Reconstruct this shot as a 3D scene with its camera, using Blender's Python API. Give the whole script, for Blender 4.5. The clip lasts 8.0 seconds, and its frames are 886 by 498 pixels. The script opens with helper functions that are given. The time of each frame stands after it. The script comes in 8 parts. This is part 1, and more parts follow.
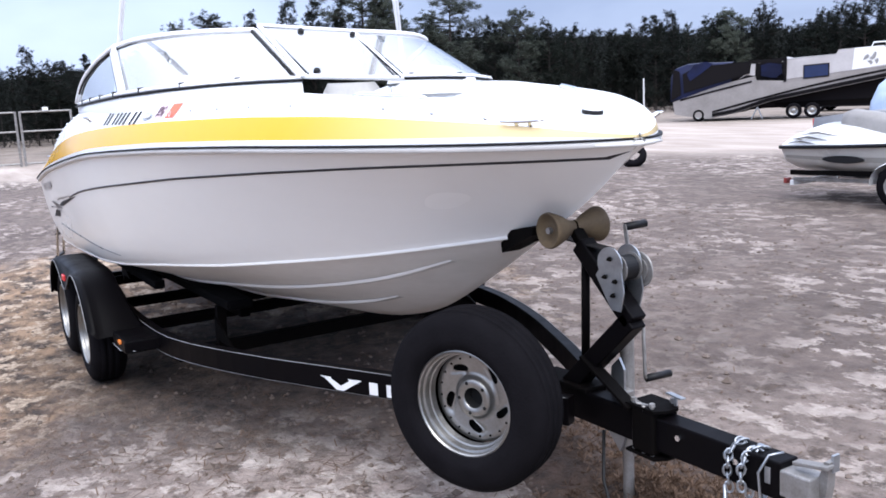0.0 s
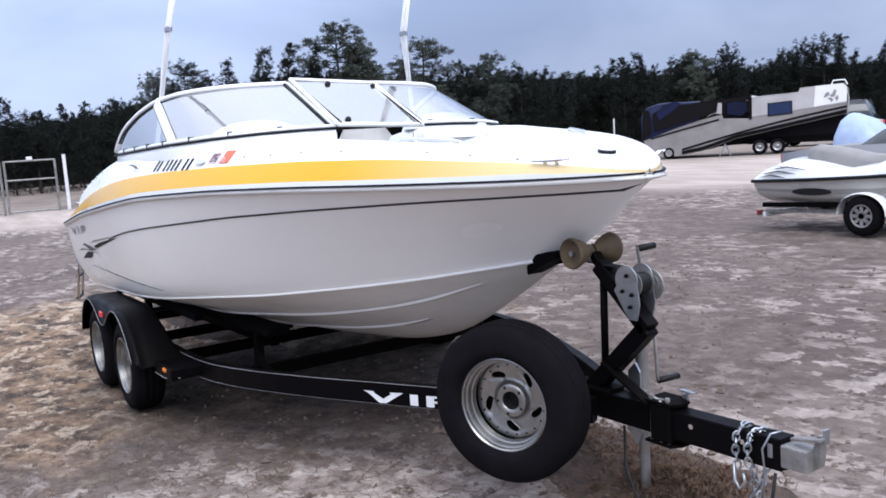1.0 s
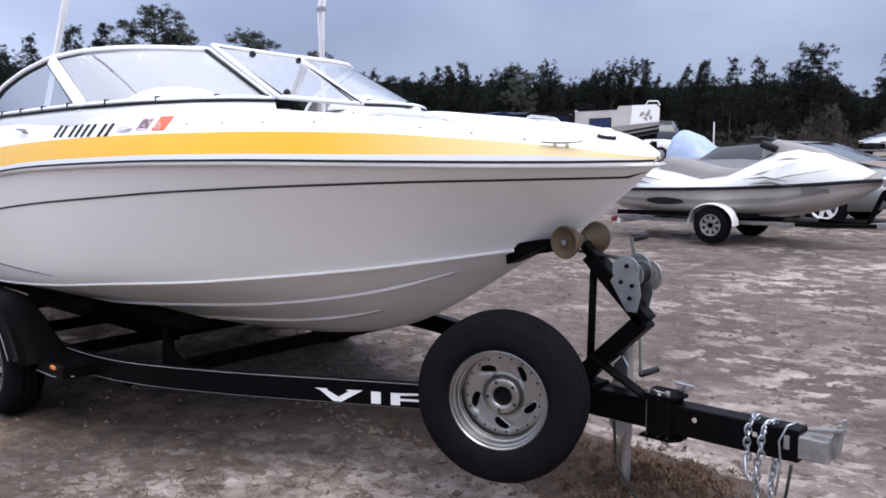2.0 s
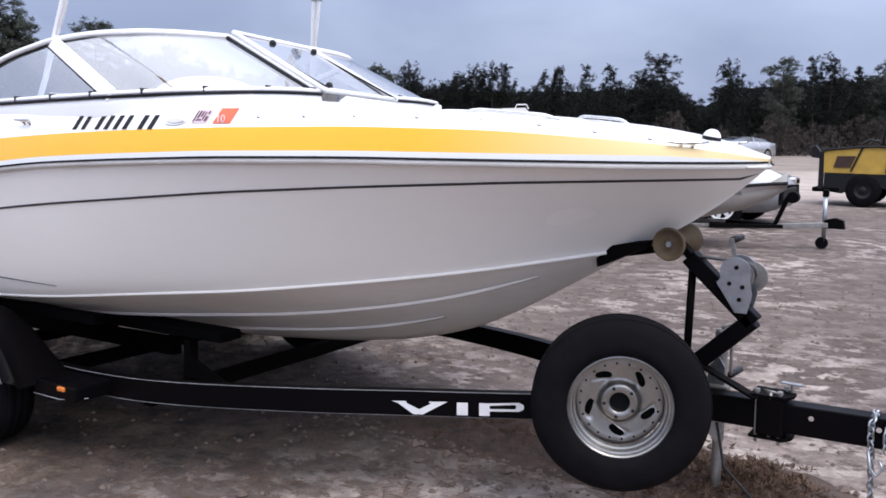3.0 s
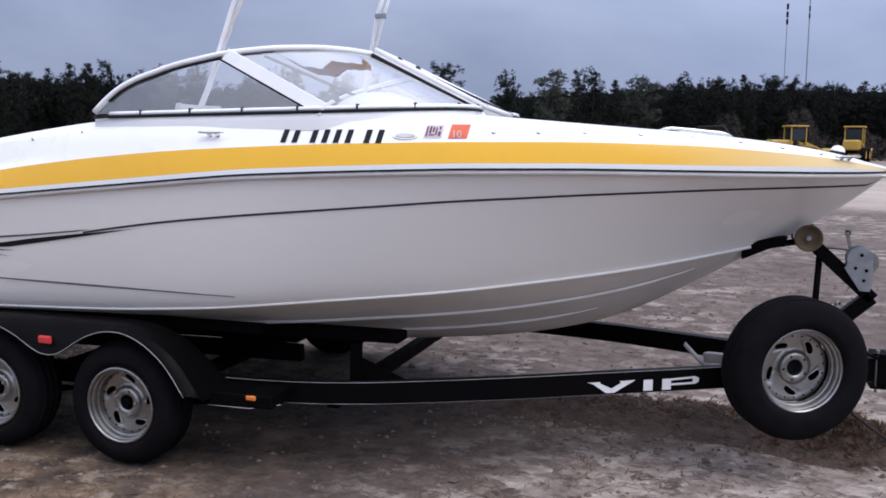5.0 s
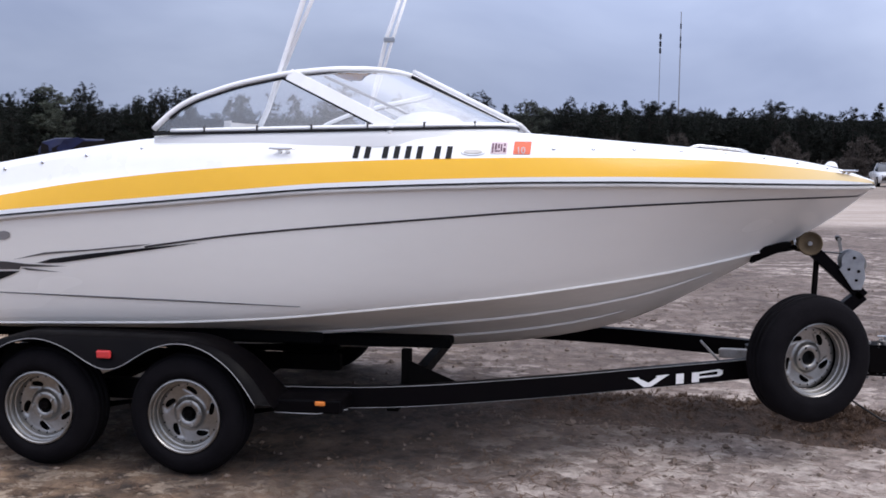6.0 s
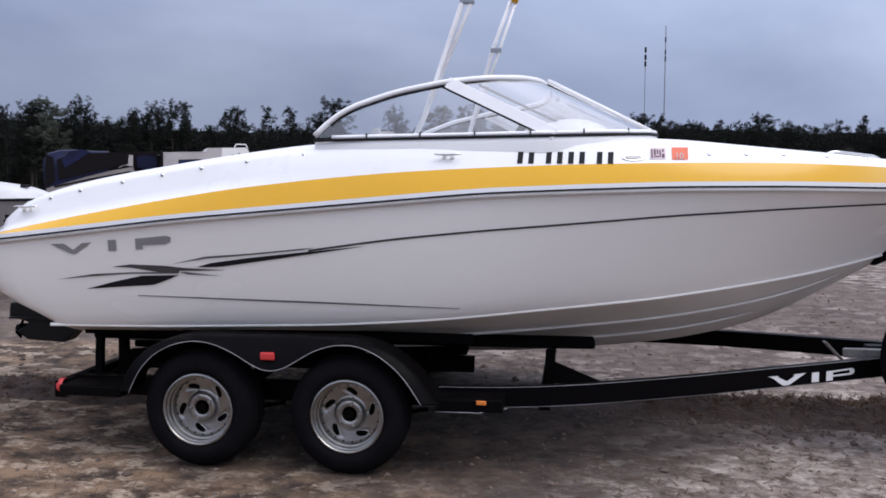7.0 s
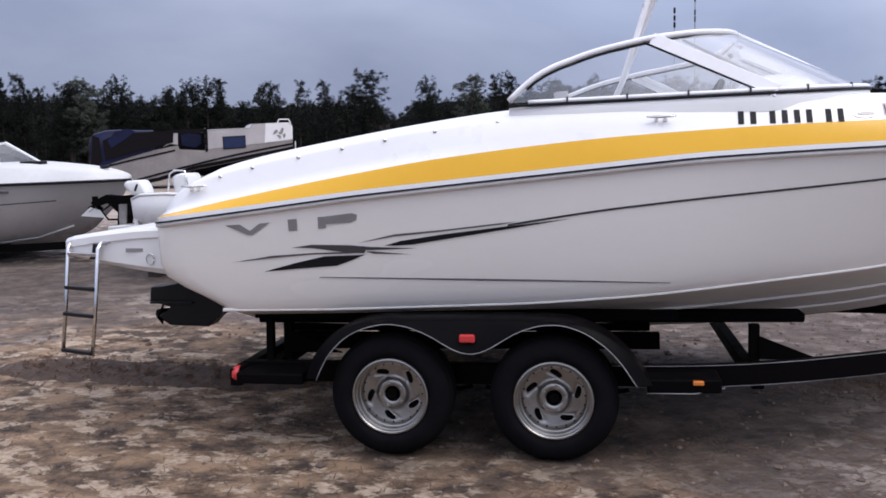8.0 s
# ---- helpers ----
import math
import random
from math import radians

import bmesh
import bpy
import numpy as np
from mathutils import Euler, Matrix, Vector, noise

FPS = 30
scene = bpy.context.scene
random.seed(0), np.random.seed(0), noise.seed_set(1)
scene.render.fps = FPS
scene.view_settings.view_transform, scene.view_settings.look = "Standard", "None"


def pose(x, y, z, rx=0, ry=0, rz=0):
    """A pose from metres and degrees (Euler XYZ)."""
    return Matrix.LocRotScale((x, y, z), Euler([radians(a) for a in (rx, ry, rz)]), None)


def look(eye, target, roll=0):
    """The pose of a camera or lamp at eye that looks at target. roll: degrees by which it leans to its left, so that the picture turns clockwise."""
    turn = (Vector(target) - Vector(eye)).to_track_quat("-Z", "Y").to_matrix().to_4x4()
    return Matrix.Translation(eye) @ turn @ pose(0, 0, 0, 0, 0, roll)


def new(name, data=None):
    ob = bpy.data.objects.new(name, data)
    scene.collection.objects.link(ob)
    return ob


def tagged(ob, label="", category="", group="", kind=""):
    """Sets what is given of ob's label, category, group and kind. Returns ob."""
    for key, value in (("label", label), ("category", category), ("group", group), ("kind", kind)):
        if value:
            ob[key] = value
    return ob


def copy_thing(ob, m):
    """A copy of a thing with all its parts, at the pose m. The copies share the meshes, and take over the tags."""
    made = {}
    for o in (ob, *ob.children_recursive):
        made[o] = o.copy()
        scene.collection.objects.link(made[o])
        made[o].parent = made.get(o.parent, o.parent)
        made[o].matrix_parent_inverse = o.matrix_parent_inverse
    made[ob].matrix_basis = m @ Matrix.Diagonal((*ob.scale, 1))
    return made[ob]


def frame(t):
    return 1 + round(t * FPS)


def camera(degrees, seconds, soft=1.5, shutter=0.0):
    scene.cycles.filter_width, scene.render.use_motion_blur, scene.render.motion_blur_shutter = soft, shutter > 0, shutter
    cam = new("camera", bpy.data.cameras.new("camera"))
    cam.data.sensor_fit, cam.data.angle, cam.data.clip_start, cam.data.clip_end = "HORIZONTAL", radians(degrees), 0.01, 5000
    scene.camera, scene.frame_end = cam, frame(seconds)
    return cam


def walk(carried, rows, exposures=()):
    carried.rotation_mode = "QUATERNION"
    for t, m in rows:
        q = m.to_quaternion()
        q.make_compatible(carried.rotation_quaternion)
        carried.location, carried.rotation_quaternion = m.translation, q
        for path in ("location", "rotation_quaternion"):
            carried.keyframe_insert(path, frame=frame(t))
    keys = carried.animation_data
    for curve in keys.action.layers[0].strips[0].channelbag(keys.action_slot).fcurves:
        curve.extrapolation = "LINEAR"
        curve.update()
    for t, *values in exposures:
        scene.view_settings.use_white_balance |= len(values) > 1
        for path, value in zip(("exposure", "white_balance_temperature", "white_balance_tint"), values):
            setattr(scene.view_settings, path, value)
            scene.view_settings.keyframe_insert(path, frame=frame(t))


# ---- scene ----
cam = camera(54.8, 8.0, soft=1.7)
PATH = [
    (0, (5.96, -2.016, 1.599), (4.271, -0.998, 1.265), -2.9),
    (0.2, (6.054, -2.156, 1.613), (4.342, -1.153, 1.363), -2.6),
    (0.5, (6.169, -2.304, 1.579), (4.466, -1.287, 1.328), -3.2),
    (0.7, (6.258, -2.394, 1.604), (4.56, -1.365, 1.357), -4.6),
    (0.8, (6.254, -2.427, 1.614), (4.548, -1.41, 1.379), -4.4),
    (1, (6.228, -2.496, 1.619), (4.564, -1.413, 1.377), -3.9),
    (1.2, (6.173, -2.603, 1.62), (4.526, -1.481, 1.449), -3.6),
    (1.3, (6.123, -2.649, 1.61), (4.53, -1.451, 1.443), -3.1),
    (1.5, (5.989, -2.719, 1.561), (4.474, -1.434, 1.331), -1.8),
    (1.7, (5.836, -2.78, 1.537), (4.369, -1.442, 1.296), -0.9),
    (2.8, (4.828, -3.315, 1.552), (3.694, -1.692, 1.267), -0.4),
    (3, (4.671, -3.413, 1.534), (3.571, -1.762, 1.283), 0.2),
    (3.2, (4.483, -3.494, 1.548), (3.395, -1.828, 1.347), -0.9),
    (3.5, (4.244, -3.667, 1.571), (3.116, -2.03, 1.355), -1.4),
    (3.7, (4.098, -3.782, 1.565), (3.011, -2.12, 1.327), -0.6),
    (4, (3.842, -4.045, 1.603), (2.88, -2.304, 1.399), 2.3),
    (4.2, (3.73, -4.159, 1.556), (2.822, -2.385, 1.39), 2.6),
    (4.5, (3.478, -4.34, 1.549), (2.726, -2.494, 1.388), 0.1),
    (4.7, (3.315, -4.451, 1.578), (2.611, -2.593, 1.348), -0.3),
    (5.8, (2.548, -5.047, 1.498), (2.229, -3.084, 1.29), 1.2),
    (6, (2.363, -5.104, 1.522), (2.019, -3.142, 1.339), 0.3),
    (6.2, (2.2, -5.18, 1.56), (1.875, -3.212, 1.419), 0.9),
    (6.5, (1.941, -5.307, 1.525), (1.699, -3.324, 1.42), -0.9),
    (6.7, (1.827, -5.361, 1.562), (1.545, -3.39, 1.372), -0.6),
    (7, (1.512, -5.368, 1.482), (1.212, -3.396, 1.328), 0.2),
    (7.2, (1.332, -5.348, 1.556), (0.998, -3.39, 1.321), -1.4),
    (7.5, (1.056, -5.329, 1.483), (0.652, -3.38, 1.289), 0.9),
    (7.7, (0.86, -5.302, 1.51), (0.486, -3.346, 1.32), -0.3),
    (8, (0.61, -5.224, 1.482), (0.256, -3.269, 1.26), -1.5),
]
# seconds, stops, kelvin and tint
EXPOSURES = [(0.0, 0.8, 6150, 10), (0.4, 0.5, 6100, 10), (0.8, 0.46, 6100, 10), (1.1, 0.47, 6150, 10), (1.5, 0.34, 6250, 11), (2.8, 0.48, 6400, 12), (3.1, 0.38, 6400, 12), (3.6, 0.2, 6350, 12),
             (4.0, 0.17, 6300, 12), (4.5, -0.02, 6250, 13), (5.8, 0.15, 6400, 13), (6.1, 0.12, 6400, 13), (6.5, -0.10, 6400, 14), (7.0, -0.08, 6400, 13), (7.5, 0.14, 6450, 13), (8.0, 0.0, 6500, 14)]
walk(cam, [(t, look(eye, target, roll)) for t, eye, target, roll in PATH], EXPOSURES)

# ---- light ----
world = bpy.data.worlds.new("sky")
scene.world = world
world.use_nodes = True
wn, wl = world.node_tree.nodes, world.node_tree.links
wn.clear()
w_out = wn.new("ShaderNodeOutputWorld")
w_bg = wn.new("ShaderNodeBackground")
w_sky = wn.new("ShaderNodeTexSky")
w_sky.sky_type = "NISHITA"
w_sky.sun_disc = False
w_sky.sun_elevation, w_sky.sun_rotation = radians(53), radians(111)
w_sky.air_density, w_sky.dust_density, w_sky.ozone_density = 1.0, 4.0, 2.0
w_map = wn.new("ShaderNodeTexCoord")
w_scale = wn.new("ShaderNodeMapping")
w_scale.inputs["Scale"].default_value = (1.5, 1.5, 3.2)
w_noise = wn.new("ShaderNodeTexNoise")
w_noise.inputs["Scale"].default_value = 1.5
w_noise.inputs["Detail"].default_value = 5
w_noise.inputs["Roughness"].default_value = 0.5
w_noise.inputs["Distortion"].default_value = 0.4
w_ramp = wn.new("ShaderNodeValToRGB")
w_ramp.color_ramp.elements[0].position, w_ramp.color_ramp.elements[1].position = 0.36, 0.68
w_ramp.color_ramp.elements[0].color = (4.30, 5.15, 7.55, 1)
w_ramp.color_ramp.elements[1].color = (6.9, 7.95, 10.6, 1)
w_mix = wn.new("ShaderNodeMixRGB")
w_mix.inputs["Fac"].default_value = 0.86
wl.new(w_map.outputs["Generated"], w_scale.inputs["Vector"])
wl.new(w_scale.outputs["Vector"], w_noise.inputs["Vector"])
wl.new(w_noise.outputs["Fac"], w_ramp.inputs["Fac"])
wl.new(w_sky.outputs["Color"], w_mix.inputs["Color1"])
wl.new(w_ramp.outputs["Color"], w_mix.inputs["Color2"])
w_sep = wn.new("ShaderNodeSeparateXYZ")
wl.new(w_map.outputs["Generated"], w_sep.inputs["Vector"])
w_up = wn.new("ShaderNodeMapRange")
w_up.inputs["From Min"].default_value, w_up.inputs["From Max"].default_value = 0.12, 0.9
w_up.inputs["To Min"].default_value, w_up.inputs["To Max"].default_value = 1.0, 2.7
wl.new(w_sep.outputs["Z"], w_up.inputs["Value"])
# the cloud thins to a white glow overhead
w_white = wn.new("ShaderNodeMapRange")
w_white.inputs["From Min"].default_value, w_white.inputs["From Max"].default_value = 0.22, 0.75
wl.new(w_sep.outputs["Z"], w_white.inputs["Value"])
w_glow = wn.new("ShaderNodeMixRGB")
w_glow.inputs["Color2"].default_value = (6.55, 6.85, 8.0, 1)
wl.new(w_white.outputs["Result"], w_glow.inputs["Fac"])
wl.new(w_mix.outputs["Color"], w_glow.inputs["Color1"])
w_mul = wn.new("ShaderNodeVectorMath")
w_mul.operation = "SCALE"
wl.new(w_glow.outputs["Color"], w_mul.inputs[0])
wl.new(w_up.outputs["Result"], w_mul.inputs["Scale"])
# a heavier bank of cloud over the woods beyond the stern
w_dot = wn.new("ShaderNodeVectorMath")
w_dot.operation = "DOT_PRODUCT"
w_dot.inputs[1].default_value = (-0.57, 0.82, 0.0)
wl.new(w_map.outputs["Generated"], w_dot.inputs[0])
w_bank = wn.new("ShaderNodeMapRange")
w_bank.interpolation_type = "SMOOTHSTEP"
w_bank.inputs["From Min"].default_value, w_bank.inputs["From Max"].default_value = 0.75, 0.98
w_bank.inputs["To Min"].default_value, w_bank.inputs["To Max"].default_value = 1.0, 0.76
wl.new(w_dot.outputs["Value"], w_bank.inputs["Value"])
w_all = wn.new("ShaderNodeVectorMath")
w_all.operation = "SCALE"
wl.new(w_mul.outputs["Vector"], w_all.inputs[0])
wl.new(w_bank.outputs["Result"], w_all.inputs["Scale"])
wl.new(w_all.outputs["Vector"], w_bg.inputs["Color"])
w_bg.inputs["Strength"].default_value = 0.085
wl.new(w_bg.outputs["Background"], w_out.inputs["Surface"])

sun = new("sun", bpy.data.lights.new("sun", "SUN"))
sun.data.energy, sun.data.angle, sun.data.color = 1.6, radians(35), (1.0, 0.97, 0.93)
sun.matrix_world = look((9.5, -3.2, 12.2), (1, 0, 0))


# ---- materials ----
def material(name, color, rough=0.5, metal=0.0, dark=None, scale=6.0, spread=0.25, bump=0.0, bump_scale=40.0, coat=0.0,
             per_object=0.0, stretch=(1, 1, 1), detail=6.0, rough_var=0.12, spec=0.5):
    """A surface with two scales of colour variation, roughness variation and fine relief."""
    m = bpy.data.materials.new(name)
    m.use_nodes = True
    n, l = m.node_tree.nodes, m.node_tree.links
    b = n["Principled BSDF"]
    b.inputs["Metallic"].default_value = metal
    b.inputs["Coat Weight"].default_value = coat
    b.inputs["Specular IOR Level"].default_value = spec
    b.inputs["Coat Roughness"].default_value = 0.08
    tc = n.new("ShaderNodeTexCoord")
    mp = n.new("ShaderNodeMapping")
    mp.inputs["Scale"].default_value = stretch
    l.new(tc.outputs["Object"], mp.inputs["Vector"])
    big = n.new("ShaderNodeTexNoise")
    big.inputs["Scale"].default_value, big.inputs["Detail"].default_value = scale, detail
    fine = n.new("ShaderNodeTexNoise")
    fine.inputs["Scale"].default_value, fine.inputs["Detail"].default_value = scale * 9, 3
    l.new(mp.outputs["Vector"], big.inputs["Vector"])
    l.new(mp.outputs["Vector"], fine.inputs["Vector"])
    add = n.new("ShaderNodeMath")
    add.operation = "MULTIPLY_ADD"
    add.inputs[1].default_value = 0.35
    l.new(fine.outputs["Fac"], add.inputs[0])
    l.new(big.outputs["Fac"], add.inputs[2])
    ramp = n.new("ShaderNodeValToRGB")
    ramp.color_ramp.elements[0].position, ramp.color_ramp.elements[1].position = 0.5 - spread, 0.8 + spread * 0.4
    dark = dark or tuple(c * 0.72 for c in color)
    ramp.color_ramp.elements[0].color, ramp.color_ramp.elements[1].color = (*dark, 1), (*color, 1)
    l.new(add.outputs["Value"], ramp.inputs["Fac"])
    out = ramp.outputs["Color"]
    if per_object:
        info = n.new("ShaderNodeObjectInfo")
        hsv = n.new("ShaderNodeHueSaturation")
        mr = n.new("ShaderNodeMapRange")
        mr.inputs["To Min"].default_value, mr.inputs["To Max"].default_value = 1 - per_object, 1 + per_object
        l.new(info.outputs["Random"], mr.inputs["Value"])
        l.new(mr.outputs["Result"], hsv.inputs["Value"])
        l.new(out, hsv.inputs["Color"])
        out = hsv.outputs["Color"]
    l.new(out, b.inputs["Base Color"])
    rr = n.new("ShaderNodeMapRange")
    rr.inputs["To Min"].default_value, rr.inputs["To Max"].default_value = max(0.02, rough - rough_var), min(1, rough + rough_var)
    l.new(big.outputs["Fac"], rr.inputs["Value"])
    l.new(rr.outputs["Result"], b.inputs["Roughness"])
    if bump:
        bt = n.new("ShaderNodeTexNoise")
        bt.inputs["Scale"].default_value, bt.inputs["Detail"].default_value = bump_scale, 4
        l.new(mp.outputs["Vector"], bt.inputs["Vector"])
        bn = n.new("ShaderNodeBump")
        bn.inputs["Strength"].default_value, bn.inputs["Distance"].default_value = bump, 0.02
        l.new(bt.outputs["Fac"], bn.inputs["Height"])
        l.new(bn.outputs["Normal"], b.inputs["Normal"])
    return m


def glass_material(name, tint, rough=0.02, dust=0.13, face=0.10):
    """Clear sheet with a reflecting face and a thin film of dust."""
    m = bpy.data.materials.new(name)
    m.use_nodes = True
    n, l = m.node_tree.nodes, m.node_tree.links
    n.clear()
    out = n.new("ShaderNodeOutputMaterial")
    tr = n.new("ShaderNodeBsdfTransparent")
    tr.inputs["Color"].default_value = (*tint, 1)
    gl = n.new("ShaderNodeBsdfGlossy")
    gl.inputs["Roughness"].default_value = rough
    df = n.new("ShaderNodeBsdfDiffuse")
    df.inputs["Color"].default_value = (0.75, 0.76, 0.78, 1)
    tl = n.new("ShaderNodeBsdfTranslucent")
    tl.inputs["Color"].default_value = (0.75, 0.76, 0.78, 1)
    film = n.new("ShaderNodeMixShader")
    film.inputs["Fac"].default_value = 0.5
    l.new(df.outputs["BSDF"], film.inputs[1])
    l.new(tl.outputs["BSDF"], film.inputs[2])
    tc = n.new("ShaderNodeTexCoord")
    nz = n.new("ShaderNodeTexNoise")
    nz.inputs["Scale"].default_value, nz.inputs["Detail"].default_value = 3.0, 6
    l.new(tc.outputs["Object"], nz.inputs["Vector"])
    mr = n.new("ShaderNodeMapRange")
    mr.inputs["From Min"].default_value, mr.inputs["From Max"].default_value = 0.3, 0.75
    mr.inputs["To Min"].default_value, mr.inputs["To Max"].default_value = dust * 0.85, dust * 1.25
    l.new(nz.outputs["Fac"], mr.inputs["Value"])
    base = n.new("ShaderNodeMixShader")
    l.new(mr.outputs["Result"], base.inputs["Fac"])
    l.new(tr.outputs["BSDF"], base.inputs[1])
    l.new(film.outputs["Shader"], base.inputs[2])
    fr = n.new("ShaderNodeLayerWeight")
    fr.inputs["Blend"].default_value = 0.5
    pw = n.new("ShaderNodeMath")
    pw.operation = "POWER"
    pw.inputs[1].default_value = 1.5
    l.new(fr.outputs["Facing"], pw.inputs[0])
    sc = n.new("ShaderNodeMath")
    sc.operation = "MULTIPLY_ADD"
    sc.inputs[1].default_value, sc.inputs[2].default_value = 0.95, face
    l.new(pw.outputs["Value"], sc.inputs[0])
    mix = n.new("ShaderNodeMixShader")
    l.new(sc.outputs["Value"], mix.inputs["Fac"])
    l.new(base.outputs["Shader"], mix.inputs[1])
    l.new(gl.outputs["BSDF"], mix.inputs[2])
    l.new(mix.outputs["Shader"], out.inputs["Surface"])
    return m


M = {}
M["gelcoat"] = material("white gelcoat", (0.82, 0.82, 0.815), 0.3, dark=(0.75, 0.75, 0.74), scale=1.5, coat=0.12, spec=0.35)
M["hull"] = material("pale grey hull gelcoat", (0.875, 0.850, 0.800), 0.24, dark=(0.83, 0.805, 0.755), scale=0.9, detail=2.0, coat=0.2, stretch=(1, 1, 2.5), spec=0.4)
M["bottom"] = material("mottled hull bottom gelcoat", (0.80, 0.77, 0.715), 0.4, dark=(0.60, 0.565, 0.50), scale=1.6, detail=7, stretch=(0.6, 1, 3), bump=0.02, spec=0.3)
M["yellow"] = material("yellow gelcoat", (0.78, 0.425, 0.02), 0.22, dark=(0.72, 0.385, 0.014), scale=1.6, coat=0.15, spec=0.35)
yb = M["yellow"].node_tree
fade = yb.nodes.new("ShaderNodeMapRange")
fade.interpolation_type = "SMOOTHSTEP"
fade.inputs["From Min"].default_value, fade.inputs["From Max"].default_value = 2.75, 3.8
fade.inputs["To Max"].default_value = 0.8
axes = yb.nodes.new("ShaderNodeSeparateXYZ")
where = yb.nodes.new("ShaderNodeTexCoord")
cream = yb.nodes.new("ShaderNodeMixRGB")
cream.inputs["Color2"].default_value = (0.84, 0.70, 0.42, 1)
yb.links.new(where.outputs["Object"], axes.inputs["Vector"])
yb.links.new(axes.outputs["X"], fade.inputs["Value"])
yb.links.new(fade.outputs["Result"], cream.inputs["Fac"])
paint = yb.nodes["Principled BSDF"].inputs["Base Color"]
yb.links.new(paint.links[0].from_socket, cream.inputs["Color1"])
yb.links.new(cream.outputs["Color"], paint)
M["rubrail"] = material("white vinyl rub rail", (0.72, 0.70, 0.67), 0.35, scale=3)
M["gasket"] = material("black rubber gasket", (0.008, 0.008, 0.010), 0.55, scale=20, spec=0.2)
M["pinstripe"] = material("dark grey vinyl line", (0.035, 0.032, 0.034), 0.4, scale=9, spec=0.3)
M["decal_grey"] = material("grey vinyl decal", (0.11, 0.105, 0.105), 0.3, scale=7)
M["decal_mid"] = material("worn grey vinyl lettering", (0.27, 0.26, 0.26), 0.4, scale=7)
M["decal_dark"] = material("near-black vinyl decal", (0.012, 0.012, 0.014), 0.55, scale=7, spec=0.15)
M["decal_slate"] = material("slate grey vinyl decal", (0.06, 0.058, 0.06), 0.4, scale=7)
M["decal_orange"] = material("orange red sticker", (0.75, 0.13, 0.05), 0.45, scale=10)
M["decal_pale"] = material("pale pink printed sticker", (0.66, 0.52, 0.55), 0.45, scale=10)
M["decal_red"] = material("dark plum print", (0.10, 0.03, 0.06), 0.5, scale=10)
M["decal_white"] = material("white vinyl lettering", (0.78, 0.78, 0.78), 0.35, scale=10)
M["alu"] = material("white painted aluminium", (0.88, 0.88, 0.88), 0.35, dark=(0.76, 0.76, 0.77), scale=12)
M["chrome"] = material("polished stainless steel", (0.78, 0.78, 0.78), 0.12, metal=1.0, scale=14)
M["galv"] = material("galvanised steel", (0.42, 0.44, 0.46), 0.34, metal=0.85, dark=(0.22, 0.23, 0.25), scale=16, bump=0.05)
M["wheel"] = material("scuffed silver steel wheel", (0.35, 0.342, 0.33), 0.36, metal=0.92, dark=(0.20, 0.19, 0.17), scale=9, spread=0.2, bump=0.015, bump_scale=14)
M["tyre"] = material("weathered black tyre rubber", (0.0080, 0.0073, 0.0086), 0.85, dark=(0.0036, 0.0032, 0.0039), scale=10, bump=0.15, bump_scale=90, spec=0.05)
M["trailer"] = material("black trailer paint", (0.0022, 0.0019, 0.0026), 0.42, dark=(0.0035, 0.0028, 0.003), scale=9, spec=0.05)
M["black_metal"] = material("dull black steel", (0.0022, 0.0020, 0.0022), 0.65, dark=(0.004, 0.003, 0.0026), scale=12, bump=0.05, spec=0.04)
M["pinhole"] = material("dark hollow", (0.006, 0.006, 0.006), 0.9)
M["carpet"] = material("black bunk carpet", (0.003, 0.003, 0.0034), 0.95, scale=30, bump=0.4, bump_scale=200, spec=0.05)
M["roller"] = material("dusty brown rubber roller", (0.115, 0.080, 0.040), 0.75, dark=(0.036, 0.022, 0.013), scale=11, bump=0.1)
M["pin_grey"] = material("grey edge line", (0.30, 0.30, 0.31), 0.5, dark=(0.10, 0.10, 0.10), scale=7, spread=0.15)
M["jack_steel"] = material("weathered jack steel", (0.34, 0.33, 0.32), 0.5, metal=0.6, dark=(0.12, 0.105, 0.09), scale=14, bump=0.1)
M["amber"] = material("amber lens", (0.75, 0.22, 0.04), 0.25, scale=10)
M["red"] = material("red lens", (0.65, 0.05, 0.05), 0.25, scale=10)
M["canvas"] = material("yellow canvas", (0.72, 0.36, 0.03), 0.85, dark=(0.5, 0.24, 0.02), scale=9, bump=0.3, bump_scale=60)
M["vinyl"] = material("pale grey marine vinyl", (0.60, 0.58, 0.55), 0.5, dark=(0.46, 0.44, 0.41), scale=6, bump=0.1)
M["interior"] = material("off-white cockpit liner", (0.52, 0.50, 0.47), 0.5, dark=(0.38, 0.36, 0.34), scale=4)
M["plastic_black"] = material("black plastic", (0.008, 0.008, 0.009), 0.5, scale=8, spec=0.25)
M["glass"] = glass_material("clear windscreen glass", (0.88, 0.90, 0.92))
M["car_glass"] = material("dark car glass", (0.02, 0.025, 0.03), 0.08, scale=4)


# ---- mesh helpers ----
def part(name, bm, mat, parent=None, label="", smooth=False):
    """Links a bmesh as one mesh object, under a thing or a part; its geometry is in world coordinates."""
    bmesh.ops.recalc_face_normals(bm, faces=bm.faces)
    me = bpy.data.meshes.new(name)
    bm.to_mesh(me)
    bm.free()
    me.materials.append(M[mat] if isinstance(mat, str) else mat)
    if smooth:
        for p in me.polygons:
            p.use_smooth = True
    ob = new(name, me)
    if parent is not None:
        ob.parent = parent
        ob.matrix_parent_inverse = rest[parent].inverted()
    rest[ob] = Matrix.Identity(4)
    if label:
        ob["label"] = label
    return ob


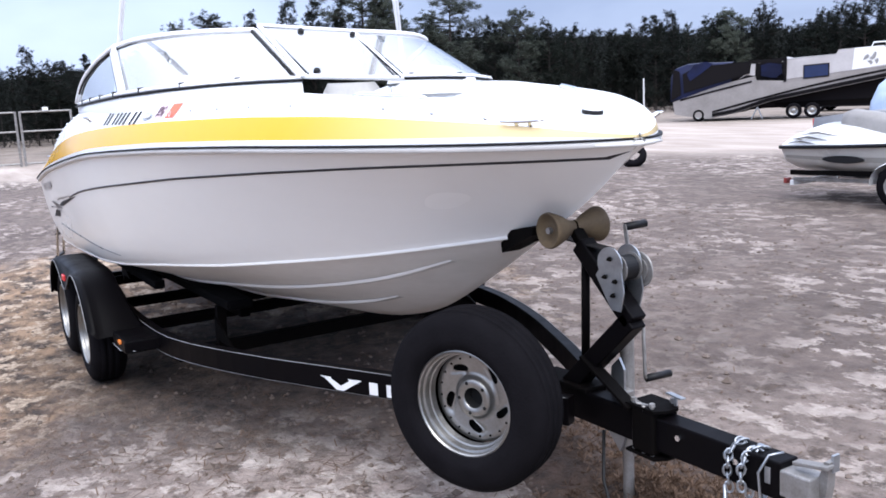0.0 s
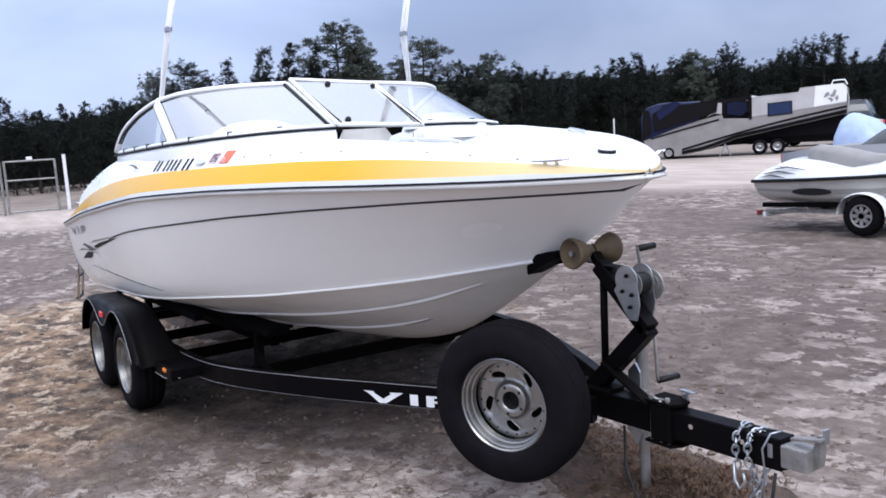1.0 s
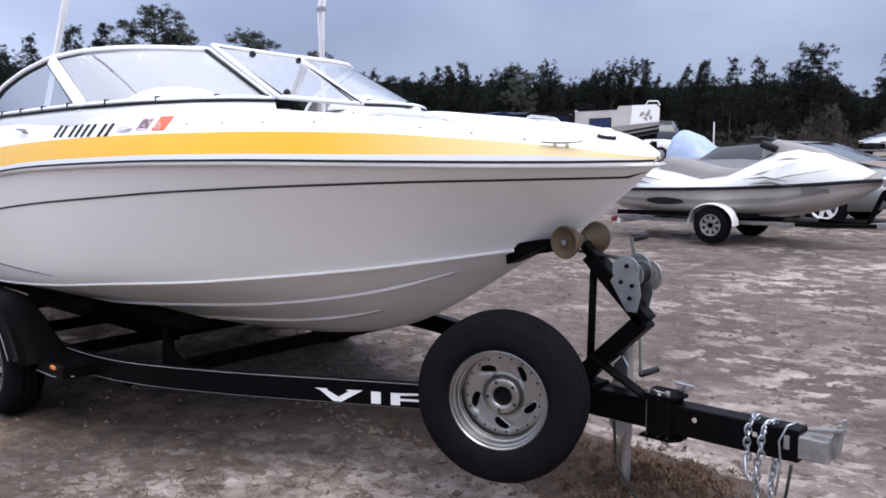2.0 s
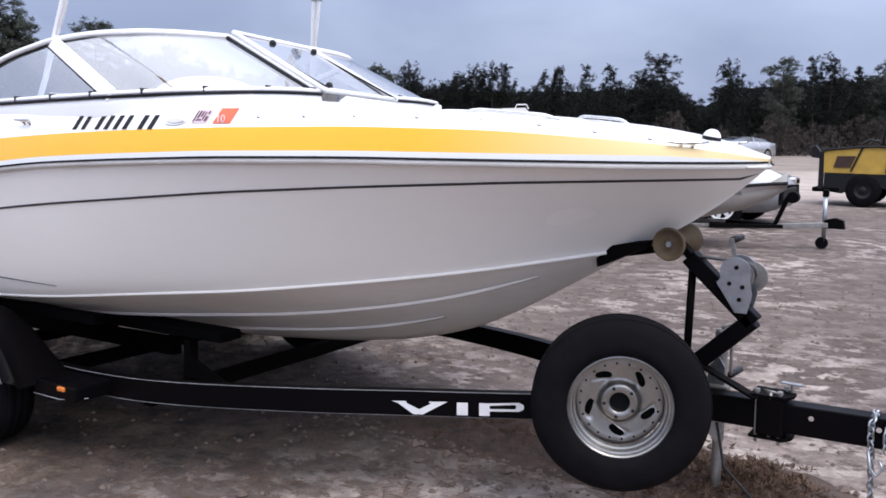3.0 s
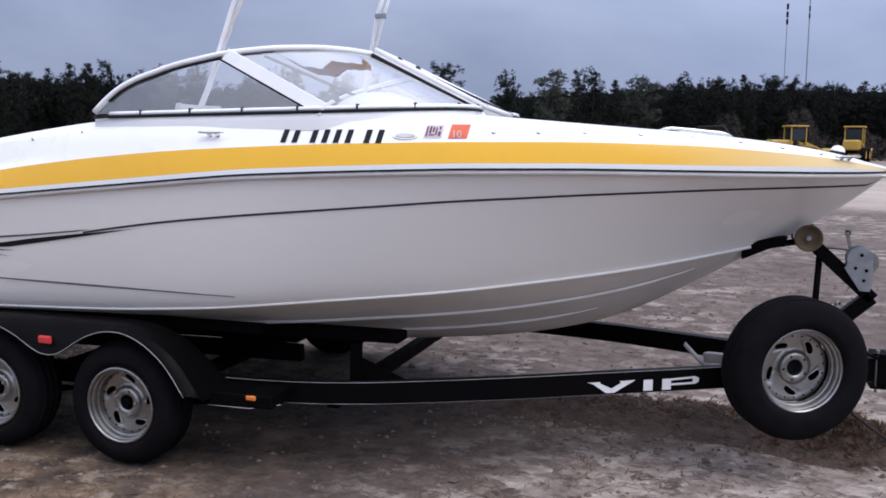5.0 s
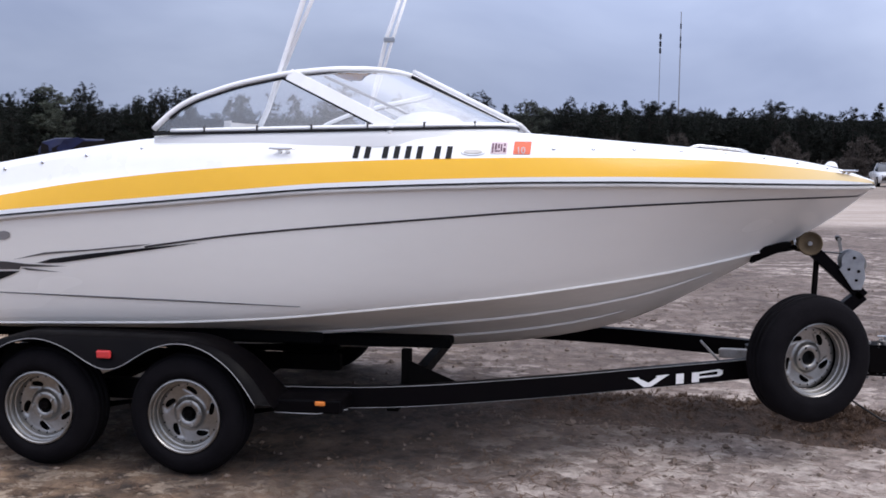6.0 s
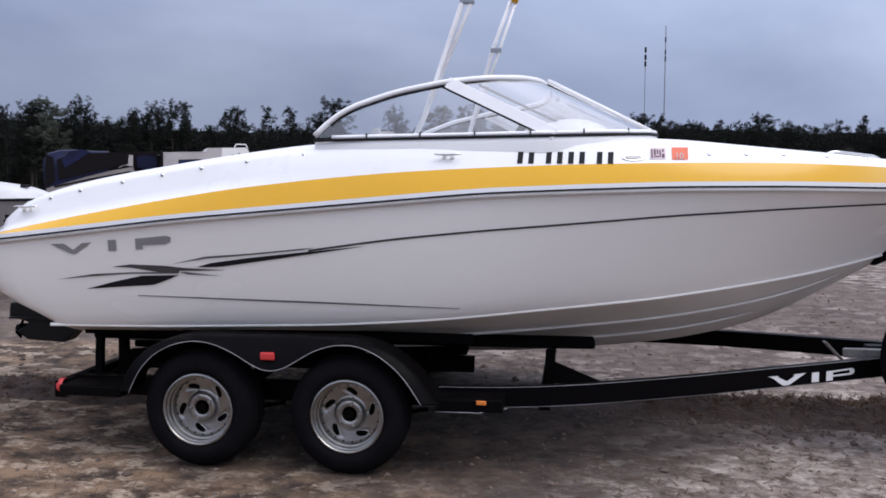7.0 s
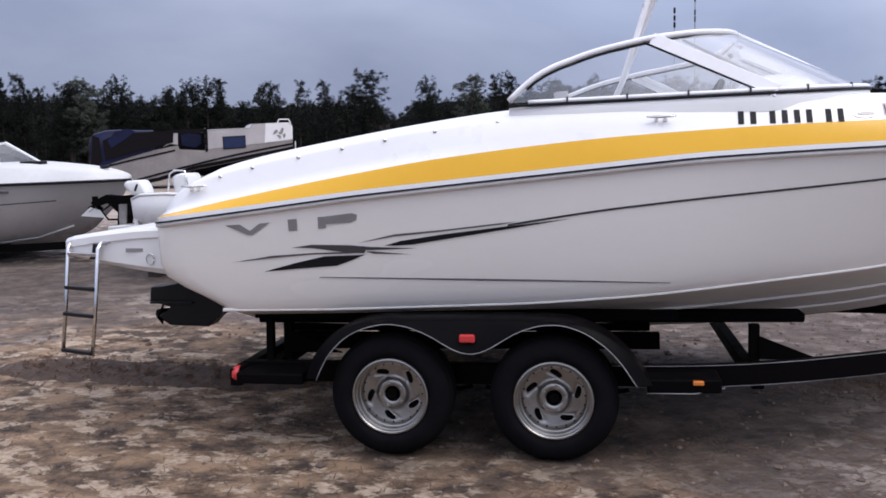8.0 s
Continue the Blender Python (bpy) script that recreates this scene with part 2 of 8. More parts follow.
rest = {}


def thing(name, place, label, category, group="", kind=""):
    ob = new(name)
    ob.empty_display_size = 0.2
    ob.location = place
    rest[ob] = Matrix.Translation(place)
    return tagged(ob, label, category, group, kind)


def add_grid(bm, rows, close_u=False, close_v=False):
    vs = [[bm.verts.new(p) for p in row] for row in rows]
    nu, nv = len(vs), len(vs[0])
    for i in range(nu if close_u else nu - 1):
        for j in range(nv if close_v else nv - 1):
            q = [vs[i][j], vs[(i + 1) % nu][j], vs[(i + 1) % nu][(j + 1) % nv], vs[i][(j + 1) % nv]]
            try:
                bm.faces.new(q)
            except ValueError:
                pass
    return vs


def grid(rows, close_u=False, close_v=False):
    bm = bmesh.new()
    add_grid(bm, rows, close_u, close_v)
    return bm


def add_box(bm, m, size, bevel=0.0):
    """A box of that size with its middle at the pose m."""
    r = bmesh.ops.create_cube(bm, size=1.0, matrix=m @ Matrix.Diagonal((*size, 1)))
    if bevel:
        edges = list({e for v in r["verts"] for e in v.link_edges})
        bmesh.ops.bevel(bm, geom=edges, offset=bevel, segments=2, affect="EDGES", profile=0.5)
    return bm


def box(m, size, bevel=0.0):
    return add_box(bmesh.new(), m, size, bevel)


def add_beam(bm, a, b, w, h, bevel=0.0, up=(0, 0, 1)):
    """A straight bar from a to b, w wide and h high."""
    a, b = Vector(a), Vector(b)
    d = (b - a).normalized()
    side = d.cross(Vector(up)).normalized()
    top = side.cross(d)
    m = Matrix((d, side, top)).transposed().to_4x4()
    m.translation = (a + b) / 2
    return add_box(bm, m, ((b - a).length, w, h), bevel)


def beam(a, b, w, h, bevel=0.004, up=(0, 0, 1)):
    return add_beam(bmesh.new(), a, b, w, h, bevel, up)


def add_tube(bm, pts, r, seg=10, caps=True):
    pts = [Vector(p) for p in pts]
    rs = r if isinstance(r, (list, tuple)) else [r] * len(pts)
    rows, ref = [], None
    for i, p in enumerate(pts):
        d = (pts[min(i + 1, len(pts) - 1)] - pts[max(i - 1, 0)]).normalized()
        if ref is None:
            ref = d.orthogonal().normalized()
        ref = (ref - d * ref.dot(d)).normalized()
        other = d.cross(ref)
        rows.append([p + float(rs[i]) * (math.cos(a) * ref + math.sin(a) * other) for a in [2 * math.pi * k / seg for k in range(seg)]])
    vs = add_grid(bm, rows, False, True)
    if caps:
        for row in (vs[0], vs[-1]):
            bm.faces.new(row)
    return bm


def tube(pts, r, seg=10):
    return add_tube(bmesh.new(), pts, r, seg)


def add_lathe(bm, profile, m, seg=48, closed=False):
    """Turns (radius, height) pairs round the pose's z axis."""
    rows = [[m @ Vector((r * math.cos(2 * math.pi * k / seg), r * math.sin(2 * math.pi * k / seg), h)) for k in range(seg)] for r, h in profile]
    add_grid(bm, rows, closed, True)
    return bm


def lathe(profile, m, seg=48, closed=False):
    return add_lathe(bmesh.new(), profile, m, seg, closed)


def add_slab(bm, outline, thick, m):
    """A flat outline of (x, y) pairs in the pose's plane, made solid along its z."""
    lo = [bm.verts.new(m @ Vector((x, y, -thick / 2))) for x, y in outline]
    hi = [bm.verts.new(m @ Vector((x, y, thick / 2))) for x, y in outline]
    bm.faces.new(lo)
    bm.faces.new(hi)
    for i in range(len(lo)):
        j = (i + 1) % len(lo)
        bm.faces.new([lo[i], lo[j], hi[j], hi[i]])
    return bm


def slab(outline, thick, m):
    return add_slab(bmesh.new(), outline, thick, m)


def placed(m, bm):
    """Moves a bmesh that was built about its own middle to the pose m."""
    bmesh.ops.transform(bm, matrix=m, verts=bm.verts)
    return bm


def curve_of(table):
    xs, zs = [p[0] for p in table], [p[1] for p in table]

    def f(x):
        # a smoothed reading of the table
        return float(np.mean([np.interp(x + d, xs, zs) for d in (-0.12, -0.06, 0.0, 0.06, 0.12)]))
    return f


# side on to the world: slabs drawn in x and z
SIDE = Matrix(((1, 0, 0, 0), (0, 0, -1, 0), (0, 1, 0, 0), (0, 0, 0, 1)))


def side_at(y):
    return Matrix.Translation((0, y, 0)) @ SIDE


# ---- ground ----
def ground_height(x, y):
    r = math.hypot(x - 2, y + 2)
    rise = 0.021 * max(0.0, r - 3.5) if r < 30 else 0.5565 + 0.004 * min(60.0, r - 30)
    bumps = 0.03 * noise.noise((x * 0.35, y * 0.35, 0.3)) + 0.014 * noise.noise((x * 1.3, y * 1.3, 2.0)) + 0.009 * noise.noise((x * 4, y * 4, 5.0)) + 0.007 * noise.noise((x * 9, y * 9, 8.0))
    calm = min(1.0, 0.35 + r / 30)
    swell = 0.085 * math.exp(-((x - 1.0) / 6) ** 2 - ((y - 8.5) / 4.5) ** 2)
    return rise + swell + bumps * calm + 0.008


def build_ground():
    def axis(c, near, n_near, far):
        inner = np.linspace(c - near, c + near, n_near)
        steps = near + (far - near) * (np.linspace(0, 1, 26)[1:] ** 2.6)
        return np.concatenate([(c - steps)[::-1], inner, c + steps])
    xs, ys = axis(1.5, 7.5, 240, 900), axis(0.5, 7.0, 230, 900)
    verts = [(x, y, ground_height(x, y)) for x in xs for y in ys]
    ny = len(ys)
    faces = [(i * ny + j, (i + 1) * ny + j, (i + 1) * ny + j + 1, i * ny + j + 1) for i in range(len(xs) - 1) for j in range(ny - 1)]
    me = bpy.data.meshes.new("ground")
    me.from_pydata(verts, [], faces)
    me.materials.append(M["ground"])
    for p in me.polygons:
        p.use_smooth = True
    return tagged(new("ground", me), "bare sandy dirt lot with pale crust and dead grass", "ground", kind="structure")


def ground_material():
    m = bpy.data.materials.new("sandy dirt")
    m.use_nodes = True
    n, l = m.node_tree.nodes, m.node_tree.links
    b = n["Principled BSDF"]
    tc = n.new("ShaderNodeTexCoord")

    def noise_of(scale, detail=6, rough=0.6, stretch=None):
        t = n.new("ShaderNodeTexNoise")
        t.inputs["Scale"].default_value, t.inputs["Detail"].default_value, t.inputs["Roughness"].default_value = scale, detail, rough
        if stretch:
            mp = n.new("ShaderNodeMapping")
            mp.inputs["Scale"].default_value = stretch
            l.new(tc.outputs["Object"], mp.inputs["Vector"])
            l.new(mp.outputs["Vector"], t.inputs["Vector"])
        else:
            l.new(tc.outputs["Object"], t.inputs["Vector"])
        return t.outputs["Fac"]

    def ramp(src, a, b_, ca, cb):
        r = n.new("ShaderNodeValToRGB")
        r.color_ramp.elements[0].position, r.color_ramp.elements[1].position = a, b_
        r.color_ramp.elements[0].color, r.color_ramp.elements[1].color = (*ca, 1), (*cb, 1)
        l.new(src, r.inputs["Fac"])
        return r.outputs["Color"]

    def mix(fac, a, c):
        x = n.new("ShaderNodeMixRGB")
        l.new(fac, x.inputs["Fac"])
        l.new(a, x.inputs["Color1"])
        l.new(c, x.inputs["Color2"])
        return x.outputs["Color"]
    def zone_at(cx, cy, sx, sy, grain, ragged, lo, hi, most):
        """A ragged-edged patch of ground about a spot."""
        mp = n.new("ShaderNodeMapping")
        mp.inputs["Location"].default_value = (-cx * sx, -cy * sy, 0)
        mp.inputs["Scale"].default_value = (sx, sy, 0.0)
        l.new(tc.outputs["Object"], mp.inputs["Vector"])
        away = n.new("ShaderNodeVectorMath")
        away.operation = "LENGTH"
        l.new(mp.outputs["Vector"], away.inputs[0])
        edge = n.new("ShaderNodeMath")
        edge.operation = "MULTIPLY_ADD"
        edge.inputs[1].default_value = ragged
        l.new(noise_of(grain, 8, 0.65), edge.inputs[0])
        l.new(away.outputs["Value"], edge.inputs[2])
        z = n.new("ShaderNodeMapRange")
        z.interpolation_type = "SMOOTHSTEP"
        z.inputs["From Min"].default_value, z.inputs["From Max"].default_value = lo, hi
        z.inputs["To Min"].default_value, z.inputs["To Max"].default_value = most, 0.0
        l.new(edge.outputs["Value"], z.inputs["Value"])
        return z.outputs["Result"]
    # trodden grey-brown soil, darker and lighter in patches a metre or so across
    soil = ramp(noise_of(1.1, 9, 0.7), 0.38, 0.64, (0.082, 0.060, 0.051), (0.182, 0.138, 0.118))
    fine = ramp(noise_of(7, 9, 0.75), 0.36, 0.66, (0.045, 0.033, 0.028), (0.190, 0.145, 0.123))
    base = n.new("ShaderNodeMixRGB")
    base.inputs["Fac"].default_value = 0.5
    l.new(soil, base.inputs["Color1"])
    l.new(fine, base.inputs["Color2"])
    # pale sand showing through as ragged flakes a hand or two across
    crust = ramp(noise_of(4.2, 9, 0.66, (1, 1.35, 1)), 0.50, 0.55, (0, 0, 0), (1, 1, 1))
    crust_big = ramp(noise_of(0.62, 5, 0.6), 0.45, 0.66, (0.10, 0.10, 0.10), (0.85, 0.85, 0.85))
    both = n.new("ShaderNodeMixRGB")
    both.blend_type = "MULTIPLY"
    both.inputs["Fac"].default_value = 1
    l.new(crust, both.inputs["Color1"])
    pale = zone_at(3.55, -0.75, 0.52, 0.44, 0.8, 1.4, 1.2, 2.0, 1.0)
    more = n.new("ShaderNodeMixRGB")
    more.inputs["Color2"].default_value = (1, 1, 1, 1)
    l.new(pale, more.inputs["Fac"])
    l.new(crust_big, more.inputs["Color1"])
    l.new(more.outputs["Color"], both.inputs["Color2"])
    sand = ramp(noise_of(13, 6), 0.3, 0.7, (0.30, 0.245, 0.21), (0.66, 0.57, 0.505))
    light_soil = ramp(noise_of(9, 9, 0.72), 0.34, 0.66, (0.135, 0.104, 0.088), (0.46, 0.37, 0.32))
    with_sand = mix(both.outputs["Color"], mix(pale, base.outputs["Color"], light_soil), sand)
    litter = ramp(noise_of(3.8, 9, 0.74), 0.565, 0.63, (0, 0, 0), (0.85, 0.85, 0.85))
    dead = ramp(noise_of(40, 3), 0.3, 0.7, (0.034, 0.024, 0.019), (0.11, 0.076, 0.056))
    col = mix(litter, with_sand, dead)
    # matted pine straw and damp earth round the trailer's stern
    zone = zone_at(-1.9, -1.0, 0.24, 0.22, 0.9, 1.5, 1.25, 1.65, 0.9)
    straw = ramp(noise_of(3.6, 9, 0.7, (1, 1.25, 1)), 0.40, 0.60, (0.030, 0.018, 0.011), (0.33, 0.215, 0.130))
    fleck = ramp(noise_of(4.6, 9, 0.68, (1, 1.35, 1)), 0.515, 0.57, (0, 0, 0), (0.9, 0.9, 0.9))
    straw = mix(fleck, straw, ramp(noise_of(26, 4), 0.3, 0.7, (0.34, 0.245, 0.170), (0.66, 0.535, 0.40)))
    col = mix(zone, col, straw)
    # a pale sand track crosses the lot behind the boats
    dist = n.new("ShaderNodeVectorMath")
    dist.operation = "DISTANCE"
    dist.inputs[1].default_value = (6, -8, 0)
    l.new(tc.outputs["Object"], dist.inputs[0])
    wob = n.new("ShaderNodeMath")
    wob.operation = "MULTIPLY_ADD"
    wob.inputs[1].default_value = 7.0
    l.new(noise_of(0.13, 3), wob.inputs[0])
    l.new(dist.outputs["Value"], wob.inputs[2])
    band = n.new("ShaderNodeMapRange")
    band.interpolation_type = "SMOOTHSTEP"
    band.inputs["From Min"].default_value, band.inputs["From Max"].default_value = 25.0, 28.5
    l.new(wob.outputs["Value"], band.inputs["Value"])
    track = ramp(noise_of(0.9, 7, 0.6, (0.5, 2.2, 1)), 0.3, 0.7, (0.29, 0.235, 0.195), (0.47, 0.40, 0.35))
    past = n.new("ShaderNodeMapRange")
    past.interpolation_type = "SMOOTHSTEP"
    past.inputs["From Min"].default_value, past.inputs["From Max"].default_value = 37.0, 42.0
    past.inputs["To Max"].default_value = 0.7
    l.new(wob.outputs["Value"], past.inputs["Value"])
    rough_grass = ramp(noise_of(0.6, 8, 0.7), 0.35, 0.65, (0.085, 0.066, 0.05), (0.22, 0.175, 0.14))
    track = mix(past.outputs["Result"], track, rough_grass)
    col = mix(band.outputs["Result"], col, track)
    # scrubby dead grass past the fence, and the second boat's shade painted as dark dirt
    col = mix(zone_at(-34, 3, 0.08, 0.05, 0.3, 0.3, 1.05, 1.22, 0.9), col, rough_grass)
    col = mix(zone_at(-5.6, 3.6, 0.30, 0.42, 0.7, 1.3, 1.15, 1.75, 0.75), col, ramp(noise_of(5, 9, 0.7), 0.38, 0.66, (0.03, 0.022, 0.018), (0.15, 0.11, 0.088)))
    # shade beneath the boat and beside the rail, painted into the earth colour
    boat_shade = zone_at(0.70, -0.20, 0.58, 0.66, 1.6, 1.6, 1.3, 1.95, 0.9)
    col = mix(boat_shade, col, ramp(noise_of(6, 9, 0.7), 0.4, 0.65, (0.016, 0.011, 0.009), (0.105, 0.074, 0.056)))
    # darker reddish earth between the rails behind the spare
    reddish_zone = zone_at(2.2, 0.15, 0.75, 1.45, 2.2, 1.6, 1.3, 1.95, 0.6)
    col = mix(reddish_zone, col, ramp(noise_of(7, 9, 0.72), 0.40, 0.66, (0.018, 0.011, 0.008), (0.125, 0.082, 0.060)))
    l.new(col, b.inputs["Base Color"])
    b.inputs["Roughness"].default_value = 0.95
    bump = n.new("ShaderNodeBump")
    bump.inputs["Strength"].default_value, bump.inputs["Distance"].default_value = 1.0, 0.05
    l.new(noise_of(11, 9, 0.7), bump.inputs["Height"])
    l.new(bump.outputs["Normal"], b.inputs["Normal"])
    return m


M["ground"] = ground_material()
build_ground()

# ---- the boat's lines ----
BOW_X, STERN_X = 3.895, -1.65
rail_z = curve_of([(-1.9, 1.13), (-1.6, 1.163), (-1.2, 1.208), (-0.55, 1.285), (0.0, 1.335), (0.6, 1.388), (1.06, 1.428), (1.5, 1.447), (2.0, 1.463), (2.57, 1.467), (3.1, 1.46), (3.66, 1.452), (4.1, 1.452)])
stripe_z = curve_of([(-1.9, 1.17), (-1.6, 1.20), (-1.17, 1.287), (-0.68, 1.374), (-0.215, 1.448), (0.228, 1.498), (0.654, 1.535), (1.07, 1.557), (1.47, 1.573), (2.0, 1.585), (2.57, 1.588), (3.07, 1.574), (3.49, 1.537), (3.73, 1.506), (3.9, 1.468), (4.2, 1.40)])
deck_z = curve_of([(-1.9, 1.10), (-1.63, 1.27), (-1.46, 1.394), (-1.3, 1.45), (-0.98, 1.516), (-0.68, 1.565), (-0.38, 1.613), (-0.09, 1.652), (0.16, 1.682), (0.5, 1.70), (1.4, 1.713), (2.0, 1.712), (2.45, 1.676), (2.85, 1.645), (3.29, 1.605), (3.64, 1.548), (3.78, 1.508), (3.9, 1.466), (4.2, 1.38)])
keel_z = curve_of([(-1.9, 0.40), (0.4, 0.405), (1.2, 0.43), (1.88, 0.495), (2.2, 0.545), (2.54, 0.632), (2.76, 0.727), (3.0, 0.862), (3.26, 1.015), (3.52, 1.165), (3.7, 1.275), (3.8, 1.36), (3.9, 1.45), (4.1, 1.64)])
chine_raw = curve_of([(-1.9, 0.70), (-0.7, 0.718), (0.25, 0.752), (0.84, 0.79), (1.4, 0.845), (1.95, 0.892), (2.5, 0.957), (2.82, 1.0), (3.14, 1.055), (3.4, 1.10), (4.1, 1.3)])


def rail_y(x):
    if x > 0.3:
        s = min(1.0, (x - 0.3) / (BOW_X - 0.3))
        return 1.28 * max(0.0, 1 - s ** 2.2) ** 0.70
    y = 1.28 - 0.08 * ((0.3 - x) / 2.05) ** 2
    return y - 0.10 * max(0.0, (STERN_X + 0.16 - x) / 0.16) ** 2


def chine_y(x):
    s = min(1.0, max(0.0, (x - 0.3) / 3.1))
    y = 1.12 * max(0.0, 1 - s ** 2) ** 0.9
    return y - 0.08 * max(0.0, (STERN_X + 0.16 - x) / 0.16) ** 2


def chine_z(x):
    return max(chine_raw(x), keel_z(x)) if x < 3.35 else keel_z(x)


def stern_x(z):
    return float(np.interp(z, [0.3, 0.72, 0.80, 0.86, 0.93, 1.2], [-1.30, -1.33, -1.50, -1.62, -1.655, -1.65]))


def aft(p):
    x, y, z = p
    if x < -0.6:
        x = -0.6 + (x + 0.6) * (stern_x(z) + 0.6) / (STERN_X + 0.6)
    return (x, y, z)


STATIONS = [STERN_X + 0.008, STERN_X + 0.03, STERN_X + 0.07, STERN_X + 0.12] + list(np.linspace(STERN_X + 0.2, 2.4, 34)) + [BOW_X - 1.495 * (1 - math.sin(a)) for a in np.linspace(0.04, math.pi / 2 - 0.02, 26)] + [BOW_X - 0.0003]


def side_point(x, v, out=0.0):
    """A point of the hull's near topside: v from the chine (0) to the rail (1)."""
    yc, zc, yr, zr = chine_y(x), chine_z(x), rail_y(x), rail_z(x)
    fore = min(1.0, max(0.0, (x - 1.0) / 2.2))
    power = 0.62 + 0.5 * fore
    y = yc + (yr - yc) * v ** power
    return (x, -(y + out), zc + (zr - zc) * v)


def side_v(x, z):
    zc, zr = chine_z(x), rail_z(x)
    return min(1.0, max(0.0, (z - zc) / max(1e-4, zr - zc)))


def on_side(x, z, out=0.002):
    return aft(side_point(x, side_v(x, z), out))


def inner_low(x, y):
    """The lowest height at which the cockpit's side at y still lies inside the hull."""
    for v in np.linspace(0.05, 0.95, 19):
        if -side_point(x, v)[1] > y + 0.05:
            return max(0.9, side_point(x, v)[2])
    return rail_z(x)


def deck_point(x, k, side=-1):
    """Points of the deck's section from the rail (0) up, over and into the cockpit."""
    yr, zr, zs, zd = rail_y(x), rail_z(x), stripe_z(x), deck_z(x)
    narrow = min(1.0, yr / 0.95)
    lift = 0.03 * min(1.0, 0.2 + 2 * narrow)
    zs = max(zs, zr + lift + 0.004)
    top = max(zd, zs + 0.006 + 0.014 * min(1.0, 2 * narrow))
    opening = min(1.0, max(0.0, (3.35 - x) / 0.35))
    ledge = min(1.0, max(0.0, (0.3 - x) / 0.7))
    fine = min(0.06, max(0.0, (x - 3.1) * 0.12))
    offs = [0.0, 0.004, 0.022, 0.045, 0.075 + 0.030 * ledge, 0.115 + 0.003 * ledge, 0.17 - 0.01 * ledge, 0.25 + fine, 0.36 + fine, 0.385 + fine, 0.40 + fine, 0.41 + fine]
    hts = [zr + 0.004, zr + lift, zr + lift + (zs - zr - lift) * 0.5, zs, zs + (top - zs) * (0.3 - 0.02 * ledge), zs + (top - zs) * (0.68 + 0.04 * ledge), top - (top - zs) * 0.09, top, top + 0.004,
           top - 0.012, top - 0.06 * opening, top - (top - inner_low(x, yr - 0.38 * narrow)) * opening]
    o = offs[k] * narrow
    y = yr - o
    if k >= 8:
        y *= opening
    return (x, side * max(0.0, y), hts[k])


# ---- the boat ----
boat = thing("motorboat", (1.1, 0, 0.4), "white and yellow fibreglass bowrider boat resting on a black trailer", "boat")


def build_hull():
    rows, low = [], []
    for x in STATIONS:
        half = [(x, 0.0, keel_z(x))]
        yc, zc, zk = chine_y(x), chine_z(x), keel_z(x)
        for f in (0.12, 0.3, 0.5, 0.7, 0.86, 0.955):
            half.append((x, -yc * f, zk + (zc - zk) * (f ** 1.06) - 0.012 * min(1.0, yc / 0.3) * math.sin(math.pi * f)))
        half.append((x, -yc, zc - 0.004))
        for v in (0.012, 0.06, 0.14, 0.25, 0.38, 0.52, 0.66, 0.79, 0.9, 1.0):
            half.append(side_point(x, v))
        half = [aft(p) for p in half]
        rows.append([(a, -b, c) for a, b, c in half[:0:-1]] + half)
        if x < 3.36:
            low.append(rows[-1][10:25])
    # planing bottom between the chines, over the hull shell's own skin
    part("hull_bottom", grid([[(a, b, c - 0.002) for a, b, c in row] for row in low]), "bottom", boat, "mottled grey-brown planing bottom", smooth=True)
    bm = grid(rows)
    bm.verts.ensure_lookup_table()
    n = len(rows[0])
    bm.faces.new([bm.verts[i] for i in range(n)])
    bmesh.ops.remove_doubles(bm, verts=bm.verts, dist=0.0004)
    part("hull", bm, "hull", boat, "pale grey fibreglass hull with a vee bottom", smooth=True)


def build_deck():
    keep, stripe = [], []
    for side in (-1, 1):
        rows = [[deck_point(x, k, side) for k in range(12)] for x in STATIONS]
        keep.append([r[0:2] for r in rows])
        stripe.append([r[1:4] for r in rows])
        keep.append([r[3:12] for r in rows])
    bm = bmesh.new()
    for rows in keep:
        add_grid(bm, rows)
    bmesh.ops.remove_doubles(bm, verts=bm.verts, dist=0.0005)
    part("deck", bm, "gelcoat", boat, "glossy white fibreglass deck moulding", smooth=True)
    for rows in stripe:
        part("side_stripe", grid(rows), "yellow", boat, "wide glossy yellow band", smooth=True)


def ribbon(name, mat, fn, xs, width, label="", out=0.003):
    """A thin raised band along the hull's near side; fn gives its middle height, width its height."""
    bm = bmesh.new()
    rows = []
    for i, x in enumerate(xs):
        w = width(x) if callable(width) else width
        z = fn(x)
        rows.append([on_side(x, z - w / 2, 0.0), on_side(x, z - w / 2, out), on_side(x, z, out * 1.3), on_side(x, z + w / 2, out), on_side(x, z + w / 2, 0.0)])
    add_grid(bm, rows)
    return part(name, bm, mat, boat, label, smooth=True)


def build_rub_rail():
    for side in (-1, 1):
        bm = bmesh.new()
        rows = []
        for x in STATIONS:
            y, z = rail_y(x), rail_z(x)
            rows.append([(x, side * (y + o), z + h) for o, h in ((-0.006, -0.022), (0.008, -0.021), (0.016, -0.015), (0.018, -0.005), (0.014, 0.002), (-0.006, 0.006))])
        part("rub_rail", grid(rows), "rubrail", boat, "pale vinyl rub rail", smooth=True)
        rows = []
        for x in STATIONS:
            y, z = rail_y(x), rail_z(x)
            rows.append([(x, side * (y + o), z + h) for o, h in ((0.012, 0.001), (0.022, 0.002), (0.022, 0.0075), (0.0, 0.009))])
        part("rail_insert", grid(rows), "gasket", boat, "black rubber rail insert", smooth=True)


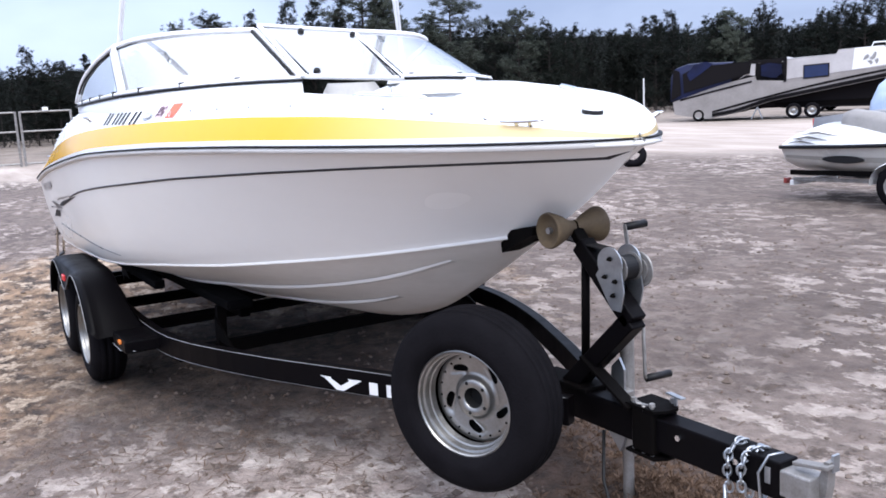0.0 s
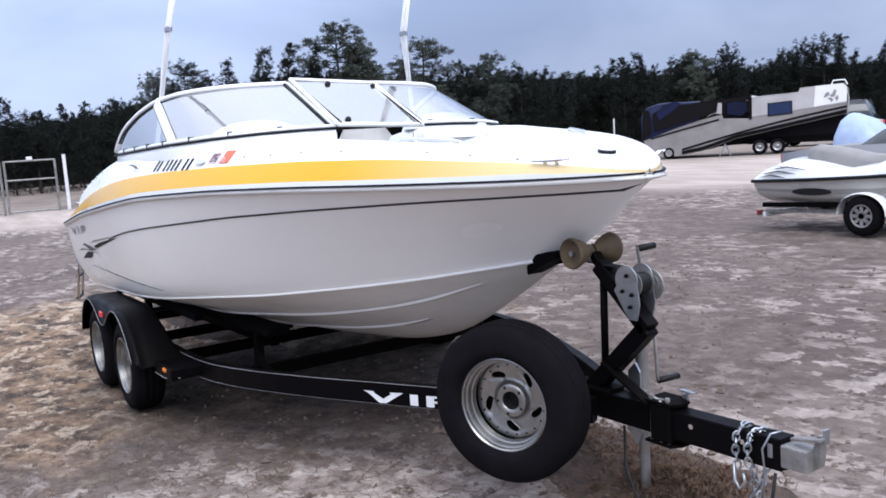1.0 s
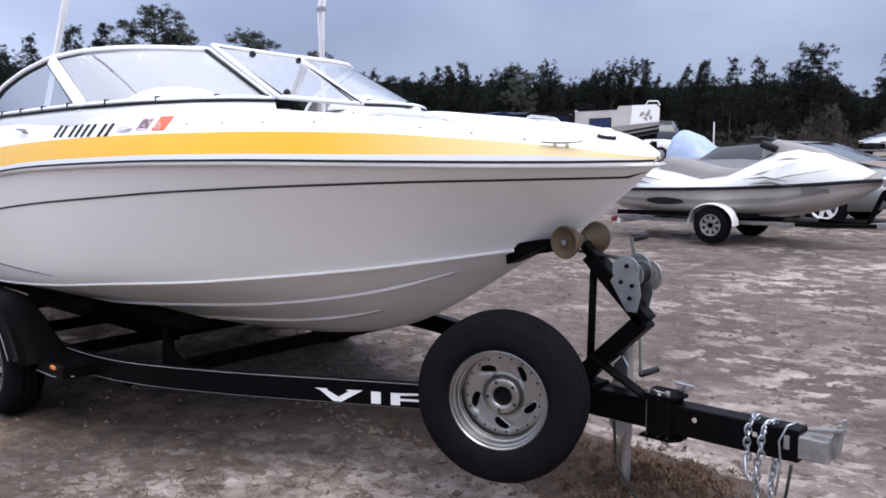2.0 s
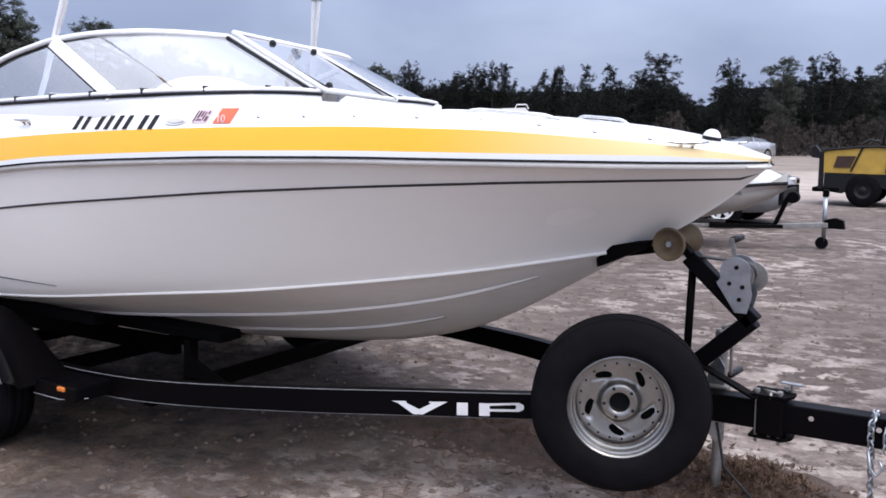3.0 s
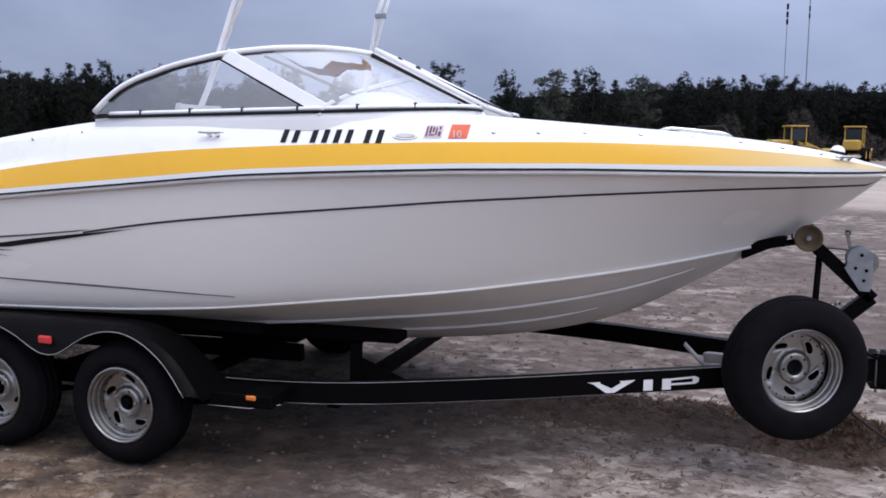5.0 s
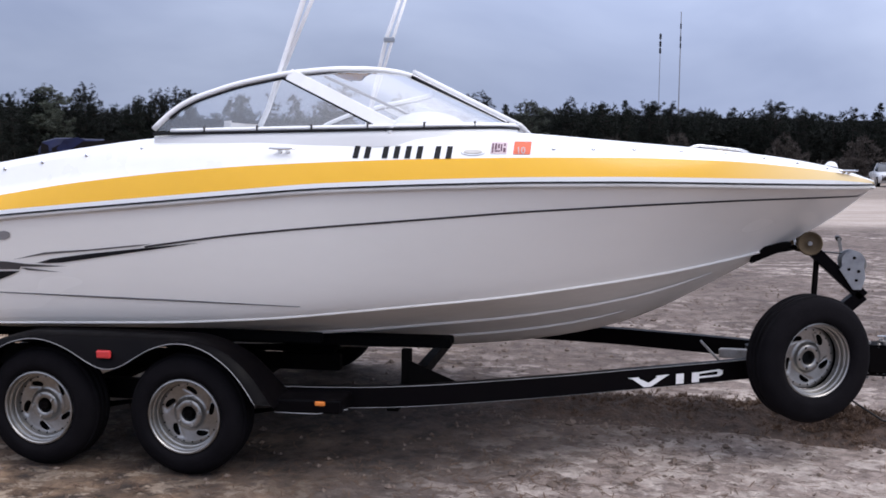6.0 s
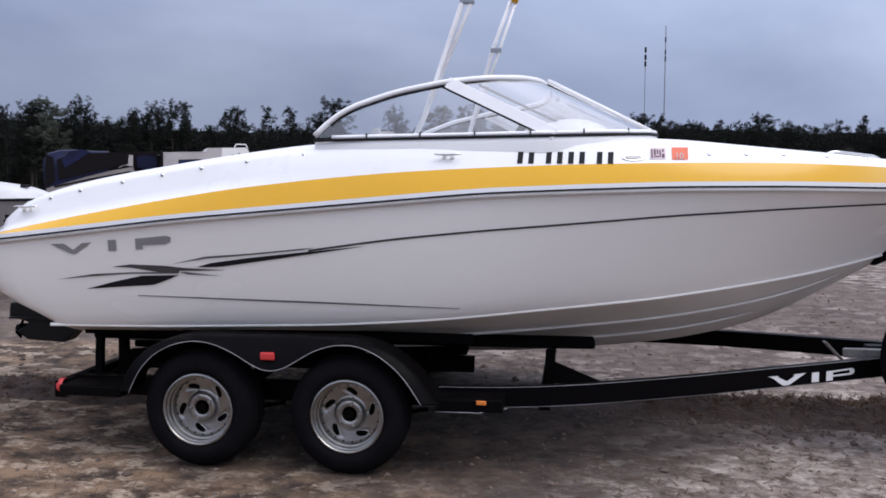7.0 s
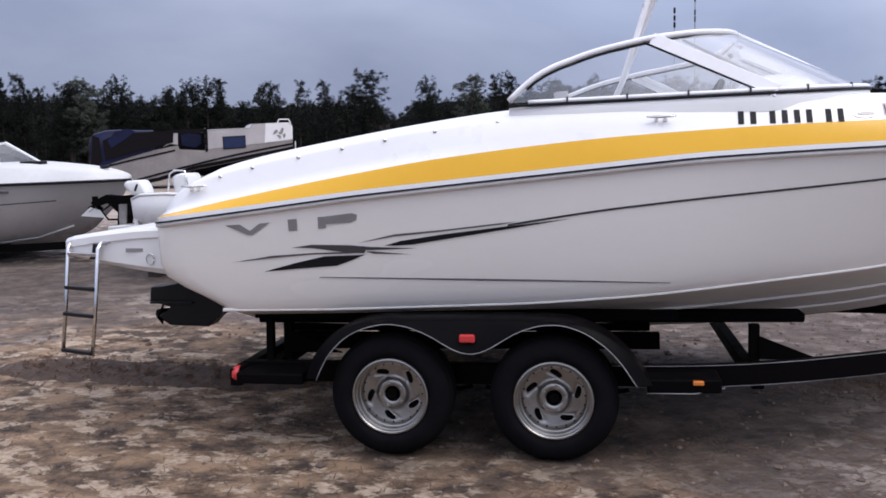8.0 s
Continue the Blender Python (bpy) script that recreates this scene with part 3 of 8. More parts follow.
build_hull()
build_deck()
build_rub_rail()
knuckle = curve_of([(-1.0, 0.98), (-0.4, 1.055), (0.0, 1.11), (0.37, 1.167), (0.654, 1.207), (1.07, 1.249), (1.5, 1.284), (2.0, 1.325), (2.57, 1.357), (3.1, 1.379), (3.66, 1.391), (4.1, 1.396)])
ribbon("hull_line", "pinstripe", knuckle, list(np.linspace(0.2, 3.86, 60)), 0.0095)

# chine lip and spray strakes
for side in (-1, 1):
    bm = bmesh.new()
    rows = []
    for x in np.linspace(-1.3, 3.3, 60):
        y, z = chine_y(x), chine_z(x)
        rows.append([(x, side * (y - 0.03), z - 0.014), (x, side * (y + 0.005), z - 0.012), (x, side * (y + 0.006), z - 0.004), (x, side * (y + 0.001), z + 0.006)])
    part("chine", grid(rows), "hull", boat, smooth=True)
    for frac, end in ((0.66, 3.02), (0.36, 2.55)):
        rows = []
        for x in np.linspace(-1.1, end, 50):
            fade = min(1.0, (end - x) / 0.25)
            y, zk, zc = chine_y(x) * frac, keel_z(x), chine_z(x)
            z = zk + (zc - zk) * frac ** 1.06 - 0.012 * math.sin(math.pi * frac)
            rows.append([(x, side * (y - 0.045), z - 0.02), (x, side * (y + 0.004), z - 0.005 - 0.010 * fade), (x, side * (y + 0.010), z - 0.005 - 0.006 * fade), (x, side * (y + 0.012), z + 0.002)])
        part("spray_strake", grid(rows), "hull", boat, smooth=True)

# ---- windscreen ----
WS_BASE = [(0.205, -1.13, 1.697), (0.6, -1.14, 1.703), (1.0, -1.135, 1.71), (1.4, -1.11, 1.718), (1.72, -0.98, 1.73), (1.90, -0.76, 1.742), (1.955, -0.55, 1.748), (1.94, -0.360, 1.750)]
# the walk-through pane stands ajar: its free edge and its hinged edge, foot and head
WALK_PANE = [(1.963, -0.350, 1.768), (1.360, -0.343, 2.069), (1.350, 0.230, 2.040), (1.972, 0.190, 1.742)]
WS_TOP = [(0.205, -1.13, 1.715), (0.285, -1.118, 1.794), (0.385, -1.10, 1.86), (0.61, -1.06, 1.938), (0.869, -1.017, 1.993), (1.08, -0.93, 2.020), (1.24, -0.78, 2.034), (1.315, -0.60, 2.040), (1.345, -0.36, 2.045)]


def densify(pts, n):
    pts = [Vector(p) for p in pts]
    cum = [0.0]
    for a, b in zip(pts, pts[1:]):
        cum.append(cum[-1] + (b - a).length)
    out = []
    for s in np.linspace(0, cum[-1], n):
        acc = Vector((0, 0, 0))
        for d in (-0.06, -0.03, 0, 0.03, 0.06):
            q = min(max(s + d * min(1, s / 0.06, (cum[-1] - s) / 0.06), 0), cum[-1])
            i = min(max(1, int(np.searchsorted(cum, q))), len(pts) - 1)
            acc += pts[i - 1].lerp(pts[i], (q - cum[i - 1]) / (cum[i] - cum[i - 1]))
        out.append(acc / 5)
    return out


def mirror(pts):
    return [Vector((p[0], -p[1], p[2])) for p in pts]


def far_half(pts):
    """The port half, whose inner end reaches further towards the walk-through."""
    return [Vector((p[0], -p[1] - 0.03 - 0.12 * min(1, max(0, (1.05 + p[1]) / 0.7)), p[2] - 0.006)) for p in pts]


def build_windscreen():
    screen = thing("windshield", (1.1, 0, 1.70), "wraparound glass windshield in a white aluminium frame", "windshield")
    screen.parent = boat
    screen.matrix_parent_inverse = rest[boat].inverted()
    del screen["category"]
    base, top = densify(WS_BASE, 50), densify(WS_TOP, 50)
    bar_lo = Vector((1.42, -1.105, 1.722))
    bar_hi = Vector((0.869, -1.02, 1.99))
    ib = min(range(50), key=lambda i: (base[i] - bar_lo).length)
    it = min(range(50), key=lambda i: (top[i] - bar_hi).length)
    for flip in (False, True):
        f = far_half if flip else (lambda p: [Vector(q) for q in p])
        part("frame", tube(f([p + Vector((0, -0.004, 0.004)) for p in top]), 0.014, 10), "alu", screen, "white aluminium top rail", smooth=True)
        tops = []
        for i in range(3, 50):
            d = (top[min(49, i + 1)] - top[i - 1]).normalized()
            o = Vector((d.y, -d.x, 0)).normalized()
            tops.append(top[i] + o * 0.010 + d.cross(o).normalized() * 0.016)
        part("gasket", tube(f(tops), 0.006, 6), "gasket", screen, smooth=True)
        part("frame", tube(f([p + Vector((0, 0, 0.012)) for p in base[2:]]), 0.011, 8), "alu", screen, "white base strip", smooth=True)
        outs = []
        for i in range(50):
            d = (base[min(49, i + 1)] - base[max(0, i - 1)]).normalized()
            outs.append(Vector((d.y, -d.x, 0)).normalized())
        part("gasket", tube(f([p + o * 0.011 + Vector((0, 0, -0.002)) for p, o in zip(base, outs)]), 0.007, 6), "gasket", screen, smooth=True)
        # moulded skirt from the base strip down into the deck
        rows = []
        for i, p in enumerate(base):
            t0, t1 = base[max(0, i - 1)], base[min(49, i + 1)]
            d = (t1 - t0).normalized()
            o = Vector((d.y, -d.x, 0)).normalized()
            k = min(1.0, 0.15 + i / 8)
            rows.append([p - o * 0.03 * k + Vector((0, 0, 0.004 - 0.02 * (1 - k))), p + Vector((0, 0, 0.002 - 0.015 * (1 - k))), p + o * 0.009 * k + Vector((0, 0, -0.008 - 0.02 * (1 - k))), p + o * 0.016 * k + Vector((0, 0, -0.04)), p + o * 0.02 * k + Vector((0, 0, -0.085))])
        part("skirt", grid([f(r) for r in rows]), "gelcoat", screen, "white moulded foot under the glass", smooth=True)
        for i in range(6, 49, 6):
            p = f([base[i]])[0]
            part("clip", box(Matrix.Translation(p + Vector((0, 0, 0.014))), (0.008, 0.03, 0.03), 0.002), "pinstripe", screen)
        a, b = f([bar_lo, bar_hi])
        bm = bmesh.new()
        add_beam(bm, a, b, 0.014, 0.066, 0.004, up=(0.45, -0.276 if flip else 0.276, 0.845))
        part("side_bar", bm, "alu", screen, "flat white diagonal bar")
        off = Vector((-0.034, 0.008 if flip else -0.008, -0.016))
        part("gasket", tube([a + off, b + off], 0.006, 6), "gasket", screen, smooth=True)
        a, b = f([WS_BASE[-1], WS_TOP[-1]])
        d = Vector((0, 0.020 if flip else -0.020, 0))
        part("frame", beam(a, b, 0.016, 0.03), "alu", screen)
        part("gasket", tube([a + d, b + d], 0.010, 6), "gasket", screen, smooth=True)
        # panes
        tri_top = f(top[:it + 1])
        n = len(tri_top)
        low = f([base[0].lerp(bar_lo, i / (n - 1)) for i in range(n)])
        low = [p + Vector((0, 0, 0.012)) for p in low]
        diag = [Vector(q) for q in tri_top]
        p = part("pane", grid([[a, b] for a, b in zip(low[:], diag)]), "glass", screen, "clear curved side glass", smooth=True)
        p.visible_shadow = False
        m2 = 24
        seg_b = [base[ib + int(round((49 - ib) * i / (m2 - 1)))] for i in range(m2)]
        seg_t = [top[it + int(round((49 - it) * i / (m2 - 1)))] for i in range(m2)]
        rows = [[a + (b - a) * s for s in (0.03, 0.35, 0.68, 1.0)] for a, b in zip(f(seg_b), f(seg_t))]
        p = part("pane", grid(rows), "glass", screen, "clear curved corner glass", smooth=True)
        p.visible_shadow = False
    # centre pane between the two mullions
    a, b, c, d = [Vector(p) for p in WALK_PANE]
    low_a, low_d = a, d
    part("centre_frame", tube([low_a, b, c, low_d, low_a], 0.014, 8), "alu", screen, smooth=True)
    part("gasket", tube([b + Vector((0.012, 0.02, -0.012)), c + Vector((0.012, -0.02, -0.012))], 0.006, 6), "gasket", screen, smooth=True)
    part("gasket", tube([low_a + Vector((0.012, 0.016, 0.008)), b + Vector((0.012, 0.016, -0.012))], 0.005, 6), "gasket", screen, smooth=True)
    part("gasket", tube([low_d + Vector((0.012, -0.016, 0.008)), c + Vector((0.012, -0.016, -0.012))], 0.005, 6), "gasket", screen, smooth=True)
    bm = bmesh.new()
    bm.faces.new([bm.verts.new(p) for p in (low_a, b, c, low_d)])
    p = part("pane", bm, "glass", screen, "clear centre glass")
    p.visible_shadow = False
    for s, yy in ((0.93, -0.12), (0.1, -0.26), (0.93, 0.2)):
        q = a.lerp(b, s).lerp(d.lerp(c, s), (yy - a.y) / (d.y - a.y))
        part("latch", lathe([(0.0, -0.012), (0.016, -0.012), (0.018, 0.006), (0.01, 0.014), (0.0, 0.014)], Matrix.Translation((q.x + 0.01, yy, q.z)) @ pose(0, 0, 0, 0, 60), 12), "plastic_black", screen, smooth=True)


build_windscreen()

# ---- cockpit, seen through the glass ----
def floor_half(x, z=0.9):
    zk, zc = keel_z(x), chine_z(x)
    return max(0.02, min(0.8, chine_y(x) * min(1.0, (z - zk) / (zc - zk)) - 0.06))


part("cockpit_floor", grid([[(x, -floor_half(x), 0.9), (x, 0, 0.9), (x, floor_half(x), 0.9)] for x in np.linspace(-1.2, 2.55, 16)]), "interior", boat)


def console(side):
    """A dash and console with a rounded cowl behind the corner glass."""
    rows = []
    for x, top, y1 in ((1.945, 1.60, 0.66), (1.93, 1.735, 0.68), (1.7, 1.735, 0.94), (1.45, 1.725, 1.02), (1.25, 1.70, 1.02), (1.2, 1.60, 1.02), (1.2, 1.05, 1.0)):
        y0 = 0.355
        rows.append([(x, side * y0, 1.05), (x, side * y0, top - 0.05), (x, side * (y0 + 0.04), top), (x, side * (y0 + y1) / 2, top + 0.012), (x, side * y1, top)])
    rows = [[(1.96, p[1], 1.2) for p in rows[0]]] + rows
    part("console", grid(rows), "gelcoat", boat, "moulded white console", smooth=True)


console(-1)
console(1)
for y in (-0.64, 0.64):
    rows = [[(1.50 + 0.21 * math.cos(a) * math.cos(q), y + 0.27 * math.sin(a) * math.cos(q), 1.73 + 0.10 * math.sin(q)) for a in np.linspace(0, 2 * math.pi, 24, endpoint=False)] for q in np.linspace(0, math.pi / 2 - 0.02, 8)]
    part("dash_cowl", grid(rows, False, True), "gelcoat", boat, "rounded white dash cowl", smooth=True)


def bucket_seat(x, y, yaw):
    m = pose(x, y, 0.88, 0, 0, yaw)
    bm = bmesh.new()
    add_box(bm, m @ pose(0, 0, 0.42), (0.5, 0.5, 0.14), 0.05)
    part("seat", bm, "vinyl", boat, "pale vinyl bucket seat cushion", smooth=True)
    rows = []
    for h, w, dpt in ((0.42, 0.25, 0.0), (0.6, 0.27, -0.04), (0.8, 0.25, -0.09), (0.9, 0.18, -0.11)):
        rows.append([m @ Vector((-0.2 + dpt + o * 0.5 - 0.03 * abs(s) * 0, s * w, h)) for s, o in ((-1, 0.12), (-0.8, 0.0), (0, -0.04), (0.8, 0.0), (1, 0.12))])
    part("seat_back", grid(rows), "vinyl", boat, "curved vinyl seat back", smooth=True)
    part("pedestal", lathe([(0.0, 0.0), (0.16, 0.0), (0.05, 0.03), (0.04, 0.36), (0.0, 0.36)], m, 16), "chrome", boat, smooth=True)


bucket_seat(0.72, -0.62, 0)
bucket_seat(0.72, 0.62, 0)
wheel_m = pose(1.16, -0.62, 1.66, 0, -62, 0)
ring = [wheel_m @ Vector((0.17 * math.cos(a), 0.17 * math.sin(a), 0)) for a in np.linspace(0, 2 * math.pi, 33)]
part("steering_wheel", tube(ring, 0.014, 8), "plastic_black", boat, smooth=True)

# engine cover and sun pad at the stern
rows = []
for x, z in ((-1.60, 1.22), (-1.5, 1.33), (-1.3, 1.40), (-1.0, 1.44), (-0.75, 1.45), (-0.72, 1.38), (-0.72, 0.88)):
    w = rail_y(x) - 0.3
    rows.append([(x, w * s, z - 0.03 * abs(s) ** 3) for s in (-1, -0.9, -0.5, 0, 0.5, 0.9, 1)])
part("sun_pad", grid(rows), "vinyl", boat, "padded pale vinyl sun pad", smooth=True)

# swim platform
rows = []
for x, w, z0, z1 in ((-1.62, 1.0, 0.86, 1.135), (-1.85, 0.99, 0.89, 1.125), (-2.1, 0.97, 0.93, 1.10), (-2.25, 0.95, 0.96, 1.08), (-2.31, 0.92, 0.975, 1.065), (-2.335, 0.88, 0.99, 1.05)):
    ring = [(x, -w + 0.012, z0 + (z1 - z0) * 0.12), (x, -w + 0.010, z1 - 0.062), (x, -w, z1 - 0.056), (x, -w, z1 - 0.02), (x, -w + 0.012, z1 - 0.004), (x, -w + 0.03, z1), (x, w - 0.03, z1), (x, w, z1 - 0.02), (x, w, z0 + (z1 - z0) * 0.12), (x, w * 0.96, z0), (x, -w * 0.96, z0)]
    rows.append(ring)
bm = grid(rows, False, True)
bm.verts.ensure_lookup_table()
bm.faces.new([bm.verts[len(bm.verts) - 11 + i] for i in range(11)])
part("swim_platform", bm, "gelcoat", boat, "moulded white swim platform")
part("platform_mark", box(pose(-1.86, -0.982, 1.005, 0, 0, 2), (0.10, 0.004, 0.018)), "decal_mid", boat)
part("platform_ring", tube([(-1.765 + 0.022 * math.cos(a), -0.99, 0.955 + 0.03 * math.sin(a)) for a in np.linspace(0, 2 * math.pi, 17)], 0.004, 6), "chrome", boat, smooth=True)
part("platform_strap", slab([(-2.10, 1.04), (-2.06, 1.04), (-2.075, 0.99), (-2.10, 0.955), (-2.13, 0.955), (-2.11, 0.99)], 0.008, side_at(-0.985)), "plastic_black", boat, "hanging black strap")

# ---- the trailer ----
trailer = thing("boat_trailer", (1.2, 0, 0.0), "black tandem axle boat trailer with white lettering and spare wheel", "trailer")
AX = ((-0.385, 0.313), (0.405, 0.311))


def build_wheel(m, parent, name, hub=True, R=0.302, W=0.205, r=0.184, inset=0.0):
    """A steel wheel; the pose's z axis points out of its face. inset sinks the rim into the tyre."""
    prof = [(r, -W * 0.36), (r + 0.008, -W * 0.46), (r + 0.045, -W * 0.52), (R - 0.045, -W * 0.49), (R - 0.016, -W * 0.42), (R - 0.004, -W * 0.3), (R, -W * 0.12), (R, W * 0.12),
            (R - 0.004, W * 0.3), (R - 0.016, W * 0.42), (R - 0.045, W * 0.49), (r + 0.045, W * 0.52), (r + 0.03, W * 0.51), (r + 0.008, W * 0.46), (r, W * 0.36)]
    wheel = part(name, lathe(prof, m, 64), "tyre", parent, "silver steel wheel with a weathered black tyre", smooth=True)
    # tread grooves show as shallow rings round the crown
    for h in (-0.19 * W, 0.0, 0.19 * W):
        part("tread_rib", lathe([(R - 0.003, h - 0.080 * W), (R + 0.003, h - 0.070 * W), (R + 0.003, h + 0.070 * W), (R - 0.003, h + 0.080 * W)], m, 64), "tyre", wheel, smooth=True)
    # rim lip, ledge and well
    face = m @ pose(0, 0, -inset)
    rim_prof = [(r + 0.006, 0.070), (r + 0.004, 0.099), (r - 0.003, 0.1015), (r - 0.008, 0.096), (r - 0.010, 0.082), (r - 0.017, 0.079), (r - 0.019, 0.074), (r - 0.021, 0.057), (r - 0.027, 0.054), (r - 0.029, 0.030)]
    part("rim", lathe(rim_prof, face, 64), "wheel", wheel, "silver steel rim", smooth=False)
    # dished disc with five raked teardrop slots
    seg = 180
    m = face @ pose(0, 0, -inset * 0.6)
    slot = list(np.linspace(0.096, 0.137, 9))
    radii = [0.038, 0.042, 0.060, 0.068, 0.072, 0.077, 0.084, 0.092] + slot + [0.140, 0.148, r - 0.028]
    hs = [0.044, 0.049, 0.050, 0.047, 0.040, 0.029, 0.023, 0.021] + [0.022 + 0.007 * q / 8 for q in range(9)] + [0.030, 0.031, 0.028]
    bm = bmesh.new()
    rows = []
    for i, (rr, hh) in enumerate(zip(radii, hs)):
        f = min(1.0, max(0.0, (i - 8) / 8))
        # the slot's two edges at this radius, in steps of two degrees from the sector's start
        left = 9 + 8 * f - (0.6 + 4.8 * math.sin(math.pi * f) ** 0.7) * (1.35 - 0.4 * f)
        right = 9 + 8 * f + (0.6 + 4.8 * math.sin(math.pi * f) ** 0.7) * (0.75 + 0.6 * f)
        row = []
        for k in range(seg):
            spot = float(np.interp(k % 36, [0, 8, 18, 36], [0, left, right, 36]))
            a = radians(2 * (k - k % 36 + spot))
            press = 0.005 * math.exp(-((spot - right - 2) / 3) ** 2) if 7 <= i <= 17 else 0.0
            row.append(bm.verts.new(m @ Vector((rr * math.cos(a), rr * math.sin(a), hh - press))))
        rows.append(row)
    for i in range(len(radii) - 1):
        for k in range(seg):
            if not (8 <= i < 16 and 8 <= k % 36 < 18):
                bm.faces.new([rows[i][k], rows[i + 1][k], rows[i + 1][(k + 1) % seg], rows[i][(k + 1) % seg]])
    part("disc", bm, "wheel", wheel, "dished silver disc with teardrop slots", smooth=True)
    part("backing", lathe([(0.0, -0.03), (r - 0.02, -0.03), (r - 0.03, 0.005)], m, 32), "pinhole", wheel)
    bm = bmesh.new()
    for k in range(20):
        q = m @ Matrix.Rotation(2 * math.pi * k / 20, 4, "Z") @ pose(0.1475, 0, 0.0295)
        add_lathe(bm, [(0.0, 0.005), (0.0035, 0.004), (0.005, 0.0)], q, 8)
    tagged(part("rivets", bm, "black_metal", wheel), kind="stuff")
    for k in range(5):
        q = m @ Matrix.Rotation(2 * math.pi * (k + 0.25) / 5, 4, "Z") @ pose(0.0575, 0, 0.050)
        if hub:
            part("lug_nut", lathe([(0.0, 0.014), (0.007, 0.014), (0.009, 0.010), (0.010, 0.0)], q, 6), "jack_steel", wheel)
        else:
            part("lug_hole", lathe([(0.0, 0.001), (0.006, 0.001), (0.007, 0.0)], q, 10), "pinhole", wheel)
    part("hub_bore", lathe([(0.0, 0.0), (0.038, 0.0), (0.038, 0.044)], m, 24), "pinhole", wheel)
    if hub:
        part("grease_cap", lathe([(0.0, 0.052), (0.010, 0.052), (0.012, 0.055), (0.021, 0.055), (0.024, 0.05), (0.025, 0.0)], m, 20), "black_metal", wheel, smooth=False)
    return wheel


for side in (-1, 1):
    for i, (ax, az) in enumerate(AX):
        m = pose(ax, side * 1.185, az, 90 if side < 0 else -90, 0, 0) @ pose(0, 0, 0, 0, 0, 17 + 41 * i)
        build_wheel(m, trailer, "wheel")

# spare on the tongue, square to the angled rail
spare_dir = Vector((0.407, -0.9135, 0.0)).normalized()
sm = spare_dir.to_track_quat("Z", "Y").to_matrix().to_4x4()
sm.translation = Vector((3.489, -0.430, 0.555))
build_wheel(sm @ pose(0, 0, 0, 0, 0, 23), trailer, "spare_wheel", False, 0.330, 0.19, 0.194, 0.026)


def add_path_bar(bm, pts, w, h):
    """A box-section rail along a path, mitred at its bends."""
    pts = [Vector(p) for p in pts]
    rows = []
    for i, p in enumerate(pts):
        d = (pts[min(i + 1, len(pts) - 1)] - pts[max(0, i - 1)])
        flat = Vector((d.x, d.y, 0)).normalized()
        s = Vector((-flat.y, flat.x, 0))
        rows.append([p + s * (w / 2 * a) + Vector((0, 0, h / 2 * b)) for a, b in ((-1, -0.94), (-0.9, -1), (0.9, -1), (1, -0.94), (1, 0.94), (0.9, 1), (-0.9, 1), (-1, 0.94))])
    vs = add_grid(bm, rows, False, True)
    bm.faces.new(vs[0])
    bm.faces.new(vs[-1])


RAIL = [(-1.25, -0.985, 0.355), (0.9, -0.985, 0.365), (1.15, -0.98, 0.372), (1.35, -0.965, 0.380), (1.6, -0.92, 0.392), (1.9, -0.84, 0.408), (2.25, -0.72, 0.424), (2.56, -0.595, 0.438), (3.05, -0.375, 0.452), (3.42, -0.19, 0.462), (3.62, -0.09, 0.466)]


def rail_spot(x):
    xs = [p[0] for p in RAIL]
    return tuple(float(np.interp(x, xs, [p[k] for p in RAIL])) for k in (0, 1, 2))


for side in (-1, 1):
    bm = bmesh.new()
    add_path_bar(bm, [(x, y * -side, z) for x, y, z in densify(RAIL, 40)], 0.055, 0.105)
    part("frame_rail", bm, "trailer", trailer, "glossy black box-section rail")
    bm = bmesh.new()
    for dz in (0.0525, -0.0525):
        add_tube(bm, [(x, (y - 0.026) * -side, z + dz) for x, y, z in densify(RAIL, 40)[12:]], 0.0018, 6)
    part("pinline", bm, "pin_grey", trailer, "thin pale edge line")

for x, z in ((-1.15, 0.34), (-0.4, 0.30), (0.4, 0.30), (1.38, 0.335)):
    y = -rail_spot(x)[1]
    part("cross_member", beam((x, -y, z), (x, y, z), 0.06, 0.07), "black_metal", trailer)
for ax, az in AX:
    part("axle", tube([(ax, -1.1, az), (ax, 1.1, az)], 0.03, 12), "black_metal", trailer, smooth=True)

for side in (-1, 1):
    for i, (ax, az) in enumerate(AX):
        for k in range(4):
            L = 0.36 - 0.075 * k
            part("spring_leaf", tube([(ax - L, side * 0.97, az - 0.075 + 0.05 * (L / 0.36) ** 2 + 0.007 * k), (ax - L / 2, side * 0.97, az - 0.075 + 0.0125 * (L / 0.36) ** 2 + 0.007 * k), (ax, side * 0.97, az - 0.075 + 0.007 * k), (ax + L / 2, side * 0.97, az - 0.075 + 0.0125 * (L / 0.36) ** 2 + 0.007 * k), (ax + L, side * 0.97, az - 0.075 + 0.05 * (L / 0.36) ** 2 + 0.007 * k)], 0.012, 6), "black_metal", trailer)
        part("brake_drum", lathe([(0.0, -0.05), (0.12, -0.05), (0.13, -0.03), (0.13, 0.03), (0.0, 0.03)], pose(ax, side * 1.10, az, 90, 0, 0), 28), "black_metal", trailer)
    part("inner_rail", beam((-1.2, side * 0.45, 0.40), (0.95, side * 0.43, 0.42), 0.06, 0.09), "black_metal", trailer)
    part("inner_bunk", beam((-1.2, side * 0.36, 0.475), (0.9, side * 0.33, 0.485), 0.12, 0.05, 0.01), "carpet", trailer, "black carpeted bunk board")

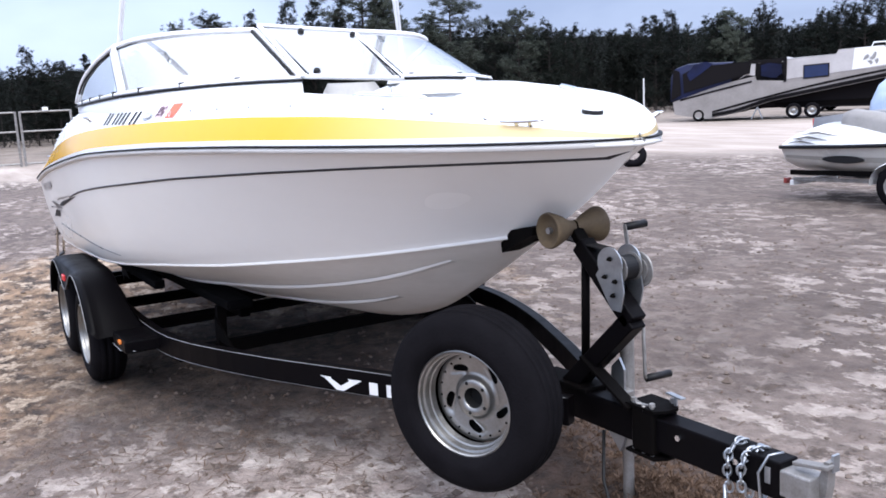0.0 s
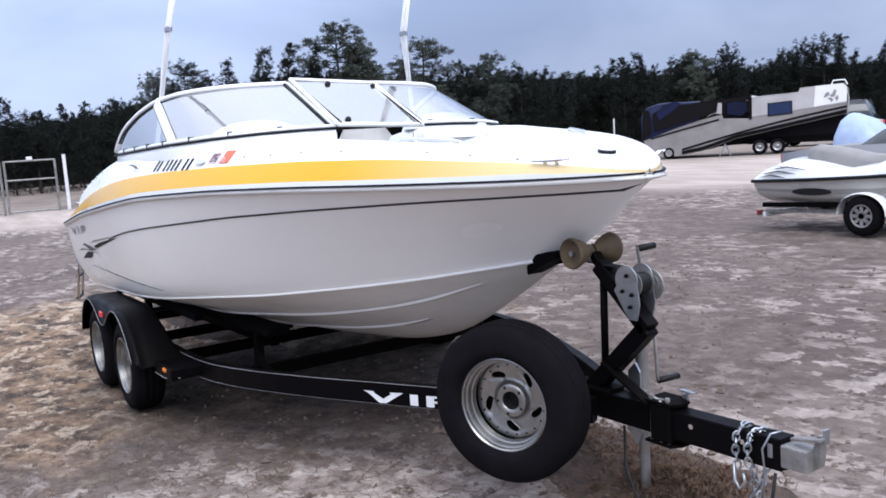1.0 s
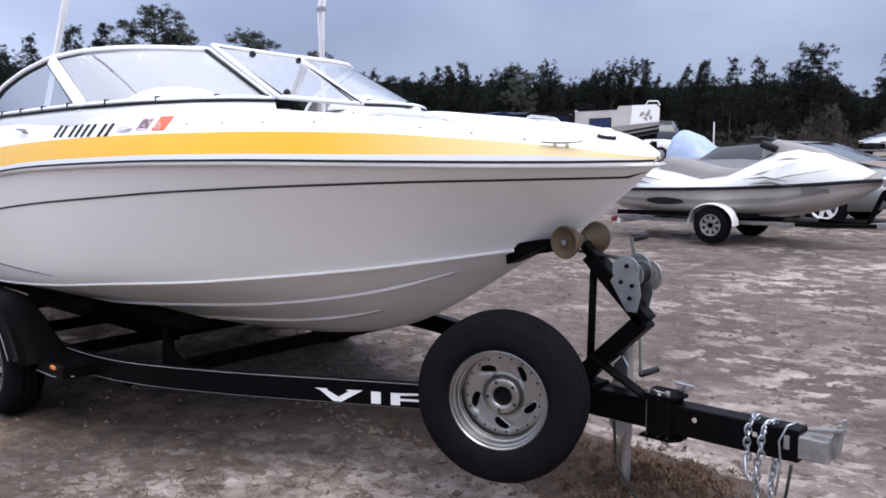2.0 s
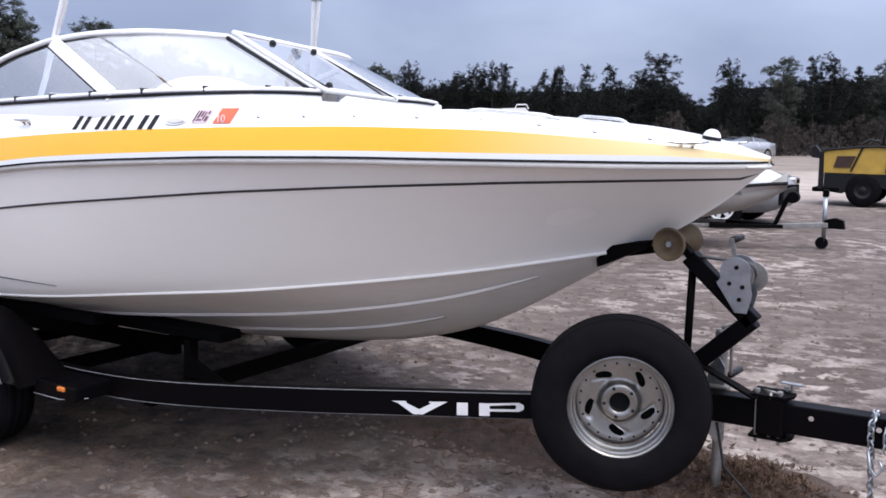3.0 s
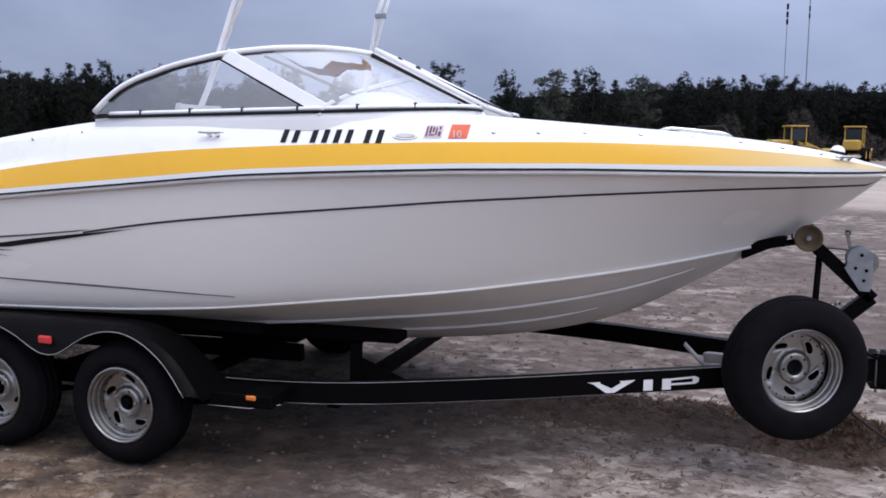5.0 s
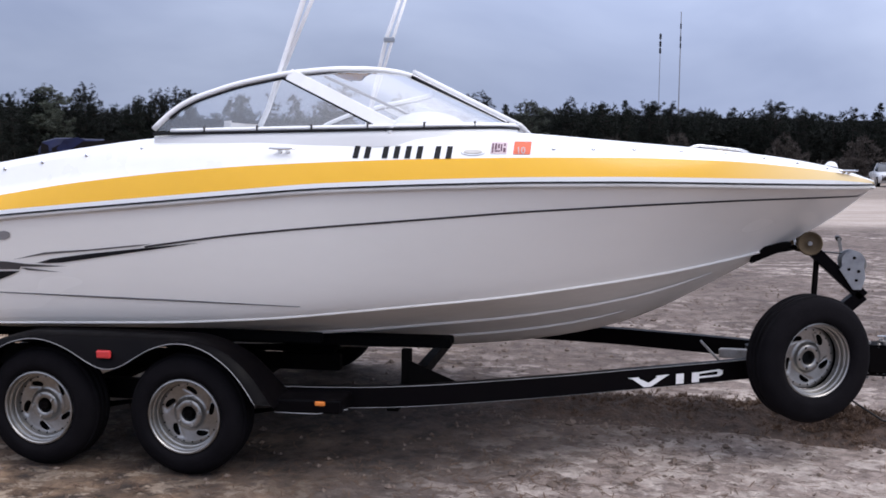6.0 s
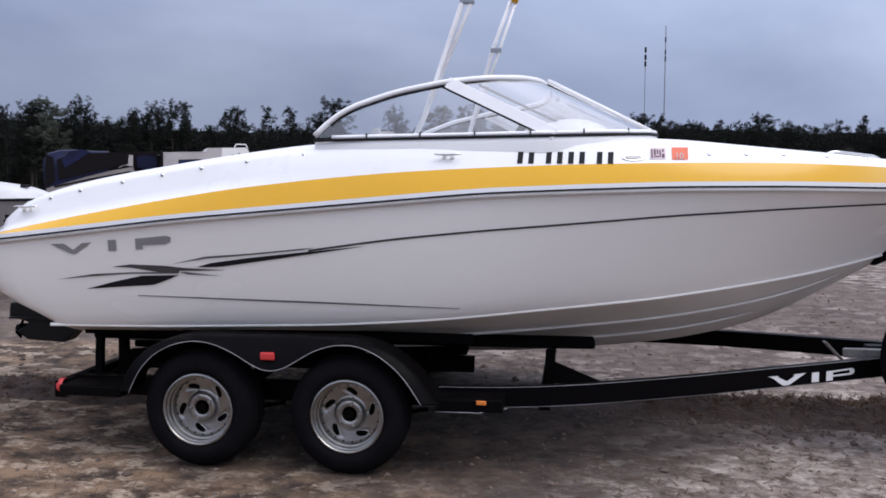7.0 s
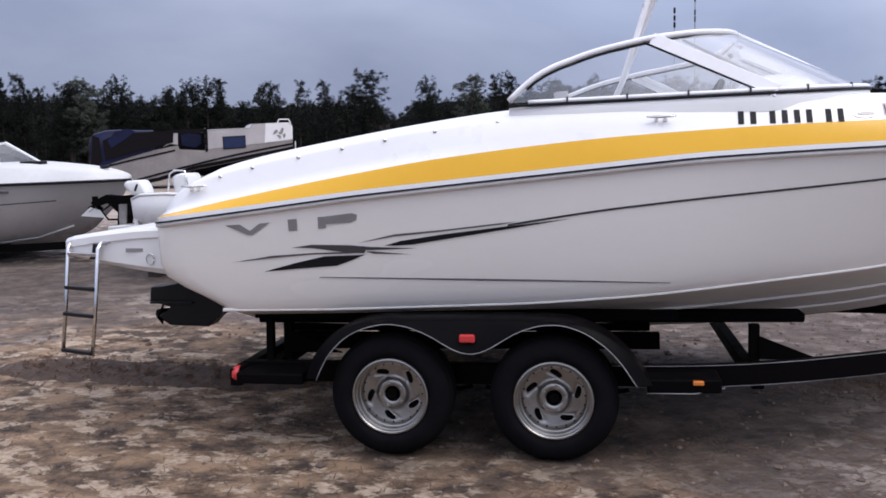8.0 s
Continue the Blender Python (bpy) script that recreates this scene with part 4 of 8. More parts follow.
# bunks and their brackets
for side in (-1, 1):
    part("bunk", beam((-1.25, side * 0.72, 0.595), (1.64, side * 0.67, 0.613), 0.14, 0.05, 0.012), "carpet", trailer, "black carpeted bunk board")
    for x in (-1.1, 1.40):
        part("bunk_post", beam((x, side * 0.72, 0.34), (x, side * 0.71, 0.575), 0.05, 0.05, 0.004, up=(1, 0, 0)), "black_metal", trailer)
        part("gusset", slab([(x + 0.02, 0.40), (x + 0.32, 0.40), (x + 0.02, 0.52)], 0.012, side_at(side * 0.75)), "black_metal", trailer)
    part("side_bunk", beam((-1.2, side * 0.93, 0.655), (1.0, side * 0.93, 0.66), 0.06, 0.05, 0.008), "carpet", trailer)
    for x in (-1.12,):
        part("side_bunk_post", beam((x, side * 0.95, 0.38), (x, side * 0.93, 0.63), 0.04, 0.04, 0.004, up=(1, 0, 0)), "black_metal", trailer)

# fenders over the wheel pairs
TOP = [(-0.805, 0.385), (-0.785, 0.47), (-0.735, 0.56), (-0.655, 0.635), (-0.56, 0.677), (-0.45, 0.698), (-0.2, 0.702), (0.2, 0.704), (0.43, 0.702), (0.545, 0.682), (0.65, 0.632), (0.735, 0.560), (0.80, 0.475), (0.865, 0.375)]
LIP = [(-0.745, 0.395), (-0.702, 0.491), (-0.65, 0.562), (-0.562, 0.633), (-0.448, 0.673), (-0.348, 0.682), (-0.228, 0.65), (-0.12, 0.592), (-0.053, 0.546), (0.019, 0.529), (0.089, 0.548), (0.189, 0.615), (0.282, 0.664), (0.407, 0.687), (0.515, 0.666), (0.617, 0.607), (0.706, 0.524), (0.769, 0.425), (0.789, 0.395)]


def resample(pts, n):
    return [(p.x, p.z) for p in densify([(a, 0, b) for a, b in pts], n)]


for side in (-1, 1):
    top, lip = resample(TOP, 60), resample(LIP, 60)
    rows = []
    for (tx, tz), (lx, lz) in zip(top, lip):
        inner = float(np.interp(tx, [-0.8, -0.6, 0.62, 0.76, 0.865], [1.05, 1.09, 1.09, 1.06, 1.0]))
        rows.append([(tx, side * inner, tz - 0.03), (tx, side * (inner + 0.002), tz - 0.008), (tx, side * (inner + 0.02), tz - 0.002), (tx, side * 1.23, tz), (tx, side * 1.275, tz - 0.004), (tx * 0.995, side * 1.302, max(tz - 0.018, lz + 0.004)),
                     (lx * 0.998, side * 1.31, lz + 0.006), (lx, side * 1.318, lz), (lx, side * 1.30, lz - 0.004), (lx, side * 1.295, lz + 0.01)])
    part("fender", grid(rows), "trailer", trailer, "glossy black double fender", smooth=True)
    # pale grey bead paints the highlight that runs along the fender lip
    part("fender_bead", tube([(x, side * 1.318, z) for x, z in lip], 0.0024, 6), "pin_grey", trailer, smooth=True)
    part("fender_step", beam((0.84, side * 1.09, 0.365), (1.18, side * 1.09, 0.372), 0.20, 0.07, 0.01), "trailer", trailer)
    part("step_edge", tube([(0.84, side * 1.194, 0.333), (1.06, side * 1.194, 0.336), (1.2, side * 1.14, 0.352)], 0.0025, 6), "pin_grey", trailer, smooth=True)
    part("marker_light", box(pose(1.073, side * 1.195, 0.388), (0.05, 0.016, 0.022), 0.005), "amber", trailer, "amber marker light")
    part("side_light", box(pose(0.005, side * 1.312, 0.612), (0.075, 0.02, 0.04), 0.008), "red", trailer, "red rectangular side light")
    part("rear_step", beam((-1.22, side * 1.09, 0.362), (-0.86, side * 1.09, 0.362), 0.2, 0.06, 0.01), "trailer", trailer)
    part("tail_light", lathe([(0.0, 0.02), (0.035, 0.018), (0.042, 0.0), (0.042, -0.02)], pose(-1.24, side * 1.12, 0.37, 0, -90, 0), 20), "red", trailer, "round red tail light", smooth=True)
part("rear_cross_member", beam((-1.24, -1.15, 0.355), (-1.24, 1.15, 0.355), 0.06, 0.09), "trailer", trailer)

# tongue, swing joint and coupler
part("tongue", beam((3.25, 0, 0.470), (3.92, 0, 0.478), 0.085, 0.115, 0.006), "trailer", trailer, "black box-section tongue")
part("tongue_front", beam((3.98, 0, 0.478), (4.48, 0, 0.486), 0.085, 0.115, 0.006), "trailer", trailer, "black folding tongue section")
part("swing_hinge", beam((3.90, 0, 0.478), (4.0, 0, 0.479), 0.12, 0.15, 0.008), "black_metal", trailer)
for z in (0.395, 0.560):
    part("hinge_plate", slab([(3.875, -0.062), (4.005, -0.062), (4.03, -0.02), (4.03, 0.03), (3.99, 0.062), (3.875, 0.062)], 0.010, Matrix.Translation((0, 0, z))), "black_metal", trailer)
for x, y in ((3.90, -0.066), (3.985, -0.066), (3.99, 0.066)):
    part("hinge_bolt", lathe([(0.0, 0.012), (0.010, 0.012), (0.011, 0.0), (0.007, 0.0), (0.007, -0.20)], pose(x, y * 0.7, 0.572), 6), "jack_steel", trailer)
part("wing_clip", beam((3.97, 0.045, 0.598), (4.05, 0.03, 0.600), 0.022, 0.006, 0.002), "galv", trailer)
part("clip_stem", tube([(4.01, 0.038, 0.56), (4.01, 0.038, 0.60)], 0.006, 8), "galv", trailer)
part("hinge_pin", tube([(3.95, -0.05, 0.39), (3.95, -0.05, 0.575)], 0.007, 10), "jack_steel", trailer, smooth=True)
part("hinge_clip", tube([(3.95, -0.05, 0.57), (3.93, -0.07, 0.59), (3.97, -0.10, 0.595), (3.98, -0.06, 0.58)], 0.004, 6), "jack_steel", trailer, smooth=True)
bm = bmesh.new()
add_beam(bm, (4.455, 0, 0.484), (4.575, 0, 0.486), 0.080, 0.080, 0.006)
add_slab(bm, [(4.57, 0.452), (4.592, 0.462), (4.598, 0.50), (4.602, 0.575), (4.588, 0.575), (4.572, 0.525)], 0.034, side_at(0.02))
part("coupler", bm, "jack_steel", trailer, "worn galvanised ball coupler", smooth=False)
part("coupler_latch", beam((4.50, 0, 0.545), (4.61, 0, 0.565), 0.035, 0.012, 0.003), "jack_steel", trailer)
part("latch_tab", beam((4.60, 0.035, 0.54), (4.60, 0.035, 0.592), 0.03, 0.008, 0.002, up=(1, 0, 0)), "galv", trailer)
for x in (4.10, 4.33):
    part("bolt", lathe([(0.0, 0.008), (0.011, 0.008), (0.012, 0.0)], pose(x, -0.044, 0.50, 90, 0, 0), 6), "chrome", trailer)
part("name_plate", box(pose(4.44, -0.0445, 0.496), (0.02, 0.003, 0.05), 0.001), "galv", trailer)


def chain(pts, r=0.0042, link=0.036):
    bm = bmesh.new()
    path = densify(pts, max(3, int(sum((Vector(b) - Vector(a)).length for a, b in zip(pts, pts[1:])) / (link * 0.72))))
    for i, (a, b) in enumerate(zip(path, path[1:])):
        d = (b - a).normalized()
        s = d.orthogonal().normalized()
        if i % 2:
            s = d.cross(s)
        c = (a + b) / 2
        ring = [c + d * (link / 2 * math.cos(t)) + s * (link * 0.33 * math.sin(t)) for t in np.linspace(0, 2 * math.pi, 11)]
        add_tube(bm, ring, r, 5, caps=False)
    return bm


part("safety_chain", chain([(4.31, -0.05, 0.40), (4.30, -0.062, 0.52), (4.31, -0.04, 0.56), (4.32, 0.03, 0.56), (4.30, 0.055, 0.47), (4.30, 0.05, 0.34), (4.31, 0.03, 0.15), (4.34, 0.02, 0.03)]), "galv", trailer, "galvanised safety chain looped over the tongue")
part("safety_chain", chain([(4.36, -0.055, 0.42), (4.35, -0.062, 0.50), (4.37, -0.045, 0.555), (4.39, 0.03, 0.56), (4.38, 0.055, 0.45), (4.38, -0.03, 0.33), (4.40, -0.04, 0.14), (4.42, -0.05, 0.03)]), "galv", trailer, "galvanised safety chain looped over the tongue")
part("chain_hook", tube([(4.30, -0.06, 0.42), (4.31, -0.07, 0.36), (4.33, -0.07, 0.33), (4.35, -0.065, 0.36), (4.34, -0.06, 0.39)], 0.006, 8), "galv", trailer, smooth=True)
part("light_cable", tube([(3.75, -0.05, 0.42), (3.80, -0.10, 0.26), (3.95, -0.18, 0.17), (4.2, -0.16, 0.155), (4.36, -0.09, 0.165), (4.44, -0.055, 0.24), (4.46, -0.045, 0.42)], 0.006, 8), "plastic_black", trailer, "black light cable hanging under the tongue", smooth=True)
part("brake_line", tube([(4.41, -0.05, 0.30), (4.43, -0.062, 0.42), (4.42, -0.06, 0.50), (4.44, -0.04, 0.555), (4.46, 0.0, 0.56)], 0.004, 6), "galv", trailer, smooth=True)

# winch post
part("winch_post", beam((3.52, 0, 0.52), (3.86, 0, 0.842), 0.065, 0.07, 0.005), "trailer", trailer, "bent black winch post")
part("winch_post_upper", beam((3.865, 0, 0.83), (3.60, 0, 1.075), 0.065, 0.065, 0.005), "trailer", trailer)
part("post_strut", tube([(3.60, 0, 0.57), (3.615, 0, 1.06)], 0.016, 10), "black_metal", trailer, smooth=True)
part("post_base", beam((3.36, 0, 0.535), (3.66, 0, 0.54), 0.11, 0.016, 0.003), "black_metal", trailer)
part("post_brace", beam((3.90, -0.05, 0.545), (3.62, -0.02, 0.66), 0.05, 0.012, 0.002), "black_metal", trailer)
part("roller_bracket", beam((3.62, 0, 1.06), (3.555, 0, 1.13), 0.05, 0.03, 0.004), "black_metal", trailer)
for s in (-1, 1):
    prof = [(0.0, 0.104), (0.020, 0.104), (0.026, 0.100), (0.050, 0.108), (0.059, 0.122), (0.064, 0.122), (0.067, 0.112), (0.062, 0.095), (0.048, 0.06), (0.030, 0.028), (0.026, 0.004)]
    part("bow_roller", lathe(prof, pose(3.55, 0, 1.13, 90 if s < 0 else -90, 0, 0), 32), "roller", trailer, "amber rubber vee roller", smooth=True)
    part("roller_nut", lathe([(0.0, 0.120), (0.012, 0.120), (0.013, 0.100)], pose(3.55, 0, 1.13, 90 if s < 0 else -90, 0, 0), 6), "galv", trailer)
part("bow_stop", beam((3.50, 0, 1.10), (3.30, -0.03, 1.065), 0.03, 0.03, 0.004), "black_metal", trailer)
part("bow_stop_pad", slab([(3.245, 1.012), (3.33, 1.052), (3.44, 1.100), (3.455, 1.132), (3.40, 1.128), (3.235, 1.092)], 0.10, side_at(-0.06)), "black_metal", trailer)

# winch
PLATE = [(3.795 + 0.060 * math.cos(a), 1.030 + 0.060 * math.sin(a)) for a in np.linspace(radians(-20), radians(205), 16)] + [(3.725, 0.985), (3.80, 0.872), (3.845, 0.872), (3.862, 0.94)]
winch = part("winch", slab(PLATE, 0.006, side_at(-0.048)), "galv", trailer, "galvanised hand winch")
part("winch_plate", slab(PLATE, 0.006, side_at(0.040)), "galv", winch)
part("drum", lathe([(0.0, -0.036), (0.050, -0.036), (0.050, -0.032), (0.030, -0.030), (0.030, 0.030), (0.050, 0.032), (0.050, 0.036), (0.0, 0.036)], pose(3.815, 0, 1.015, 90, 0, 0), 28), "jack_steel", winch)
part("strap_roll", lathe([(0.031, -0.028), (0.044, -0.027), (0.044, 0.027), (0.031, 0.028)], pose(3.815, 0, 1.015, 90, 0, 0), 28), "plastic_black", winch, "rolled black strap")
part("gear", lathe([(0.0, 0.006), (0.030, 0.006), (0.030, 0.002), (0.044, 0.002), (0.046, -0.002), (0.0, -0.002)], pose(3.835, 0.052, 1.005, 90, 0, 0) @ Matrix.Diagonal((1.35, 1.35, 1, 1)), 36), "jack_steel", winch)
for x, z in ((3.80, 1.05), (3.775, 0.985), (3.825, 0.975), (3.815, 0.925)):
    part("bolt", lathe([(0.0, 0.02), (0.008, 0.008), (0.009, 0.0)], pose(x, -0.0515, z, 90, 0, 0), 6), "black_metal", winch)
part("winch_arm", beam((3.78, 0.065, 0.98), (3.745, 0.07, 1.15), 0.018, 0.006, 0.002, up=(0, 1, 0)), "jack_steel", winch)
part("winch_handle", tube([(3.748, 0.07, 1.142), (3.760, 0.155, 1.147)], 0.014, 12), "plastic_black", winch, "black grip", smooth=True)
part("winch_strap", beam((3.74, 0, 1.07), (3.45, 0, 1.09), 0.05, 0.005, 0.001), "plastic_black", trailer, "black webbing strap")

# jack
jack = part("jack", lathe([(0.0, 0.77), (0.02, 0.77), (0.026, 0.76), (0.026, 0.30), (0.0, 0.30)], Matrix.Translation((3.715, 0.10, 0.0)), 20), "jack_steel", trailer, "weathered tongue jack with a crank")
part("inner_leg", lathe([(0.0, 0.31), (0.021, 0.31), (0.021, 0.02), (0.07, 0.012), (0.07, 0.0), (0.0, 0.0)], Matrix.Translation((3.715, 0.10, 0.0)), 20), "jack_steel", jack)
part("crank", tube([(3.715, 0.10, 0.775), (3.735, 0.14, 0.785), (3.742, 0.155, 0.775), (3.742, 0.162, 0.60), (3.740, 0.165, 0.57), (3.738, 0.175, 0.562)], 0.007, 8), "jack_steel", jack, smooth=True)
part("crank_handle", tube([(3.738, 0.172, 0.562), (3.748, 0.285, 0.561)], 0.014, 12), "plastic_black", jack, "black grip", smooth=True)
part("jack_clamp", box(pose(3.715, 0.062, 0.48), (0.10, 0.05, 0.13), 0.006), "jack_steel", trailer)
part("jack_flange", slab([(3.66, 0.36), (3.72, 0.30), (3.745, 0.36), (3.745, 0.62), (3.72, 0.66), (3.68, 0.62)], 0.010, side_at(0.06)), "galv", trailer)

# spare carrier between the rails
part("spare_bracket", beam((2.985, -0.12, 0.56), (3.10, -0.12, 0.44), 0.07, 0.012, 0.002), "jack_steel", trailer, "weathered steel spare carrier plate")
part("spare_arm", beam((3.09, -0.12, 0.50), (3.42, -0.28, 0.53), 0.05, 0.05), "jack_steel", trailer)

# ---- boat fittings ----
def stripe_shape(name, mat, outline, label="", y_out=0.004):
    """A vinyl shape on the hull's near side, from (x, z) corners."""
    bm = bmesh.new()
    bm.faces.new([bm.verts.new(on_side(x, z, y_out)) for x, z in outline])
    bmesh.ops.triangulate(bm, faces=bm.faces)
    bmesh.ops.subdivide_edges(bm, edges=bm.edges, cuts=2, use_grid_fill=True)
    for v in bm.verts:
        v.co = on_side_fixed(v.co)
    return part(name, bm, mat, boat, label)


def on_side_fixed(co):
    # put a point back on the topside at its own x and z
    x, z = co.x, co.z
    if x < -0.6:
        x = -0.6 + (x + 0.6) * (STERN_X + 0.6) / (stern_x(z) + 0.6)
    q = side_point(x, side_v(x, z), 0.004)
    return Vector((co.x, q[1], co.z))


def deck_side(x, z, out=0.003):
    """A point on the near deck side at that height."""
    pts = [deck_point(x, k, -1) for k in range(0, 8)]
    ys = float(np.interp(z, [p[2] for p in pts], [p[1] for p in pts]))
    return Vector((x, ys - out, z))


def deck_shape(name, mat, outline, label="", out=0.003, parent=None):
    bm = bmesh.new()
    bm.faces.new([bm.verts.new(deck_side(x, z, out)) for x, z in outline])
    return part(name, bm, mat, parent or boat, label)


# registration marks are plain bars
x = 1.238
for wide in (1, 1, 0, 1, 1, 1, 1, 0, 1, 1):
    if wide:
        deck_shape("registration_bar", "decal_dark", [(x, 1.578), (x + 0.026, 1.578), (x + 0.029, 1.637), (x + 0.003, 1.637)])
        x += 0.0535
    else:
        x += 0.031
deck_shape("year_sticker", "decal_orange", [(1.985, 1.60), (2.065, 1.60), (2.068, 1.662), (1.988, 1.662)], "orange red square sticker")
deck_shape("state_sticker", "decal_pale", [(1.88, 1.602), (1.955, 1.602), (1.957, 1.658), (1.882, 1.658)], "pale printed sticker")
for x0, x1, z0, z1 in ((1.886, 1.893, 1.608, 1.652), (1.899, 1.908, 1.622, 1.652), (1.899, 1.925, 1.612, 1.618), (1.913, 1.921, 1.628, 1.650), (1.926, 1.933, 1.615, 1.648), (1.938, 1.950, 1.610, 1.630), (1.940, 1.948, 1.638, 1.652)):
    deck_shape("print", "decal_red", [(x0, z0), (x1, z0), (x1, z1), (x0, z1)], out=0.0045)
year = bpy.data.curves.new("year", "FONT")
year.body, year.size, year.extrude = "10", 0.045, 0.0005
ob = new("year_text", year)
pa, pb = deck_side(2.0, 1.604, 0.006), deck_side(2.05, 1.604, 0.006)
ang = math.degrees(math.atan2(pb.y - pa.y, pb.x - pa.x))
deps = bpy.context.evaluated_depsgraph_get()
me = bpy.data.meshes.new_from_object(ob.evaluated_get(deps))
bpy.data.objects.remove(ob)
me.transform(Matrix.Translation(pa) @ pose(0, 0, 0, 0, 0, ang) @ pose(0, 0, 0, 80, 0, 0))
me.materials.clear()
me.materials.append(M["decal_white"])
yt = new("year_text", me)
yt.parent, yt.matrix_parent_inverse = boat, rest[boat].inverted()

# drain vent, cleats, snaps
oval = [(1.80 + 0.055 * math.cos(a), 1.612 + 0.017 * math.sin(a)) for a in np.linspace(0, 2 * math.pi, 20, endpoint=False)]
deck_shape("vent_plate", "chrome", oval, "oval stainless vent", 0.006)
deck_shape("vent_slot", "vinyl", [(1.80 + 0.8 * (a - 1.80), 1.612 + 0.55 * (b - 1.612)) for a, b in oval], "", 0.009)


def cleat(p, yaw, tilt, name="cleat", size=0.13):
    m = Matrix.Translation(p) @ pose(0, 0, 0, 0, 0, yaw) @ pose(0, 0, 0, tilt, 0, 0)
    bm = bmesh.new()
    h = size / 2
    add_tube(bm, [m @ Vector((s * h, 0, 0.028 + 0.004 * abs(s))) for s in (-1, -0.6, 0, 0.6, 1)], [0.004, 0.006, 0.007, 0.006, 0.004], 8)
    for s in (-0.3, 0.3):
        add_lathe(bm, [(0.012, 0.0), (0.008, 0.006), (0.007, 0.026)], m @ pose(s * h, 0, 0), 10)
    part(name, bm, "chrome", boat, "small stainless cleat", smooth=True)


cleat(deck_side(0.90, 1.607, 0.0), 0, 60)
cleat(deck_side(-1.42, 1.33, 0.0), 6, 55)
cleat(Vector((3.66, -0.292, 1.515)), 38, 58, size=0.15)
cleat(Vector((3.66, 0.292, 1.515)), -38, -58, size=0.15)
for x in (-1.28, -1.1, -0.85, -0.62, -0.4, -0.15, 0.153, 2.17, 2.357, 2.55, 2.78, 3.0, 3.2, 3.38, 3.55):
    z = deck_z(x) - 0.055 if x < 1 else stripe_z(x) + 0.04 * min(1, (3.9 - x) / 0.9)
    p = deck_side(x, z, -0.002)
    part("snap", lathe([(0.0, 0.007), (0.008, 0.006), (0.0115, 0.0)], Matrix.Translation(p) @ pose(0, 0, 0, 65, 0, 0), 10), "chrome", boat, smooth=True)

# bow light and grab rails
LIGHT = pose(3.668, 0, 1.550, 0, 10, 0)
bow_light = part("bow_light", lathe([(0.0, 0.034), (0.014, 0.032), (0.026, 0.024), (0.034, 0.010), (0.035, 0.004)], LIGHT, 24), "gelcoat", boat, "small white domed bow light", smooth=True)
part("light_lens", lathe([(0.034, 0.006), (0.037, 0.003), (0.037, -0.010), (0.034, -0.016)], LIGHT, 24), "plastic_black", bow_light, "dark lens band")
part("light_base", placed(LIGHT, slab([(0.062 * math.cos(a) + 0.022, 0.036 * math.sin(a)) for a in np.linspace(0, 2 * math.pi, 20, endpoint=False)], 0.010, pose(0, 0, -0.014))), "gelcoat", bow_light)
for side in (-1, 1):
    for a, b in ((2.84, 3.18),):
        pts = []
        for i, s in enumerate(np.linspace(0, 1, 12)):
            x = a + (b - a) * s
            lift = 0.022 * min(1, 8 * s, 8 * (1 - s)) - 0.006
            pts.append((x, side * max(0.1, rail_y(x) - 0.30), deck_z(x) + lift))
        part("grab_rail", tube(pts, 0.008, 8), "chrome", boat, "low stainless grab rail", smooth=True)
    # bow cockpit cushions just under the coaming
    rows = []
    for x in np.linspace(2.1, 3.15, 10):
        y = max(0.12, rail_y(x) - 0.42)
        z = deck_z(x) - 0.05
        rows.append([(x, side * y, z - 0.25), (x, side * y, z), (x, side * (y - 0.06), z + 0.02), (x, side * max(0.02, y - 0.12), z - 0.02), (x, side * max(0.01, y - 0.16), z - 0.3)])
    part("bow_cushion", grid(rows), "gelcoat", boat, "padded white bow cushion", smooth=True)
part("bow_seat", box(pose(2.75, 0, 1.28), (0.8, 0.5, 0.1), 0.03), "vinyl", boat, smooth=True)
# added panel, coloured black for the shade inside the walk-through
part("walkthrough_door", box(pose(2.02, -0.12, 1.34), (0.03, 0.42, 0.62), 0.01), "plastic_black", boat, "black panel in place of the dark cockpit opening")
part("door_post", tube([(2.0, 0.12, 1.02), (2.0, 0.12, 1.70)], 0.014, 8), "chrome", boat, smooth=True)

# nose cap
zc = rail_z(3.86) - 0.012
part("bow_cap", tube([(BOW_X - 0.05, -0.15, zc), (BOW_X - 0.018, -0.07, zc), (BOW_X - 0.004, 0, zc), (BOW_X - 0.018, 0.07, zc), (BOW_X - 0.05, 0.15, zc)], [0.004, 0.008, 0.010, 0.008, 0.004], 10), "rubrail", boat, "pale bow rail cap", smooth=True)
rows = [[(BOW_X - 0.045 + 0.04 * math.cos(q) * math.cos(a), 0.06 * math.cos(q) * math.sin(a), 1.462 + 0.018 * math.sin(q)) for a in np.linspace(0, 2 * math.pi, 20, endpoint=False)] for q in np.linspace(-1.2, 1.5, 9)]
part("bow_nose", grid(rows, False, True), "gelcoat", boat, "rounded white bow nose", smooth=True)
part("bow_eye", tube([(3.42, 0, 1.115), (3.46, 0, 1.085), (3.50, 0, 1.10), (3.49, 0, 1.145)], 0.008, 8), "chrome", boat, smooth=True)

